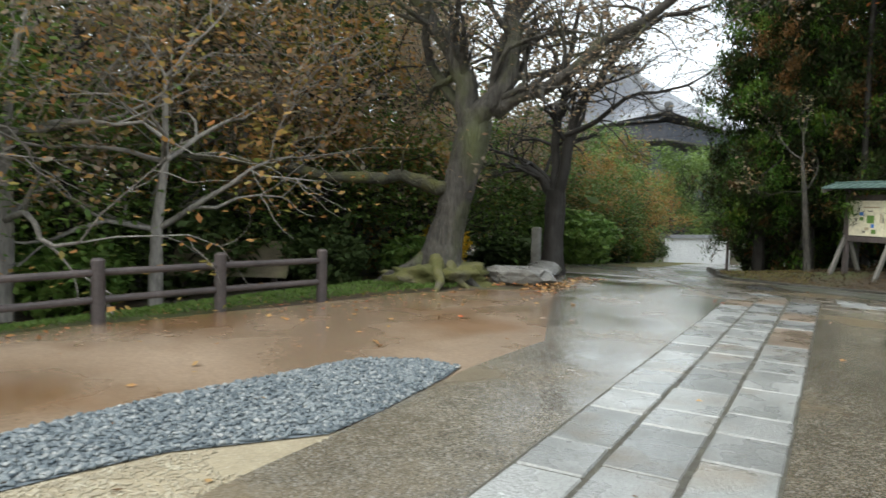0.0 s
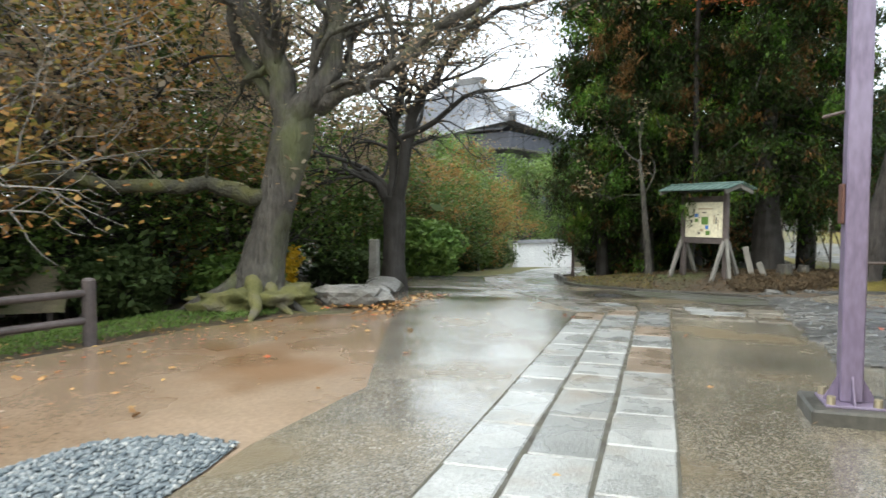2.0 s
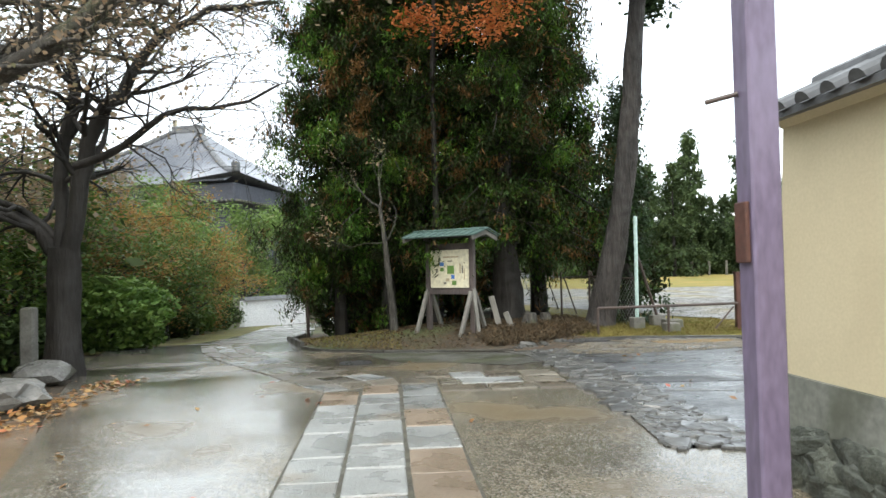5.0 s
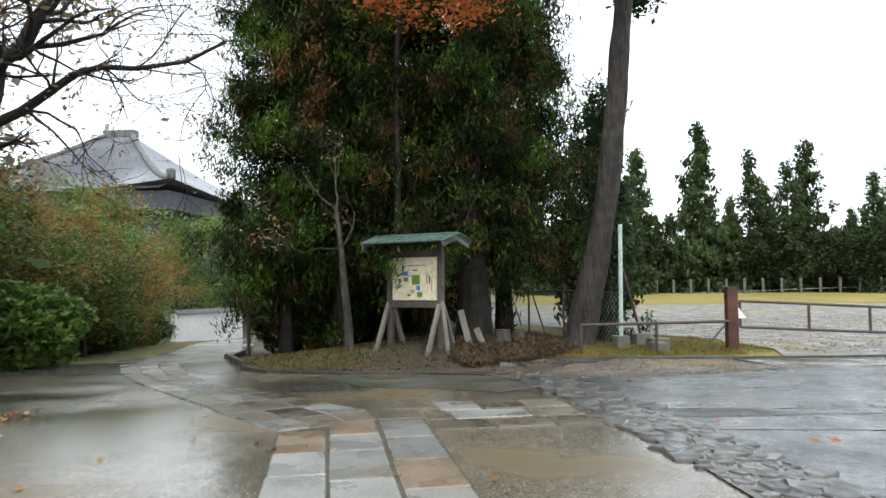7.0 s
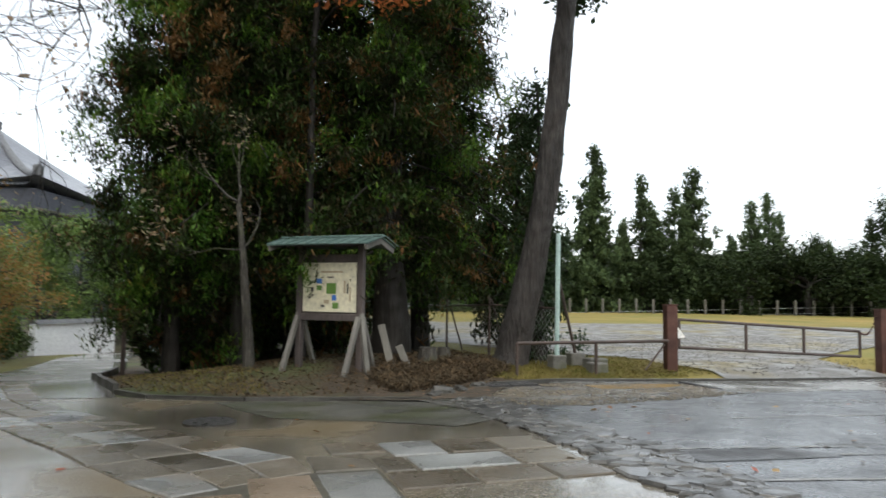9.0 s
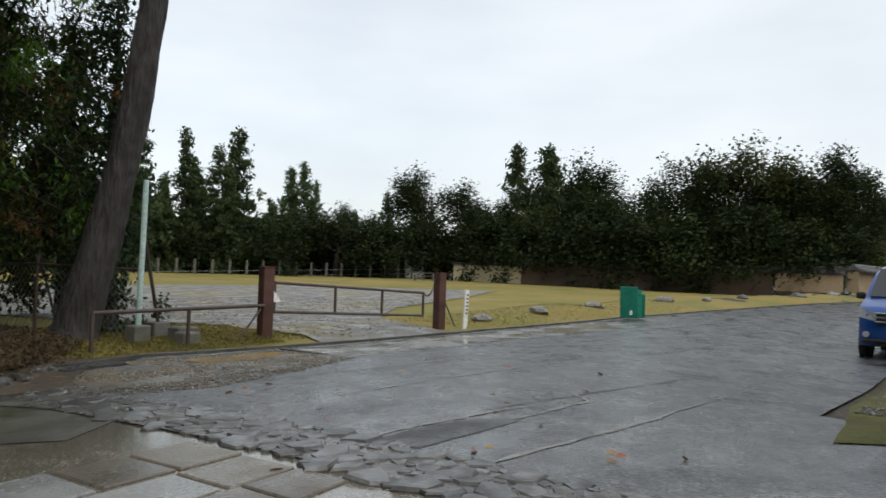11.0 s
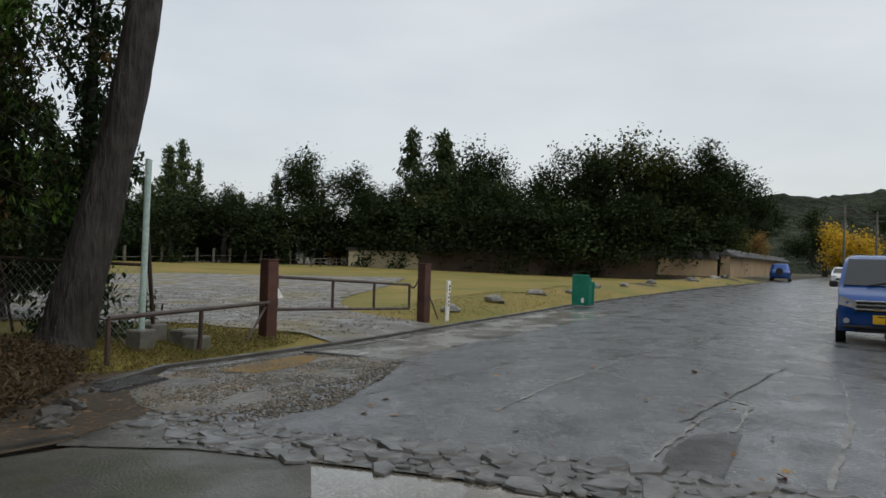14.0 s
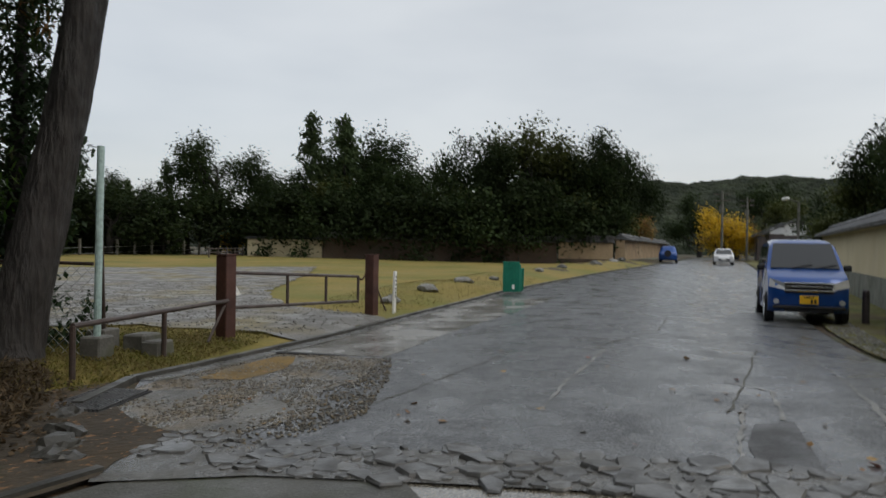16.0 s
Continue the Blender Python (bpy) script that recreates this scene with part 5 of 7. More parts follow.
def far_broad(seed, h, w, leaf, count, size, label):
    rng = np.random.default_rng(seed)
    ob = thing("broadleaf_tree", pose(0, 0, -60), label, "tree", "trees beyond the field")
    lines, tips = [([Vector((0, 0, -0.5)), Vector((0.1, 0, h * 0.3)), Vector((0, 0.1, h * 0.6))], [0.4, 0.3, 0.15], 8)], []
    for k in range(9):
        a = k * 2.4
        grow(lines, tips, Vector((0, 0, h * rng.uniform(0.12, 0.6))), (math.cos(a), math.sin(a), 0.55), w * 0.6, 0.12, 2, rng, up=0.05)
    mesh_part("trunk", tubes_mesh("trunk", lines), M_BARKDARK, ob)
    t = np.array([tuple(q) for q in tips])
    c = t[rng.integers(0, len(t), count)] + rng.normal(size=(count, 3)) * 0.5
    mesh_part("crown", leaves_mesh("crown", c, size, rng, 1.4, 0.4), leaf, ob)
    return ob


oaks = [far_broad(101, 12, 5.2, L_OAK, 15000, 0.21, "dense dark evergreen broadleaf beyond the wall"), far_broad(102, 10.5, 5.0, L_OAK, 15000, 0.21, "dense dark evergreen broadleaf beyond the wall"), far_broad(103, 9.5, 4.8, leaf_mat("olive_evergreen_leaves", [(0.05, 0.065, 0.018), (0.085, 0.10, 0.025), (0.06, 0.07, 0.02)], 0.6, 0.25), 15000, 0.21, "olive-tinted evergreen beyond the wall")]
low_oak = far_broad(106, 6.0, 4.4, L_OAK, 5000, 0.28, "low dark evergreen at the edge of the wood")
ginkgo = far_broad(104, 5.4, 2.6, L_YELLOW, 6500, 0.2, "small bright yellow autumn ginkgo")
amber = far_broad(105, 6.4, 3.4, L_RUSSET, 7000, 0.22, "amber-leaved autumn tree beside the road")
random.seed(11)


def far_copy(src, x, y, s, turn):
    copy_thing(src, pose(x, y, zg(x, y) - 0.3, 0, 0, turn) @ Matrix.Scale(s, 4))


i = 0
for row in range(3):
    for k in range(26):
        f = k / 25
        x, y = 2 + 58 * f, 90 - 33 * f + row * 6
        i += 1
        far_copy(fir[i % 3], x + random.uniform(-1.6, 1.6), y + random.uniform(-1.5, 1.5), random.choice((0.5, 0.6, 0.68, 0.75, 0.85, 1.1)) * random.uniform(0.94, 1.06) * (1.2 - 0.52 * f), i * 50)
for x, y, s in ((27, 66, 0.85), (20, 70, 0.95), (37.4, 70.5, 1.18), (46, 65.5, 1.0), (41.5, 68, 0.85), (32, 73, 0.9), (66, 40, 1.15), (64.5, 43, 1.0)):
    far_copy(fir[int(x) % 3], x, y, s, x * 7)
for n, (x, y, s, kind) in enumerate([(63, 53, 1.1, 0), (67, 47, 1.0, 1), (66, 41, 0.85, 2), (68, 36, 1.0, 0), (67, 30, 0.95, 1), (69, 25, 1.15, 0), (71, 20, 1.45, 2), (70, 14.5, 1.1, 1), (73, 16, 1.25, 0), (77, 12.5, 1.05, 0), (74, 40, 1.3, 0), (76, 30, 1.2, 1), (80, 22, 1.3, 1), (88, 14, 1.0, 2), (66.2, 17.5, 0.85, 1), (66, 22.5, 0.8, 0), (65.5, 33.5, 0.8, 0), (64.5, 47, 0.8, 0), (84, 18, 1.15, 0), (58, 60, 0.72, 0), (66.5, 27, 0.75, 2), (100, 10, 0.9, 0)]):
    far_copy(oaks[kind], x, y, s, n * 77)
far_copy(ginkgo, 66.5, 53.2, 0.72, 20)
for k in range(34):
    f = k / 33
    far_copy(low_oak, 2 + 58 * f + random.uniform(-1, 1), 91 - 33 * f + random.uniform(0, 6), random.uniform(0.5, 0.85), k * 61)
for x, y in ((56, 54.5), (58.5, 53.5), (61, 52), (52, 57), (62.5, 50.5), (54, 60), (48, 60)):
    far_copy(low_oak, x, y, 0.95, x * 31)
for k in range(20):
    f = k / 19
    far_copy(low_oak, 61.6 + 3.0 * f + random.uniform(-0.2, 0.9), 45 - 26.5 * f, random.uniform(0.8, 1.15), k * 83)
far_copy(ginkgo, 103, -4.0, 1.35, 80)
far_copy(amber, 112, -7.5, 1.0, 30)
far_copy(amber, 88, 9.5, 0.8, 130)
for x, y, s, k in ((31, -1.0, 0.55, 0), (34, -1.5, 0.72, 1), (39, -3.2, 0.85, 0), (42, -1.0, 0.6, 2), (47, -2.0, 0.7, 1), (36, -4, 0.9, 2), (45, -4.0, 0.72, 1), (28, -1.2, 0.5, 2), (52, -6, 0.75, 0), (23, 0.5, 0.45, 2), (62, -9, 0.8, 1), (130, 8, 1.4, 0), (140, -6, 1.3, 1), (150, -20, 1.4, 0), (125, -18, 1.1, 2), (118, 14, 1.1, 0)):
    far_copy(oaks[k], x, y, s, x * 11)
for ob in (*fir, *oaks, low_oak, ginkgo, amber):
    for o in (*ob.children_recursive, ob):
        bpy.data.objects.remove(o)


# wooded hills on the skyline
def hill(name, cx, cy, rx, ry, h, seed):
    bm = bmesh.new()
    n = 240
    rows = []
    for j in range(60):
        row = []
        for k in range(n):
            x, y = (k / (n - 1) * 2 - 1), (j / 59 * 2 - 1)
            z = max(0.0, 1 - x * x) * max(0.0, 1 - y * y) * h
            z *= 0.8 + 0.45 * noise.noise(Vector((x * 2 + seed, y * 2, 0)))
            z += 4.5 * abs(noise.noise(Vector((x * 38 + seed, y * 24, 2)))) + 2.0 * noise.noise(Vector((x * 61, y * 47, 5)))
            row.append(bm.verts.new((cx + x * rx, cy + y * ry, z - 3)))
        rows.append(row)
    for a, b in zip(rows, rows[1:]):
        for k in range(n - 1):
            bm.faces.new((a[k], a[k + 1], b[k + 1], b[k]))
    tagged(part(name, bm, surface("wooded_hillside", (0.010, 0.017, 0.009), (0.032, 0.042, 0.02), 0.12, 0.5, (0.9, 1.0), 1.0, 2.0)), "distant wooded hill under the grey sky", "hill", kind="structure")


hill("backdrop", 330, -40, 130, 190, 38, 3)
hill("backdrop", 190, 190, 170, 60, 20, 7)

# ---- paving ----
random.seed(21)


def slab_mesh(w, l, h=0.05, seed=0):
    bm = boxed(-w / 2, w / 2, -l / 2, l / 2, -h, 0, 0.012)
    for v in bm.verts:
        if v.co.z > -0.02:
            v.co.z += 0.004 * noise.noise(Vector((v.co.x * 5 + seed, v.co.y * 5, seed)))
        v.co.x += 0.008 * noise.noise(Vector((v.co.y * 3, seed, 1)))
        v.co.y += 0.008 * noise.noise(Vector((v.co.x * 3, seed, 7)))
    me = bpy.data.meshes.new("paving_stone")
    bm.to_mesh(me)
    bm.free()
    return me


walkway = thing("stone_path", Matrix(), "three rows of wet granite paving slabs set in concrete", "path", kind="structure")
bm = boxed(-0.76, 0.79, -9, 13.35, -0.06, 0.003, 0.0)
part("bedding", bm, M_JOINT, walkway)
COLS = [(-0.745, -0.275), (-0.255, 0.25), (0.275, 0.775)]
JOINTS = [[12.9, 12.0, 11.27, 10.59, 9.7, 9.0, 8.34, 7.75, 7.15, 6.14, 5.13, 4.47, 3.54, 2.94],
          [13.3, 12.66, 12.0, 11.07, 10.05, 9.32, 8.63, 8.05, 7.4, 6.49, 5.5, 4.74, 4.23, 3.22],
          [13.3, 12.45, 11.6, 10.75, 9.88, 9.13, 8.39, 7.3, 6.74, 5.87, 4.93, 4.34, 3.67]]
RUSTY = {(0, 0), (1, 0), (2, 2), (2, 4), (2, 5)}
for c, (x0, x1) in enumerate(COLS):
    ends = list(JOINTS[c])
    while ends[-1] > -8.4:
        ends.append(ends[-1] - random.uniform(0.6, 1.05))
    for k, (y1, y0) in enumerate(zip(ends, ends[1:])):
        mt = M_SLABBROWN if (c, k) in RUSTY else M_SLAB
        me = slab_mesh(x1 - x0 - random.uniform(0, 0.02), y1 - y0 - random.uniform(0.012, 0.03), 0.05, k * 3 + c)
        mesh_part("paving_stone", me, mt, walkway, pose((x0 + x1) / 2, (y0 + y1) / 2, 0.014 + random.uniform(-0.005, 0.005), random.uniform(-0.3, 0.3), random.uniform(-0.4, 0.4), random.uniform(-0.8, 0.8)))
# slabs that turn from the path towards the side road
def slab_quad(corners, parent, mat, seed):
    """A slab on four ground corners, a little short of its neighbours."""
    mid = sum((Vector(c) for c in corners), Vector((0, 0))) / 4
    bm = bmesh.new()
    top, low = [], []
    for c in corners:
        q = mid + (Vector(c) - mid) * 0.965 + Vector((random.uniform(-0.012, 0.012), random.uniform(-0.012, 0.012)))
        h = zg(q.x, q.y) + 0.012
        top.append(bm.verts.new((q.x - mid.x, q.y - mid.y, h)))
        low.append(bm.verts.new((q.x - mid.x, q.y - mid.y, h - 0.05)))
    bm.faces.new(top)
    for k in range(4):
        bm.faces.new((low[k], low[(k + 1) % 4], top[(k + 1) % 4], top[k]))
    bmesh.ops.recalc_face_normals(bm, faces=bm.faces)
    bmesh.ops.bevel(bm, geom=[e for e in bm.edges if all(v in top for v in e.verts)], offset=0.01, segments=1, affect="EDGES")
    ob = part("paving_stone", bm, mat, parent)
    ob.matrix_basis = pose(mid.x, mid.y, random.uniform(-0.003, 0.004))


fan = thing("stone_crossing", Matrix(), "worn wet paving slabs turning across the forecourt to the road", "paving", kind="structure")
LEFT = [(-0.76, 12.92), (-1.1, 13.45), (-1.45, 14.1), (-1.85, 14.95), (-2.3, 15.8), (-2.75, 16.75), (-3.2, 17.7), (-3.65, 18.65), (-4.2, 19.9), (-4.7, 21.6), (-5.0, 23.4)]
RIGHT = [(0.26, 13.36), (0.2, 13.95), (-0.2, 14.55), (-0.65, 15.35), (-1.05, 16.1), (-1.45, 16.8), (-1.85, 17.5), (-2.2, 18.1), (-2.85, 19.4), (-3.4, 21.2), (-3.7, 23.1)]
for a in range(len(LEFT) - 1):
    cols = 3
    for b in range(cols):
        q = [Vector(LEFT[k]).lerp(Vector(RIGHT[k]), v / cols) for k, v in ((a, b), (a, b + 1), (a + 1, b + 1), (a + 1, b))]
        slab_quad(q, fan, M_SLAB if (a * 3 + b) % 5 == 0 else M_FAN, a * 7 + b)
for x0, x1, y0, y1, mt in ((0.28, 0.8, 13.36, 13.95, M_FAN), (0.82, 1.1, 13.22, 13.72, M_FAN), (1.12, 2.02, 13.22, 13.73, M_SLAB), (2.04, 2.62, 13.2, 13.72, M_FAN),
                           (0.5, 1.02, 13.98, 14.5, M_FAN), (1.04, 1.56, 13.78, 14.42, M_SLAB), (1.58, 2.1, 13.78, 14.4, M_FAN), (2.12, 2.66, 13.78, 14.38, M_FAN),
                           (0.82, 1.45, 12.7, 13.18, M_FAN), (1.47, 2.1, 12.72, 13.18, M_FAN), (2.12, 2.62, 12.72, 13.18, M_FAN)):
    slab_quad([(x0, y0), (x1, y0), (x1, y1), (x0, y1)], fan, mt, 0)

# rough stone gutter between forecourt and road
band = thing("stone_gutter", Matrix(), "strip of rough broken stones between concrete and asphalt", "gutter", kind="structure")
sheet("gutter_bed", [(2.55, 9.6), (3.5, 9.6), (3.5, 13), (3.55, 17.6), (3.9, 18.6), (3.2, 18.35), (2.5, 17.9), (2.8, 16.8), (2.8, 13.7), (2.7, 11)], 0.012, M_BED, 0.7, "dark grit between rough gutter stones", "gutter")
stones = []
for s in range(8):
    bm = bmesh.new()
    n = 5 + s % 3
    rim = [(math.cos(6.283 * k / n + random.uniform(-0.3, 0.3)) * random.uniform(0.15, 0.2), math.sin(6.283 * k / n + random.uniform(-0.3, 0.3)) * random.uniform(0.12, 0.155)) for k in range(n)]
    low = [bm.verts.new((x, y, -0.06)) for x, y in rim]
    mid_ = [bm.verts.new((x, y, 0.004)) for x, y in rim]
    top = [bm.verts.new((x * 0.88, y * 0.88, 0.022 + random.uniform(-0.008, 0.008))) for x, y in rim]
    for k in range(n):
        k2 = (k + 1) % n
        bm.faces.new((low[k], low[k2], mid_[k2], mid_[k]))
        bm.faces.new((mid_[k], mid_[k2], top[k2], top[k]))
    bm.faces.new(top)
    me = bpy.data.meshes.new("stone")
    bm.to_mesh(me)
    bm.free()
    stones.append(me)
y = 9.5
while y < 18.1:
    x0 = 2.7 + 0.028 * (y - 9.5) + (0.25 * smooth((y - 17) / 1.2))
    for k in range(5):
        x = x0 + k * 0.17 + random.uniform(-0.05, 0.05)
        s = random.choice((0.3, 0.4, 0.5, 0.65, 0.8, 1.05))
        if random.random() < 0.1:
            continue
        mesh_part("stone", stones[random.randrange(8)], M_FLAG, band, pose(x, y + random.uniform(-0.06, 0.06), zg(x, y) + 0.006, random.uniform(-4, 4), random.uniform(-4, 4), random.uniform(0, 360)) @ Matrix.Diagonal((s, s, max(0.7, s), 1)))
    y += 0.155

# blue-grey gravel in the clay
bed = [(-3.9, -2), (-3.88, 1.45), (-3.78, 2.6), (-3.3, 4.75), (-2.75, 5.1), (-2.28, 5.05), (-2.12, 4.0), (-2.07, 2.75), (-2.7, 1.85), (-3.0, 0.9), (-3.5, -2)]
sheet("gravel_bed", bed, 0.002, M_BLUEGRAVEL, 0.6, "bed of blue-grey crushed gravel in the clay", "gravel", wavy=0.08)
rng = np.random.default_rng(8)
vs, fs = [], []
tet = np.array([(1, 0.2, 0), (-0.4, 0.9, 0.1), (-0.7, -0.7, 0), (0.3, -0.6, 0.5), (0.1, 0.4, 0.75), (-0.5, 0, 0.6), (0.2, 0.1, -0.4), (0.6, -0.5, -0.2)])
quads = [(0, 1, 4, 3), (1, 2, 5, 4), (2, 3, 4, 5), (0, 3, 2, 7), (2, 1, 6, 7), (1, 0, 7, 6)]
while len(vs) < 9000:
    x, y = rng.uniform(-4, -2), rng.uniform(-2, 5.2)
    if inside(x, y, bed):
        a, s = rng.uniform(0, 6.28), rng.uniform(0.014, 0.03)
        t = tet * rng.uniform(0.7, 1.3, 3)
        q = np.stack([t[:, 0] * math.cos(a) - t[:, 1] * math.sin(a), t[:, 0] * math.sin(a) + t[:, 1] * math.cos(a), t[:, 2]], 1) * s + (x, y, 0.008)
        vs.append(q)
        fs.append(np.array(quads) + 8 * (len(vs) - 1))
m_grav, nd, lk, bs = nodes_of("gravel_chips")
lk.new(ramp_of(nd, lk, nd.new("ShaderNodeNewGeometry").outputs["Random Per Island"], [(0, (0.065, 0.085, 0.10)), (0.55, (0.15, 0.18, 0.195)), (0.9, (0.25, 0.27, 0.27)), (1, (0.36, 0.37, 0.36))]), bs.inputs["Base Color"])
bs.inputs["Roughness"].default_value = 0.35
tagged(mesh_part("gravel", raw_mesh("gravel", np.concatenate(vs), np.concatenate(fs)), m_grav), "wet blue-grey crushed stone chips", "gravel", kind="stuff")

# ---- violet gate post on its block ----
mast = thing("steel_mast", pose(2.16, 7.26, 0), "square violet-painted steel mast bolted to a concrete block", "mast")
part("footing", boxed(-0.34, 0.34, -0.34, 0.34, -0.1, 0.12, 0.02), M_KERB, mast, "square concrete footing block")
part("base_plate", boxed(-0.22, 0.22, -0.22, 0.22, 0.12, 0.14, 0.004), M_PURPLE, mast)
part("shaft", boxed(-0.085, 0.085, -0.085, 0.085, 0.14, 7.5, 0.012), M_PURPLE, mast)
for a in range(4):
    bm = bmesh.new()
    vs_ = [bm.verts.new(v) for v in ((0.085, -0.008, 0.14), (0.2, -0.008, 0.14), (0.085, -0.008, 0.36), (0.085, 0.008, 0.14), (0.2, 0.008, 0.14), (0.085, 0.008, 0.36))]
    for f in ((0, 1, 2), (5, 4, 3), (0, 3, 4, 1), (1, 4, 5, 2), (2, 5, 3, 0)):
        bm.faces.new([vs_[i] for i in f])
    g = part("gusset", bm, M_PURPLE, mast)
    g.matrix_basis = pose(0, 0, 0, 0, 0, 90 * a)
for sx in (-1, 1):
    for sy in (-1, 1):
        part("anchor_bolt", rodded((0.17 * sx, 0.17 * sy, 0.14), (0.17 * sx, 0.17 * sy, 0.205), 0.036, 0.033, 12), M_BRASS, mast, "capped brass-coloured anchor bolt")
part("strap", boxed(-0.115, -0.087, -0.06, 0.06, 1.62, 1.95, 0.006), M_RUST, mast, "rust-brown steel plate on the shaft")
part("hook", rodded((-0.09, 0.02, 2.55), (-0.24, 0.1, 2.52), 0.014), M_DARKSTEEL, mast)

# ---- notice board ----
nb = thing("notice_board", pose(1.78, 21.9, -0.15, 0, 0, -41), "roofed timber notice board with a cream information sheet", "notice board")
for s in (-1, 1):
    part("post", boxed(s * 0.72 - 0.065, s * 0.72 + 0.065, -0.065, 0.065, 0.0, 2.62, 0.01), M_DARKWOOD, nb)
    for dx, dy in ((0.0, -0.62), (0.0, 0.62), (s * 0.30, -0.2)):
        bm = bmesh.new()
        m = look((s * 0.72 + dx, dy, -0.02), (s * 0.72 + dx * 0.15, dy * 0.15, 1.12)) @ pose(0, 0, 0, 0, 0, 0)
        box(bm, -0.048, 0.048, -0.048, 0.048, -1.28, 0.0, m, 0.008)
        part("brace", bm, M_OLDWOOD, nb, "weathered grey raking brace")
part("sill", boxed(-0.7, 0.7, -0.05, 0.05, 1.06, 1.2, 0.01), M_DARKWOOD, nb)
part("lintel", boxed(-0.7, 0.7, -0.05, 0.05, 2.28, 2.42, 0.01), M_DARKWOOD, nb)
part("back_panel", boxed(-0.68, 0.68, -0.02, 0.03, 1.2, 2.3, 0.002), M_DARKWOOD, nb)
part("sheet", boxed(-0.63, 0.63, -0.045, -0.022, 1.24, 2.25, 0.003), M_PAPER, nb, "cream sheet with pictures and illegible lines")
for n, (x, z, w, h, c) in enumerate([(-0.2, 1.87, 0.11, 0.1, "blue"), (0.04, 1.72, 0.19, 0.22, "green"), (-0.2, 1.73, 0.1, 0.1, "green"), (-0.34, 1.7, 0.05, 0.09, "ink"), (0.10, 1.53, 0.09, 0.11, "blue"), (0.13, 1.37, 0.12, 0.12, "green"), (-0.05, 1.45, 0.1, 0.08, "tan"), (0.3, 1.75, 0.035, 0.26, "tan"), (0.41, 1.6, 0.03, 0.3, "tan"), (-0.12, 1.36, 0.07, 0.05, "ink"), (0.02, 1.95, 0.12, 0.03, "ink"), (0.05, 2.06, 0.42, 0.04, "tan"), (0.36, 1.72, 0.03, 0.2, "ink")]):
    part("print", boxed(1.2 * x - w * 0.6, 1.2 * x + w * 0.6, -0.049, -0.046, z - h / 2, z + h / 2, 0.0), M_MARK[c], nb)
for s in (-1, 1):
    bm = bmesh.new()
    m = pose(0, 0, 2.76) @ pose(0, 0, 0, s * 16, 0, 0)
    box(bm, -1.18, 1.18, 0 if s < 0 else -0.62, 0.62 if s < 0 else 0, -0.015, 0.015, m, 0.004)
    part("roof_slope", bm, M_COPPER, nb, "green oxidised copper roof sheet")
    bm = bmesh.new()
    for k in range(11):
        box(bm, -1.18 + k * 0.24, -1.155 + k * 0.24, 0 if s < 0 else -0.62, 0.62 if s < 0 else 0, 0.015, 0.035, m)
    part("seams", bm, M_COPPER, nb)
    for e in (-1, 1):
        bm = bmesh.new()
        box(bm, e * 1.12 - 0.025, e * 1.12 + 0.025, 0 if s < 0 else -0.64, 0.64 if s < 0 else 0, -0.13, -0.018, m, 0.006)
        part("barge_board", bm, M_OLDWOOD, nb)
part("ridge_cap", boxed(-1.2, 1.2, -0.07, 0.07, 2.755, 2.81, 0.012), M_COPPER, nb)
part("purlin", boxed(-1.1, 1.1, -0.05, 0.05, 2.58, 2.68, 0.008), M_DARKWOOD, nb)
for n, (x, y, l, a) in enumerate([(3.08, 21.75, 0.95, 16), (3.4, 21.6, 0.55, 24)]):
    bm = boxed(-0.075, 0.075, -0.03, 0.03, 0, l, 0.008)
    ob = part("plank", bm, M_OLDWOOD)
    ob.matrix_basis = pose(x, y, zg(x, y) - 0.05, -8, -a, -20)
    tagged(ob, "short weathered plank leaning in the ground", "plank")

# ---- timber fence ----
fence = thing("timber_fence", Matrix(), "low brown round-log fence with two rails", "fence")
FP = [(-9.45, -2.3), (-8.95, -0.6), (-8.4, 1.15), (-7.93, 2.8), (-7.4, 4.45), (-6.95, 6.1), (-6.47, 7.85)]
for x, y in FP:
    z = zg(x, y) - 0.2
    p = part("post", rodded((x, y, z), (x, y, z + 1.02), 0.092, 0.088, 12), M_FENCE, fence)
    part("cap", rodded((x, y, z + 1.02), (x, y, z + 1.05), 0.088, 0.06, 12), M_FENCE, p)
for (xa, ya), (xb, yb) in zip(FP, FP[1:]):
    for h in (0.3, 0.66):
        part("rail", rodded((xa, ya, zg(xa, ya) + h), (xb, yb, zg(xb, yb) + h), 0.05, seg=10), M_FENCE, fence)

# ---- thatched shelter in the woods ----
shelter = thing("thatched_shelter", pose(-11.2, 10.4, zg(-11.2, 10.4) - 0.55, 0, 0, 35), "low garden shelter with a brown thatched roof under trees", "shelter")
bm = bmesh.new()
prism(bm, (-1.3, 0, 0), (1.3, 0, 0), [(-0.95, 0.95), (-0.9, 1.08), (0, 1.72), (0.9, 1.08), (0.95, 0.95), (0, 1.5)])
part("roof", bm, M_THATCH, shelter, "weathered brown thatch")
for sx in (-1, 1):
    for sy in (-1, 1):
        part("post", rodded((sx * 1.0, sy * 0.65, -0.1), (sx * 1.0, sy * 0.65, 1.16), 0.05), M_DARKWOOD, shelter)

# ---- rock and stone lantern stump ----
bm = lump((0.78, 0.36, 0.26), 9, 0.5, 3, 0.35)
for v in bm.verts:
    v.co.z = min(v.co.z, 0.17 + 0.04 * noise.noise(v.co * 3))
ob = part("boulder", bm, M_ROUGH)
ob.matrix_basis = pose(-4.95, 12.55, 0.18, 0, 0, 12)
tagged(ob, "flat-topped grey boulder beside the clay", "rock")
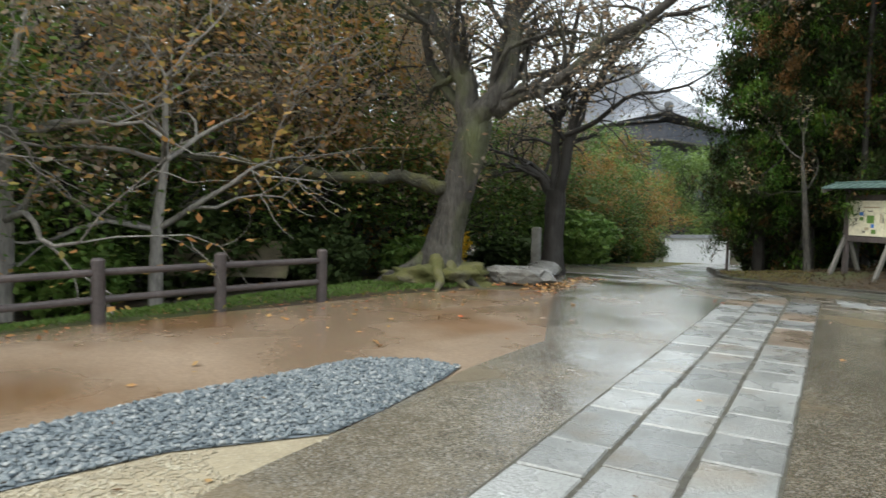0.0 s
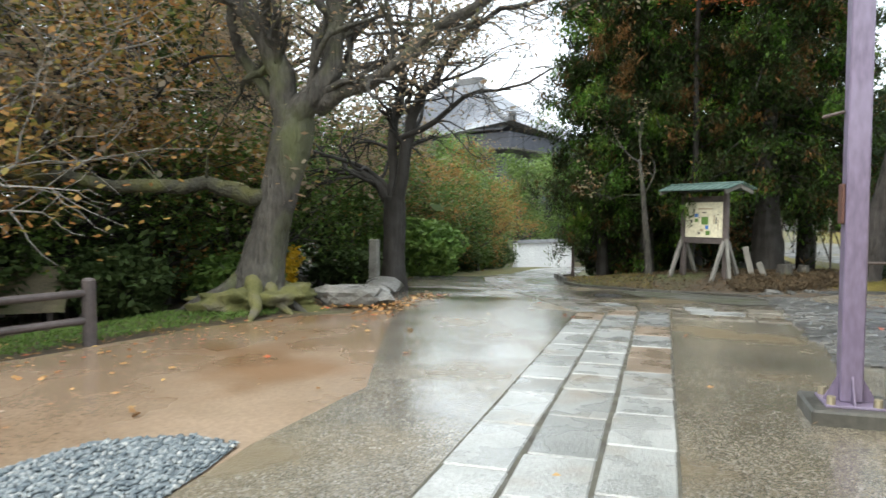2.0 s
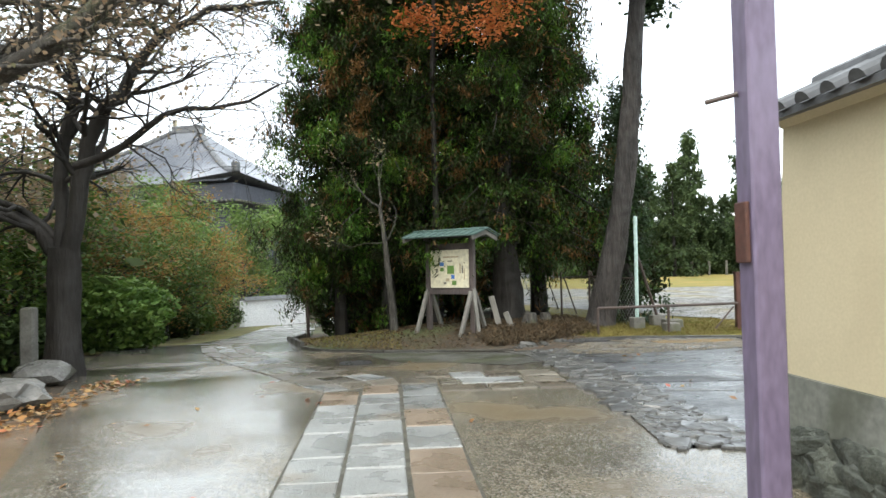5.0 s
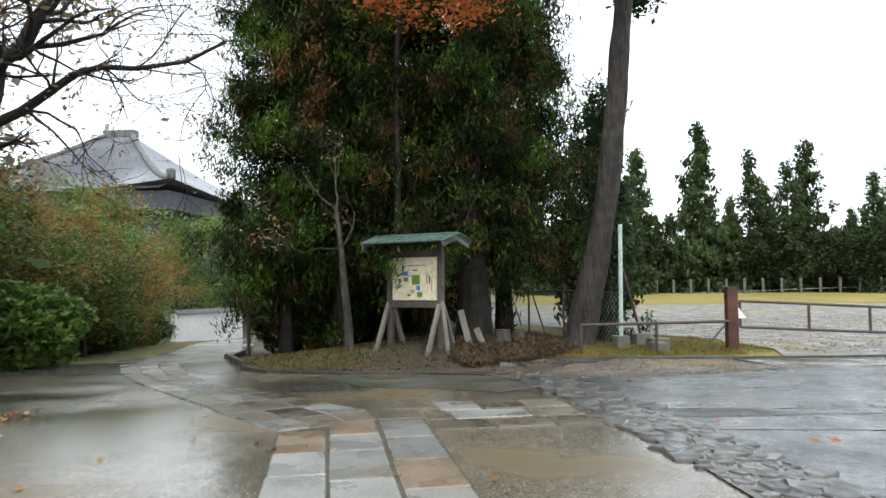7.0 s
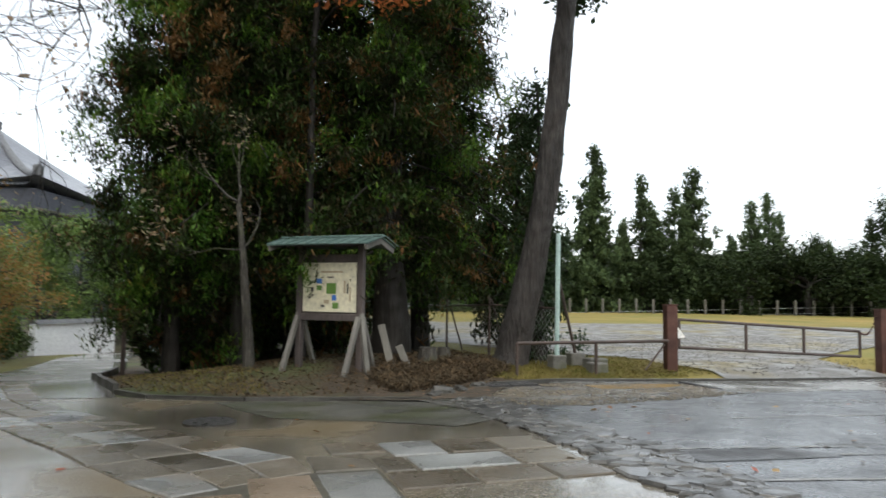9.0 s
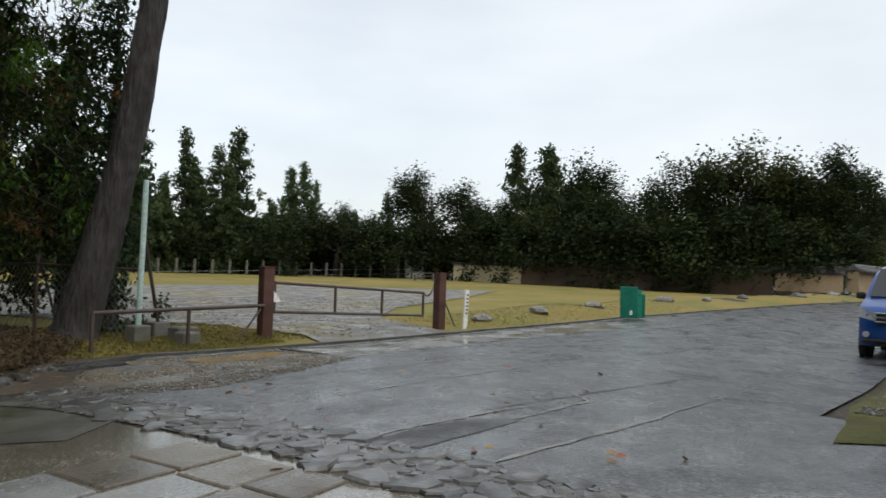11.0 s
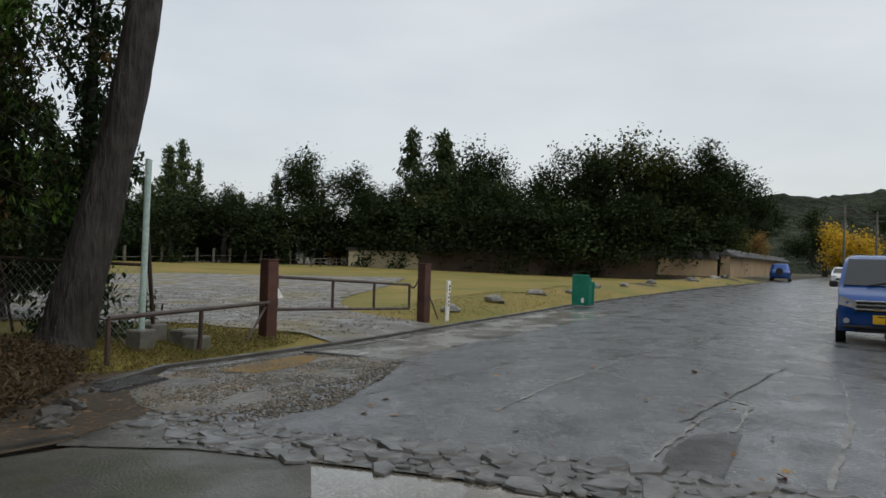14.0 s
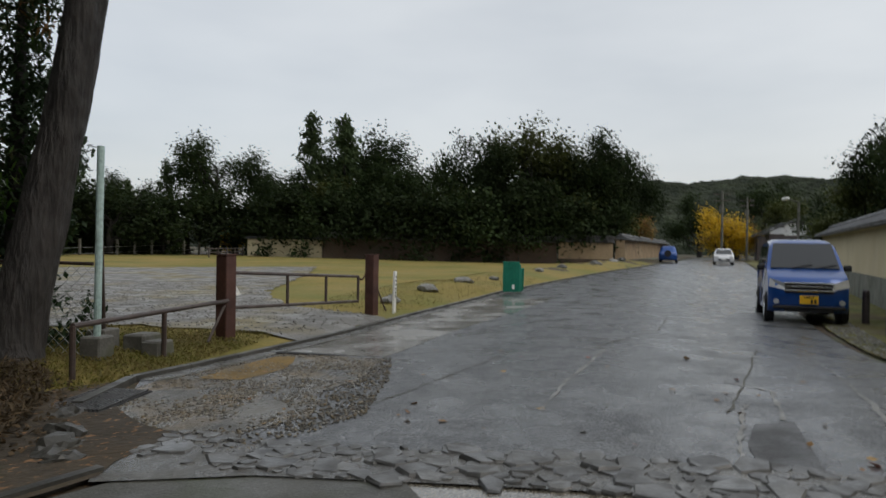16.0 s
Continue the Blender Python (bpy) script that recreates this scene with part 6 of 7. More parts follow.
sp = thing("stone_post", pose(-5.55, 15.0, 0), "short pale stone post on a flat stone", "stone post")
part("pillar", boxed(-0.11, 0.11, -0.09, 0.09, 0.0, 1.15, 0.03), M_CONCPOST, sp)
bm = lump((0.45, 0.36, 0.2), 15, 0.5, 2, 0.35)
for v in bm.verts:
    v.co += Vector((0.25, -0.1, 0.12))
part("base_stone", bm, M_ROUGH, sp)

# ---- kerbs ----
kerb = thing("kerb", Matrix(), "low concrete kerb along the verge", "kerb", kind="structure")
for (xa, ya), (xb, yb) in zip(KERB[1:], KERB[2:]):
    n = max(1, round(math.hypot(xb - xa, yb - ya) / (1.2 if xa < 30 else 5)))
    for k in range(n):
        x0, y0, x1, y1 = xa + (xb - xa) * k / n, ya + (yb - ya) * k / n, xa + (xb - xa) * (k + 0.985) / n, ya + (yb - ya) * (k + 0.985) / n
        bm = bmesh.new()
        prism(bm, (x0, y0, zg(x0, y0 - 0.1)), (x1, y1, zg(x1, y1 - 0.1)), [(-0.07, -0.1), (0.07, -0.1), (0.06, 0.05), (-0.06, 0.05)])
        part("kerbstone", bm, M_KERB, kerb)
SIDE = [(2.75, 18.0), (1.7, 18.35), (0.0, 18.75), (-1.4, 19.45), (-1.95, 20.2), (-2.35, 21.5), (-2.85, 24.2), (-3.05, 30)]
kerb2 = thing("kerb", Matrix(), "narrow dark kerb round the grove", "kerb", kind="structure")
for (xa, ya), (xb, yb) in zip(SIDE, SIDE[1:]):
    n = max(1, round(math.hypot(xb - xa, yb - ya) / 0.9))
    for k in range(n):
        x0, y0, x1, y1 = xa + (xb - xa) * k / n, ya + (yb - ya) * k / n, xa + (xb - xa) * (k + 0.98) / n, ya + (yb - ya) * (k + 0.98) / n
        bm = bmesh.new()
        hh = 0.045 if ya < 20 else 0.14
        prism(bm, (x0, y0, zg(x0, y0)), (x1, y1, zg(x1, y1)), [(-0.05, -0.1), (0.05, -0.1), (0.045, hh), (-0.045, hh)])
        part("kerbstone", bm, M_KERB, kerb2)
mh = part("manhole_cover", rodded((0, 0, 0), (0, 0, 0.012), 0.3, seg=28), M_IRON)
mh.matrix_basis = pose(-0.5, 16.4, zg(-0.5, 16.4) + 0.012)
tagged(mh, "round cast-iron manhole cover", "manhole cover")
mh2 = part("manhole_cover", rodded((0, 0, 0), (0, 0, 0.012), 0.3, seg=28), M_IRON)
mh2.matrix_basis = pose(-2.25, 17.2, zg(-2.25, 17.2) + 0.008)
tagged(mh2, "round cast-iron manhole cover", "manhole cover")
gr = thing("drain_grate", pose(4.75, 19.65, zg(4.75, 19.65) + 0.012, 0, 0, 8), "dark iron drain grate beside the kerb", "drain")
for k in range(14):
    part("bar", boxed(-0.5, 0.5, -0.3 + k * 0.045, -0.28 + k * 0.045, 0, 0.025, 0.002), M_IRON, gr)
part("frame", boxed(-0.53, 0.53, -0.33, 0.35, -0.05, 0.004, 0.004), M_BLACK, gr)
slot = thing("drain_channel", pose(8.4, 18.4, zg(8.4, 18.4), 0, 0, 0), "narrow dark drainage slot across the road edge", "drain")
part("channel", boxed(-0.06, 0.06, -0.95, 0.95, -0.02, 0.012, 0.003), M_BLACK, slot)

# ---- gate ----
def steel_post(x, y, h, w, label):
    ob = thing("gate_post", pose(x, y, zg(x, y) - 0.1, 0, 0, -14), label, "gate post", "gate posts")
    part("post", boxed(-w, w, -w, w, 0, h + 0.1, 0.015), M_RUST, ob)
    part("cap", boxed(-w - 0.012, w + 0.012, -w - 0.012, w + 0.012, h + 0.1, h + 0.125, 0.006), M_RUST, ob)
    part("footing", lump((0.27, 0.24, 0.12), x, 0.5, 1, 0.4), M_CONCPOST, ob)
    return ob


g1 = steel_post(9.2, 20.72, 1.45, 0.125, "thick rust-brown steel gate post on a concrete footing")
g2 = steel_post(14.42, 19.78, 1.45, 0.125, "thick rust-brown steel gate post with a chain")
bm = bmesh.new()
front = [bm.verts.new(v) for v in ((0.13, -0.03, 0.82), (0.34, -0.03, 0.84), (0.13, -0.03, 1.12))]
rear = [bm.verts.new(v.co + Vector((0, 0.02, 0))) for v in front]
bm.faces.new(front)
bm.faces.new(rear[::-1])
for k in range(3):
    bm.faces.new((front[k], rear[k], rear[(k + 1) % 3], front[(k + 1) % 3]))
bmesh.ops.recalc_face_normals(bm, faces=bm.faces)
part("sign_plate", bm, M_WHITE, g1, "white triangular plate")
gate = thing("barrier_gate", Matrix(), "long low tubular steel gate standing closed", "gate")
ga, gb = Vector((9.4, 20.68, zg(9.4, 20.7))), Vector((13.9, 19.95, zg(13.9, 19.95)))
part("top_rail", rodded(ga + Vector((0, 0, 1.14)), gb + Vector((0, 0, 0.93)), 0.033), M_DARKSTEEL, gate)
part("bottom_rail", rodded(ga + Vector((0, 0, 0.52)), gb + Vector((0, 0, 0.34)), 0.033), M_DARKSTEEL, gate)
for k in (0.0, 0.36, 0.68, 1.0):
    q = ga.lerp(gb, k)
    part("upright", rodded(q + Vector((0, 0, 0.52 - 0.18 * k)), q + Vector((0, 0, 1.14 - 0.21 * k)), 0.033), M_DARKSTEEL, gate)
chain = thing("chain", Matrix(), "rusty chain hanging between gate and post", "chain")
for k in range(14):
    f = k / 13
    q = Vector((13.92, 19.94, 0.75)).lerp(Vector((14.32, 19.82, 1.22)), f) - Vector((0, 0, 0.22 * math.sin(math.pi * f)))
    bm = bmesh.new()
    bmesh.ops.create_icosphere(bm, subdivisions=1, radius=0.026, matrix=Matrix.Translation(q))
    part("link", bm, M_RUST, chain)
part("stay", rodded((14.56, 19.74, 0.62), (14.85, 19.55, -0.1), 0.02), M_DARKSTEEL, g2).parent = None
bpy.data.objects["stay"].name = "stay_rod"
tagged(bpy.data.objects["stay_rod"], "thin dark steel stay rod leaning on a gate post", "stay rod")
rail = thing("pipe_rail", Matrix(), "low dark steel pipe rail between tree and gate post", "rail")
ra, rb = Vector((5.35, 20.5, zg(5.35, 20.5))), Vector((9.05, 20.6, zg(9, 20.6)))
part("top_rail", rodded(ra + Vector((0, 0, 0.66)), rb + Vector((0, 0, 0.68)), 0.036), M_DARKSTEEL, rail)
for k in (0.0, 0.5):
    q = ra.lerp(rb, k)
    part("upright", rodded(q - Vector((0, 0, 0.1)), q + Vector((0, 0, 0.66)), 0.036), M_DARKSTEEL, rail)
part("brace", rodded(rb + Vector((-0.6, 0, 0.05)), rb + Vector((-0.1, 0, 0.6)), 0.022), M_DARKSTEEL, rail)

mp = thing("fence_post", pose(6.62, 21.2, zg(6.62, 21.2)), "pale mint-painted steel corner post in a concrete block", "post")
part("pole", rodded((0, 0, 0.1), (0.03, 0, 2.95), 0.05, seg=12), M_MINT, mp)
part("block", boxed(-0.16, 0.16, -0.16, 0.16, -0.15, 0.3, 0.02), M_CONCPOST, mp)
part("stay", rodded((0.03, 0, 2.0), (0.75, 0.5, 0.25), 0.035), M_DARKSTEEL, mp, "dark raking stay")
part("stay_block", boxed(0.56, 0.92, 0.34, 0.66, -0.15, 0.3, 0.02), M_CONCPOST, mp)
for n, (x, y, s) in enumerate([(7.55, 21.15, 0.24), (7.35, 20.75, 0.2)]):
    bm = boxed(-s, s, -s * 0.75, s * 0.75, -s, s * 0.8, 0.03)
    for v in bm.verts:
        v.co *= 1 + 0.12 * noise.noise(v.co * 4 + Vector((n * 7.0, 0, 0)))
    ob = part("concrete_block", bm, M_CONCPOST)
    ob.matrix_basis = pose(x, y, zg(x, y) + 0.06)
    tagged(ob, "rough broken concrete block in the grass", "block")

mesh_f = thing("mesh_fence", Matrix(), "dark pipe fence with chain-link netting behind the pine", "fence")
MF = [(6.65, 21.3), (6.2, 24.0), (6.1, 27), (6.2, 30), (6.4, 33.5), (6.6, 37), (6.7, 41)]
for k, (x, y) in enumerate(MF[1:]):
    z = zg(x, y)
    part("post", rodded((x, y, z - 0.1), (x, y, z + 1.5), 0.035), M_DARKSTEEL, mesh_f)
    part("stay", rodded((x + 0.05, y, z + 1.45), (x + 0.6, y + 0.3, z), 0.025), M_DARKSTEEL, mesh_f)
for (xa, ya), (xb, yb) in zip(MF, MF[1:]):
    part("rail", rodded((xa, ya, zg(xa, ya) + 1.3), (xb, yb, zg(xb, yb) + 1.3), 0.025), M_DARKSTEEL, mesh_f)
    bm = bmesh.new()
    L = math.hypot(xb - xa, yb - ya)
    n = int(L / 0.16)
    for k in range(n + 8):
        for s in (1, -1):
            u0, z0, u1, z1 = k * 0.16 - (1.28 if s > 0 else 0), 0.0, k * 0.16 + (0 if s > 0 else -1.28), 1.28
            if s > 0:
                if u0 < 0:
                    z0, u0 = -u0, 0.0
                if u1 > L:
                    z1, u1 = z1 - (u1 - L), L
            else:
                if u1 < 0:
                    z1, u1 = z1 + u1, 0.0
                if u0 > L:
                    z0, u0 = u0 - L, L
            if z1 - z0 > 0.05:
                pa = Vector((xa + (xb - xa) * u0 / L, ya + (yb - ya) * u0 / L, zg(xa, ya) + z0))
                pb = Vector((xa + (xb - xa) * u1 / L, ya + (yb - ya) * u1 / L, zg(xa, ya) + z1))
                rod(bm, pa, pb, 0.004, seg=3)
    part("netting", bm, M_GALV, mesh_f, "galvanised chain-link netting")

sgn = thing("marker_post", pose(15.15, 19.42, zg(15.15, 19.42) - 0.05, 0, 4, 0), "white-painted marker post with dark illegible writing", "marker post")
part("board", boxed(-0.09, 0.09, -0.03, 0.03, 0, 1.12, 0.01), M_WHITE, sgn)
for k in range(6):
    part("lettering", boxed(-0.05, 0.05, -0.035, -0.031, 0.45 + k * 0.1, 0.5 + k * 0.1, 0), M_MARK["ink"], sgn)

gbx = thing("barrier_boards", pose(22.95, 17.35, zg(22.95, 17.35) + 0.02, 0, 0, -80), "two green folding barrier boards standing on the verge", "barrier")
gbx.scale = (0.62, 0.8, 1.0)
for k, (o, a) in enumerate(((0.0, 9), (0.35, -7), (0.62, 12))):
    bm = boxed(-0.48, 0.48, -0.02, 0.02, 0.05, 1.15 - 0.12 * k, 0.01)
    b = part("board", bm, M_GREENBOARD, gbx)
    b.matrix_basis = pose(0.15 * k, o - 0.3, 0, a, 0, 4 * k)
for s in (-1, 1):
    part("handle", rodded((s * 0.4, -0.3, 1.1), (s * 0.4, -0.38, 1.32), 0.02), M_BLACK, gbx)
part("label_plate", boxed(0.05, 0.2, -0.37, -0.36, 0.15, 0.4, 0.002), M_WHITE, gbx, "small white label")
random.seed(4)
for n, (x, y, s) in enumerate([(17.5, 20.2, 0.34), (21.2, 20.0, 0.36), (25.2, 19.5, 0.3), (30.5, 18.2, 0.36), (34.5, 17.2, 0.3), (38.5, 16.2, 0.3), (46, 14.3, 0.4), (54, 12.8, 0.45), (56, 12.2, 0.4), (27.5, 18.6, 0.2)]):
    ob = part("field_stone", lump((s * 1.3, s * 0.8, s * 0.5), 40 + n, 0.5, 2, 0.5), M_ROUGH)
    ob.matrix_basis = pose(x, y, zg(x, y) + 0.05, 0, 0, n * 47)
    tagged(ob, "grey stone half sunk in the grass bank", "stone", "stones on the grass bank")

ff = thing("post_and_wire_fence", Matrix(), "row of pale concrete posts along the far edge of the field", "fence")
me = None
for k in range(44):
    f = k / 43
    x, y = 0 + 57.5 * f, 84.5 - 33 * f
    if me is None:
        bm = boxed(-0.09, 0.09, -0.09, 0.09, -0.2, 1.35, 0.015)
        me = bpy.data.meshes.new("post")
        bm.to_mesh(me)
        bm.free()
    mesh_part("post", me, M_CONCPOST, ff, pose(x, y, zg(x, y)))
for h in (0.5, 1.0):
    part("wire", rodded((0, 84.5, zg(0, 84.5) + h), (57.5, 51.5, zg(57.5, 51.5) + h), 0.015, seg=4), M_GALV, ff)
ffr = thing("field_rail", Matrix(), "brown timber rail before the pale wall end", "fence")
for k in range(5):
    x, y = 51 + k * 1.8, 46.5 + k * 0.2
    part("post", rodded((x, y, zg(x, y) - 0.1), (x, y, zg(x, y) + 0.8), 0.06), M_DARKWOOD, ffr)
for h in (0.4, 0.72):
    part("rail", rodded((51, 46.5, zg(51, 46.5) + h), (58.2, 47.3, zg(58.2, 47.3) + h), 0.045), M_DARKWOOD, ffr)

# ---- vehicles ----


def profile_solid(pts, half, tuck, sill):
    """A car body swept across from a side profile, rounded at its corners; points above the sill lean inwards."""
    bm = bmesh.new()
    top = max(z for _, z in pts)
    fine = []
    for (xa, za), (xb, zb) in zip(pts, pts[1:] + pts[:1]):
        for k in range(3):
            fine.append((xa + (xb - xa) * k / 3, za + (zb - za) * k / 3))
    rows = []
    for s in (-1, -0.985, -0.93, -0.82, -0.5, 0, 0.5, 0.82, 0.93, 0.985, 1):
        row = []
        pull = 0.16 * max(0.0, (abs(s) - 0.5) / 0.5) ** 2.6
        for x, z in fine:
            w = half - tuck * max(0.0, (z - sill) / (top - sill)) ** 1.3
            end = min(1.0, max(0.0, (abs(x) - 0.8) / 0.8)) ** 2
            low = 0.09 * max(0.0, (abs(s) - 0.7) / 0.3) ** 2.2 * max(0.0, (z - sill) / (top - sill)) ** 2
            row.append(bm.verts.new((x - math.copysign(pull * end, x), s * w, z - low)))
        rows.append(row)
    n = len(fine)
    for a, b in zip(rows, rows[1:]):
        for k in range(n):
            bm.faces.new((a[k], a[(k + 1) % n], b[(k + 1) % n], b[k])).smooth = True
    bm.faces.new(rows[0][::-1])
    bm.faces.new(rows[-1])
    bmesh.ops.recalc_face_normals(bm, faces=bm.faces)
    return bm


def panel(pts, thick=0.012):
    """A thin plate on four or more corners."""
    bm = bmesh.new()
    f = bm.faces.new([bm.verts.new(p) for p in pts])
    bm.normal_update()
    n = f.normal.copy()
    out = bmesh.ops.extrude_face_region(bm, geom=[f])
    for v in out["geom"]:
        if isinstance(v, bmesh.types.BMVert):
            v.co += n * thick
    bmesh.ops.recalc_face_normals(bm, faces=bm.faces)
    return bm


def wheel(car, x, y, r):
    w = part("wheel", rodded((x, y - 0.09, r), (x, y + 0.09, r), r, seg=24), M_BLACK, car)
    s = math.copysign(0.095, y)
    part("rim", rodded((x, y - s * 0.2, r), (x, y + s, r), r * 0.64, r * 0.6, 14), M_CHROME, w)


def kei_van(m):
    car = thing("minivan", m, "parked blue metallic minivan with yellow number plate", "car")
    prof = [(-1.66, 0.3), (-1.2, 0.24), (1.2, 0.24), (1.6, 0.26), (1.70, 0.38), (1.71, 0.62), (1.68, 0.84), (1.56, 0.96), (1.3, 1.05), (1.05, 1.12), (0.72, 1.42), (0.42, 1.68), (0.2, 1.76), (-0.6, 1.80), (-1.35, 1.76), (-1.58, 1.66), (-1.68, 1.1), (-1.7, 0.6)]
    part("body", profile_solid(prof, 0.74, 0.12, 1.0), M_BLUECAR, car, smooth_faces=False)
    part("windscreen", panel([(1.03, -0.66, 1.15), (1.03, 0.66, 1.15), (0.46, 0.57, 1.68), (0.46, -0.57, 1.68)]), M_GLASS, car, "raked dark windscreen")
    for s in (-1, 1):
        for x0, x1 in ((0.72, 0.08), (0.0, -0.75), (-0.82, -1.5)):
            part("side_window", panel([(x0, s * 0.735, 1.12), (x1, s * 0.735, 1.12), (x1 + 0.02, s * 0.655, 1.62), (x0 - (0.34 if x0 > 0.5 else 0.02), s * 0.655, 1.62)]), M_GLASS, car)
        part("headlight", panel([(1.56, s * 0.715, 0.95), (1.70, s * 0.42, 0.85), (1.722, s * 0.40, 0.71), (1.60, s * 0.735, 0.78)], 0.03), M_HEADLIGHT, car, "clear headlight unit")
        part("fog_lamp", rodded((1.68, s * 0.6, 0.48), (1.72, s * 0.6, 0.48), 0.055, seg=12), M_LAMPGLASS, car)
        mir = part("mirror", boxed(0.8, 0.9, s * 0.83 - 0.08, s * 0.83 + 0.08, 1.1, 1.23, 0.03), M_BLACK, car)
        part("door_seam", boxed(-0.03, -0.015, s * 0.742 - 0.004, s * 0.742 + 0.004, 0.35, 1.1, 0), M_BLACK, car)
        part("arch", rodded((1.08, s * 0.66, 0.3), (1.08, s * 0.752, 0.3), 0.34, seg=20), M_BLACK, car)
        part("arch", rodded((-1.1, s * 0.66, 0.3), (-1.1, s * 0.752, 0.3), 0.34, seg=20), M_BLACK, car)
        part("door_handle", boxed(-0.4, -0.22, s * 0.75 - 0.012, s * 0.75 + 0.012, 0.98, 1.01, 0.005), M_CHROME, car)
        wheel(car, 1.08, s * 0.69, 0.28)
        wheel(car, -1.1, s * 0.69, 0.28)
    for z in (0.86, 0.79, 0.71):
        part("grille_bar", boxed(1.69, 1.745, -0.46, 0.46, z - 0.016, z + 0.016, 0.006), M_CHROME, car, "chrome grille bar")
    part("grille", boxed(1.68, 1.728, -0.44, 0.44, 0.66, 0.88, 0.005), M_BLACK, car)
    part("bumper", boxed(1.62, 1.735, -0.66, 0.66, 0.33, 0.40, 0.02), M_BLACK, car)
    part("air_intake", boxed(1.68, 1.708, -0.45, 0.45, 0.27, 0.33, 0.01), M_BLACK, car)
    plate = part("number_plate", boxed(1.72, 1.745, -0.17, 0.17, 0.44, 0.61, 0.004), M_PLATE, car, "yellow number plate")
    for k in range(2):
        part("digit", boxed(1.745, 1.748, 0.03 + k * 0.065, 0.07 + k * 0.065, 0.455, 0.535, 0), M_BLACK, plate)
    part("small_print", boxed(1.745, 1.748, -0.09, 0.09, 0.565, 0.59, 0), M_BLACK, plate)
    for y in (-0.25, 0.2):
        part("wiper", rodded((1.06, y, 1.155), (0.98, y + 0.4, 1.24), 0.01, seg=5), M_BLACK, car)
    return car


kei_van(pose(17.9, 9.18, zg(17.9, 9.18) - 0.02, 0, 0, 171.5) @ Matrix.Scale(1.16, 4))


def far_car(name, m, mat, label, tall):
    car = thing(name, m, label, "car")
    prof = [(-2.0, 0.3), (2.0, 0.28), (2.05, 0.6), (1.9, 0.85), (1.0, 0.98), (0.35, tall - 0.1), (-0.2, tall), (-1.2, tall - 0.03), (-1.75, 1.05), (-2.05, 0.95)]
    part("body", profile_solid(prof, 0.84, 0.2, 0.9), mat, car)
    part("windscreen", panel([(1.02, -0.7, 1.01), (1.02, 0.7, 1.01), (0.42, 0.58, tall - 0.12), (0.42, -0.58, tall - 0.12)], 0.02), M_GLASS, car)
    for s in (-1, 1):
        part("side_window", panel([(0.75, s * 0.825, 1.0), (-1.5, s * 0.825, 1.0), (-1.15, s * 0.69, tall - 0.12), (0.3, s * 0.69, tall - 0.12)], 0.015), M_GLASS, car)
        part("headlight", boxed(1.93, 2.04, s * 0.62 - 0.16, s * 0.62 + 0.16, 0.66, 0.78, 0.02), M_LAMPGLASS, car)
        wheel(car, 1.3, s * 0.76, 0.31)
        wheel(car, -1.3, s * 0.76, 0.31)
    part("grille", boxed(2.0, 2.06, -0.5, 0.5, 0.4, 0.56, 0.01), M_BLACK, car)
    part("number_plate", boxed(2.06, 2.07, -0.17, 0.17, 0.44, 0.58, 0.002), M_WHITE, car)
    return car


far_car("white_car", pose(66, 2.6, zg(66, 2.6) + 0.01, 0, 0, 172), M_WHITECAR, "white hatchback coming along the far road", 1.5)
jeep = far_car("blue_car", pose(70.5, 7.0, zg(70, 7) + 0.01, 0, 0, -8), M_BLUECAR, "small dark blue car parked by the ochre wall", 1.7)
part("spare_wheel", rodded((-2.1, 0, 0.95), (-2.25, 0, 0.95), 0.32, seg=20), M_BLACK, jeep)

# ---- poles and lamps along the road ----


def street_lamp(x, y, h, arm, label):
    ob = thing("street_lamp", pose(x, y, zg(x, y)), label, "street lamp")
    part("pole", rodded((0, 0, -0.1), (0, 0, h), 0.08, 0.06, 10), M_CONCPOST, ob)
    part("arm", rodded((0, 0, h), (arm[0], arm[1], h + 0.12), 0.035), M_CONCPOST, ob)
    part("lantern", boxed(arm[0] - 0.32, arm[0] + 0.32, arm[1] - 0.14, arm[1] + 0.14, h + 0.02, h + 0.17, 0.05), M_WHITE, ob, "pale lamp head")


street_lamp(37.5, 3.9, 4.1, (-1.0, 0.9), "grey roadside lamp on a bent arm")
for x, y, h in ((79, 0.5, 8.0), (96, -5.6, 8.5)):
    ob = thing("utility_pole", pose(x, y, zg(x, y)), "concrete utility pole with crossarms and wires", "utility pole", "utility poles")
    part("pole", rodded((0, 0, -0.3), (0, 0, h), 0.16, 0.11, 10), M_CONCPOST, ob)
    for z in (h - 0.4, h - 1.1):
        part("crossarm", boxed(-0.06, 0.06, -0.9, 0.9, z - 0.05, z + 0.05, 0.01), M_DARKSTEEL, ob)
    part("transformer", rodded((0.3, 0, h - 2.4), (0.3, 0, h - 1.6), 0.25, seg=12), M_CONCPOST, ob)
wires = thing("power_lines", Matrix(), "thin dark overhead wires between utility poles", "cable")
for y, z in ((-0.8, 0), (0.8, 0), (0, -0.7)):
    bm = bmesh.new()
    a, b = Vector((79, 0.5 + y, 7.8 + z)), Vector((96, -5.6 + y, 8.3 + z))
    pts = [a.lerp(b, k / 8) - Vector((0, 0, 0.5 * math.sin(math.pi * k / 8))) for k in range(9)]
    for p, q in zip(pts, pts[1:]):
        rod(bm, p, q, 0.02, seg=4)
    part("wire", bm, M_BLACK, wires)
lamp = thing("lamp_post", pose(-2.55, 26.6, zg(-2.55, 26.6)), "slim dark lamp post beside the side road", "lamp post")
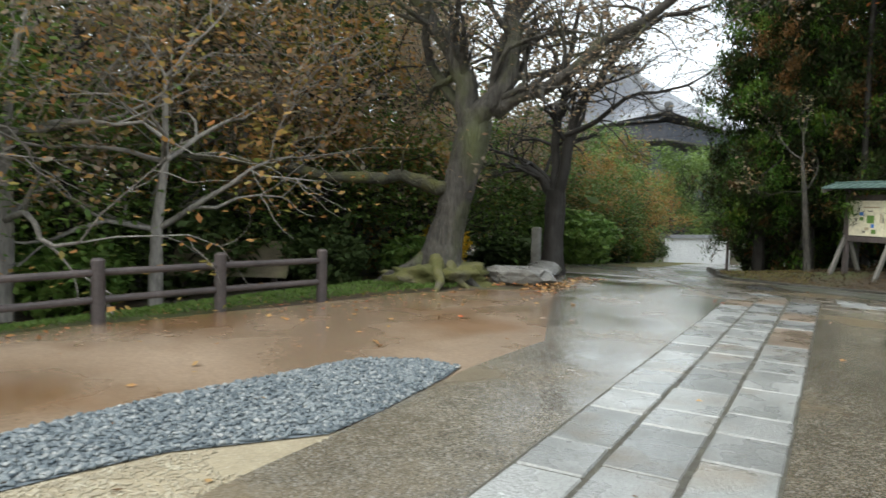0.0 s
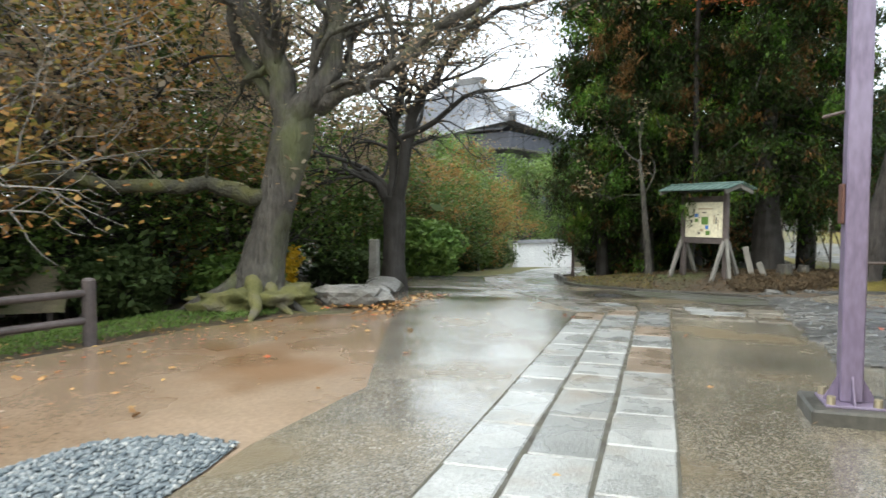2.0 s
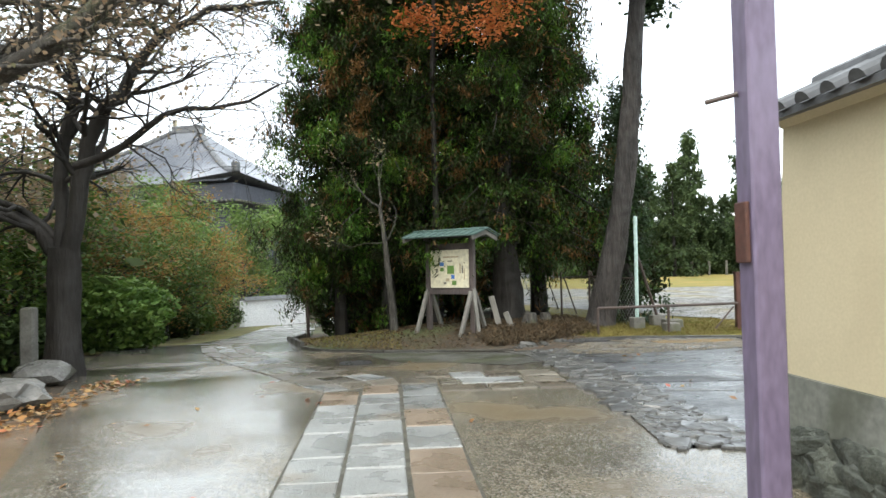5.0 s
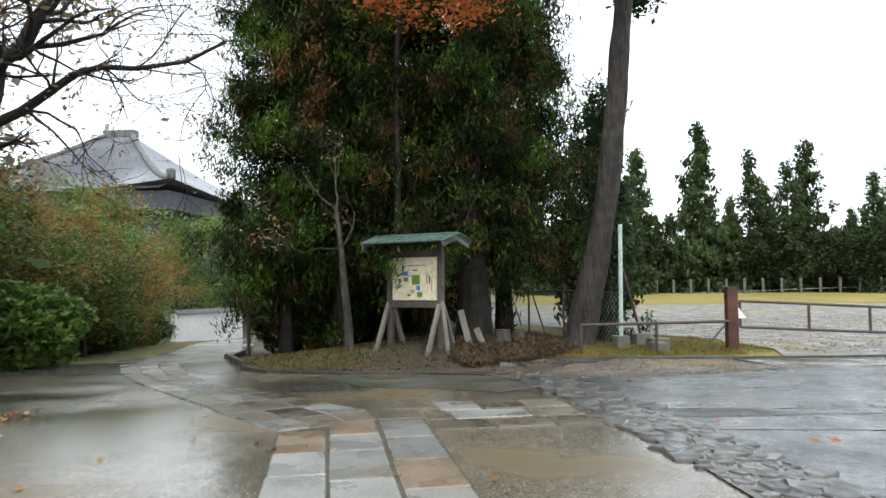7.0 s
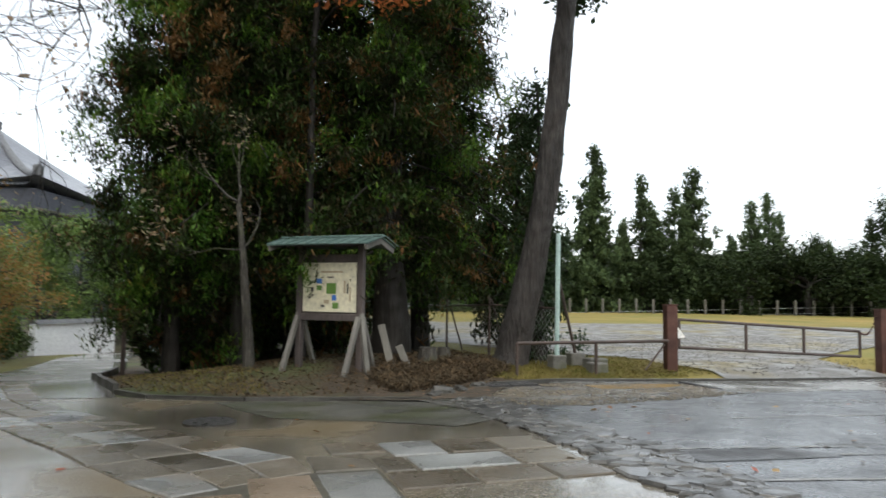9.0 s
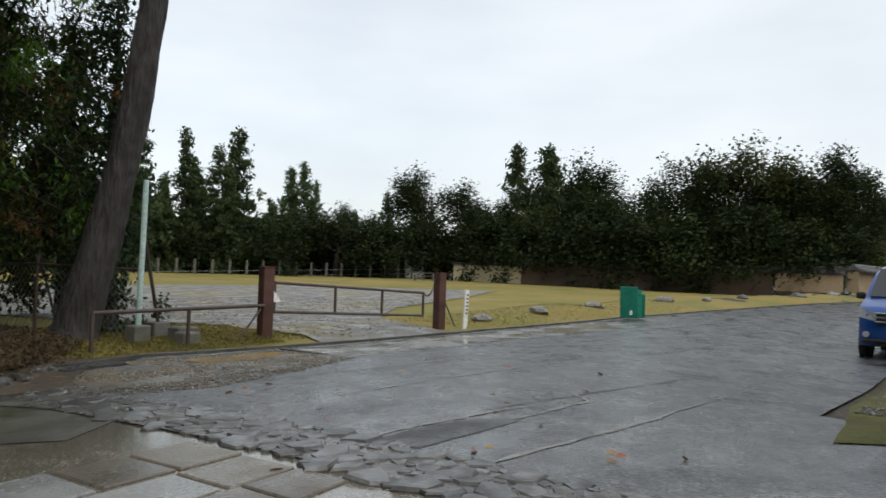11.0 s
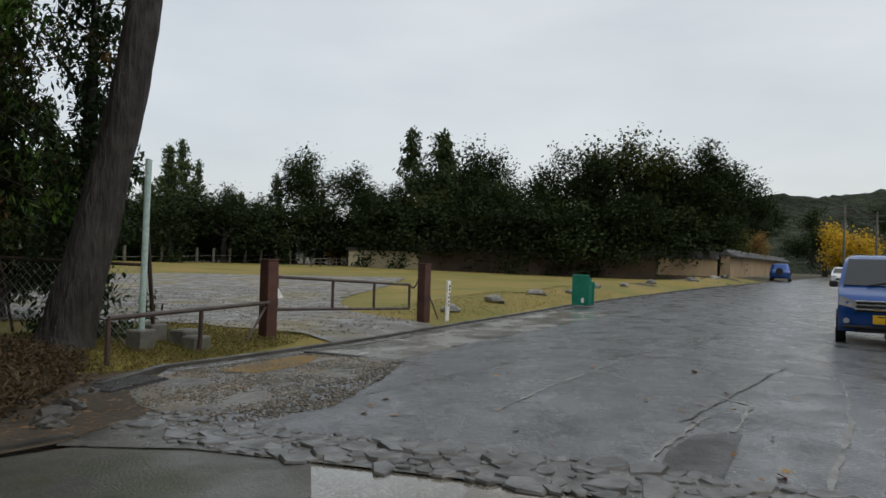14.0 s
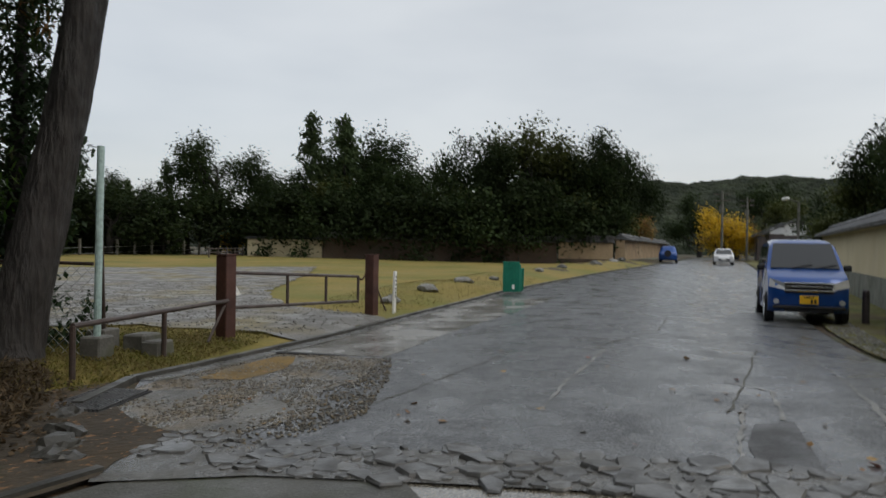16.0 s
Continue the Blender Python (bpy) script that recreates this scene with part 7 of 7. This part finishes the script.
part("pole", rodded((0, 0, -0.1), (0, 0, 2.9), 0.055, 0.05, 10), M_DARKSTEEL, lamp)
part("lantern", boxed(-0.13, 0.13, -0.13, 0.13, 2.9, 3.2, 0.03), M_DARKSTEEL, lamp)
for n in range(5):
    x, y = 9.0 + n * 2.5 + 0.2, 9.35 - n * 0.42 - 0.1
    if n == 4:
        x, y = 19.3, 7.7
    ob = thing("bollard", pose(x, y, zg(x, y)), "dark brown round bollard on the mossy verge", "bollard", "bollards by the wall")
    part("post", rodded((0, 0, -0.1), (0, 0, 0.78), 0.085, 0.08, 12), M_FENCE, ob)
    part("cap", rodded((0, 0, 0.78), (0, 0, 0.83), 0.08, 0.045, 12), M_FENCE, ob)
for x, y, r in ((104, -11.5, 0), (90, -9.8, 0)):
    house = thing("house", pose(x, y, zg(x, y), 0, 0, -10), "low dark timber house with a pale gable and tiled roof", "house")
    part("wall", boxed(-4, 4, -3, 3, -0.2, 3.4, 0.05), M_DARKWOOD, house)
    part("gable", boxed(-4.05, -3.95, -1.4, 1.4, 3.2, 4.6, 0.02), M_WHITEPL, house, "white plastered gable")
    for s in (-1, 1):
        bm = bmesh.new()
        m = pose(0, 0, 5.2) @ pose(0, 0, 0, s * 26, 0, 0)
        box(bm, -4.6, 4.6, 0 if s < 0 else -4.2, 4.2 if s < 0 else 0, -0.1, 0.1, m, 0.03)
        part("roof_slope", bm, M_TILE, house, "grey tiled roof slope")
    part("window", boxed(-4.06, -4.0, -2.2, -1.0, 1.0, 2.2, 0.01), M_GLASS, house)

# ---- litter, brush and grass ----
def scatter(name, label, category, count, size, seed, mat, where, longer, flat, lift, kind="stuff"):
    rng = np.random.default_rng(seed)
    c = []
    while len(c) < count:
        x0, x1, y0, y1, poly = where[int(rng.integers(0, len(where)))]
        x, y = rng.uniform(x0, x1), rng.uniform(y0, y1)
        if poly is None or inside(x, y, poly):
            c.append((x, y, zg(x, y) + lift * rng.uniform(0.2, 1)))
    return tagged(mesh_part(name, leaves_mesh(name, c, size, rng, longer, flat), mat), label, category, kind=kind)


scatter("fallen_leaves", "scattered wet autumn leaves on the clay", "fallen leaves", 420, 0.07, 1, L_FALLEN, [(-8, -2.1, -2, 12, None), (-6.6, -5.0, 6, 12.5, None), (-8.3, -6.8, 2, 8, None)], 1.3, 0.97, 0.016)
scatter("fallen_leaves", "a few bright wet leaves on the concrete", "fallen leaves", 130, 0.075, 2, L_FALLEN, [(-5, 3.2, 0, 18, None), (-4.8, -3.6, 11.5, 16, None), (3, 9, 11, 19, None)], 1.3, 0.97, 0.02)
scatter("leaf_drift", "drift of reddish leaves beside the boulder", "fallen leaves", 500, 0.08, 3, L_FALLEN, [(-4.35, -3.75, 11.2, 14.8, None), (-6.2, -4, 12.0, 13.0, None)], 1.3, 0.8, 0.05)
scatter("leaf_litter", "brown leaf litter under the cedars", "leaf litter", 12000, 0.05, 4, L_DRY, [(-2.6, 6.4, 18.9, 27, [(-1.9, 20.2), (0, 19), (2.8, 18.4), (5.2, 20.3), (6, 22), (6.4, 27), (-2.6, 27), (-2.5, 23)])], 1.4, 0.6, 0.05)
scatter("dry_brush", "dry brown ferns and brush beside the notice board", "brush", 8000, 0.028, 5, L_DRY, [(2.3, 5.6, 18.9, 22.4, [(2.4, 18.8), (4.6, 20.1), (5.5, 21), (5.4, 22.3), (3, 22.4), (2.3, 20.5)])], 5.0, 0.35, 0.15)
scatter("moss_tufts", "mossy grass tufts on the verge by the side road", "grass", 14000, 0.022, 6, L_GRASS, [(-3, 0.6, 19.2, 27, [(-1.5, 20), (0.4, 19.2), (0.4, 22), (-1, 26), (-2.6, 27), (-2.2, 22)]), (4.9, 9.2, 20.1, 22.5, None)], 3.5, 0.15, 0.04)
scatter("moss_tufts", "green moss and grass by the timber fence", "grass", 14000, 0.028, 7, L_GREEN, [(-9.5, -5.6, 1, 12.5, [(-9.3, 1), (-8.1, 3), (-7.1, 5.2), (-6.5, 7.6), (-6.1, 9.4), (-5.2, 12), (-7, 12.5), (-8, 9), (-9.5, 4)])], 2.4, 0.2, 0.06)
scatter("grass_tufts", "short damp turf on the bank by the road", "grass", 18000, 0.022, 9, L_GRASS, [(15, 30, 17, 23, [(15, 19.3), (24, 18.1), (30, 16.5), (30, 20), (20, 22.5), (15, 22)]), (6.2, 10, 20.2, 24, None)], 2.6, 0.2, 0.05)
for n, (x, y, s) in enumerate([(3.9, 21.9, 0.34), (4.5, 22.6, 0.26)]):
    ob = part("tree_stump", rodded((0, 0, -0.1), (0, 0, s * 1.1), s * 0.75, s * 0.55, 12), M_BARK)
    ob.matrix_basis = pose(x, y, zg(x, y))
    tagged(ob, "old grey cut stump among dry brush", "stump")
for n, (x, y, s) in enumerate([(3.2, 18.75, 0.3), (3.6, 19.05, 0.26), (2.9, 18.5, 0.2), (4.1, 19.5, 0.24)]):
    ob = part("edge_stone", lump((s * 0.9, s * 0.55, s * 0.4), 60 + n, 0.5, 3, 0.6), M_KERB)
    ob.matrix_basis = pose(x, y, zg(x, y) - 0.02, 0, 0, n * 60)
    tagged(ob, "dark uneven stone edging the grove bank", "stone", "stones edging the grove")
# thin road repairs
m_seam = surface("pale_grit_seam", (0.16, 0.16, 0.15), (0.27, 0.265, 0.25), 3.0, 40.0, (0.3, 0.7), 0.6, 0.004)
for n, pts in enumerate([[(3.8, 17.1), (6.0, 16.4), (9.5, 15.5)], [(4.0, 17.2), (3.95, 15.2), (4.1, 12.5), (4.3, 10.6)], [(5.2, 13.2), (7.3, 12.6), (10.5, 11.8)], [(9, 14.6), (12, 13.2), (16, 12.6)], [(12, 16.5), (15, 15.6), (19, 14.9), (24, 13.6)], [(3.6, 12.2), (6, 11.7), (9.8, 11.2)], [(3.3, 13.38), (4.0, 13.34), (4.9, 13.14), (5.7, 12.95)], [(5.0, 14.95), (6.5, 14.75), (9.5, 14.2)], [(5.05, 12.75), (6.4, 12.55), (6.9, 13.0)]]):
    bm = bmesh.new()
    random.seed(n)
    line = []
    for (xa, ya), (xb, yb) in zip(pts, pts[1:]):
        for k in range(8):
            line.append((xa + (xb - xa) * k / 8 + random.uniform(-0.018, 0.018), ya + (yb - ya) * k / 8 + random.uniform(-0.018, 0.018)))
    left, right_ = [], []
    for x, y in line:
        w = random.uniform(0.004, 0.014) if n < 5 else random.uniform(0.006, 0.034)
        left.append(bm.verts.new((x, y + w, zg(x, y) + 0.006)))
        right_.append(bm.verts.new((x, y - w, zg(x, y) + 0.006)))
    for k in range(len(line) - 1):
        bm.faces.new((right_[k], right_[k + 1], left[k + 1], left[k]))
    tagged(part("road_crack", bm, M_JOINT if n < 5 else m_seam), "jagged crack with grit in the wet asphalt", "crack", "cracks in the asphalt", "structure")


def stones_on(name, label, mat, count, lo, hi, seed, poly, box4, lift):
    """Loose angular stones lying on the ground within an outline."""
    rng = np.random.default_rng(seed)
    v_, f_ = [], []
    while len(v_) < count:
        x, y = rng.uniform(box4[0], box4[1]), rng.uniform(box4[2], box4[3])
        if inside(x, y, poly) and noise.noise(Vector((x * 1.6, y * 1.6, seed))) + rng.uniform(-0.25, 0.25) > -0.08:
            a, s = rng.uniform(0, 6.28), rng.uniform(lo, hi)
            q = tet * rng.uniform(0.7, 1.3, 3)
            v_.append(np.stack([q[:, 0] * math.cos(a) - q[:, 1] * math.sin(a), q[:, 0] * math.sin(a) + q[:, 1] * math.cos(a), q[:, 2] * 0.8], 1) * s + (x, y, zg(x, y) + lift))
            f_.append(np.array(quads) + 8 * (len(v_) - 1))
    tagged(mesh_part(name, raw_mesh(name, np.concatenate(v_), np.concatenate(f_)), mat), label, "gravel", kind="stuff")


m_stone, nd, lk, bs = nodes_of("mixed_stone_chips")
lk.new(ramp_of(nd, lk, nd.new("ShaderNodeNewGeometry").outputs["Random Per Island"], [(0, (0.07, 0.066, 0.058)), (0.5, (0.15, 0.143, 0.128)), (1, (0.32, 0.31, 0.285))]), bs.inputs["Base Color"])
bs.inputs["Roughness"].default_value = 0.45
m_dark, nd, lk, bs = nodes_of("dark_wet_chips")
lk.new(ramp_of(nd, lk, nd.new("ShaderNodeNewGeometry").outputs["Random Per Island"], [(0, (0.05, 0.045, 0.035)), (0.5, (0.11, 0.10, 0.08)), (0.85, (0.16, 0.12, 0.06)), (1, (0.30, 0.29, 0.26))]), bs.inputs["Base Color"])
bs.inputs["Roughness"].default_value = 0.35
stones_on("drive_gravel", "loose pale stones on the gateway drive", m_stone, 6000, 0.014, 0.036, 31, [(9.9, 19.7), (13.9, 19.3), (15.6, 22.6), (20, 25.5), (27, 27.5), (22, 33), (12, 34), (8.2, 27), (10.3, 23.3)], (8, 27, 19.3, 34), 0.022)
stones_on("shoulder_gravel", "loose wet gravel beside the kerb", m_dark, 4500, 0.008, 0.026, 32, [(3.3, 17.2), (4.6, 16.6), (6.5, 16.9), (8.2, 17.4), (8.4, 19.4), (5.9, 19.7), (4.2, 19.3)], (3.3, 8.5, 16.5, 19.8), 0.006)
stones_on("verge_gravel", "wet gravel along the foot of the wall", m_stone, 2500, 0.012, 0.03, 33, [(8, 10.1), (13.3, 9.6), (22, 8.1), (22, 7.4), (13, 9.0), (8, 9.7)], (8, 22, 7.4, 10.2), 0.012)
stones_on("sand_gravel", "pale yellowish grit beside the gravel bed", surface("pale_grit", (0.30, 0.26, 0.18), (0.44, 0.40, 0.30), 6.0, 40.0, (0.5, 0.8), 0.3, 0.003), 4500, 0.008, 0.02, 34, [(-2.95, -1.5), (-2.0, -1.5), (-2.02, 2.7), (-2.65, 1.85), (-2.95, 0.9)], (-3, -2, -1.5, 2.8), -0.006)

# darker sheet on the forecourt: the grove's shade put into the concrete colour
sheet("damp_concrete", [(-0.5, 18.7), (1.7, 18.2), (2.6, 17.72), (2.92, 16.8), (2.8, 15.7), (2.2, 15.25), (1.3, 15.9), (0.2, 16.7)], 0.001, surface("shade_toned_concrete", film=0.3, film_rough=0.3, low=(0.05, 0.05, 0.042), high=(0.10, 0.097, 0.08), big=0.8, fine=45.0, rough=(0.3, 0.6), bump=0.9, depth=0.012, stain=(0.05, 0.055, 0.025), stain_scale=1.2, speck=(0.24, 0.23, 0.2), speck_scale=55.0), 0.5, "mossy damp concrete, coloured dark for the shade of the overhanging trees", "pavement", wavy=0.12)

sheet("rough_patch", [(4.86, 13.1), (5.05, 12.72), (4.3, 12.75), (3.6, 12.84), (3.45, 13.26), (4.1, 13.22)], 0.004, surface("worn_rough_asphalt", film=0.2, film_rough=0.3, low=(0.035, 0.036, 0.037), high=(0.07, 0.07, 0.07), big=1.5, fine=26.0, rough=(0.35, 0.6), bump=1.0, depth=0.02, grain=(0.5, 1.5)), 0.4, "dark worn rough patch in the asphalt", "road", wavy=0.08)
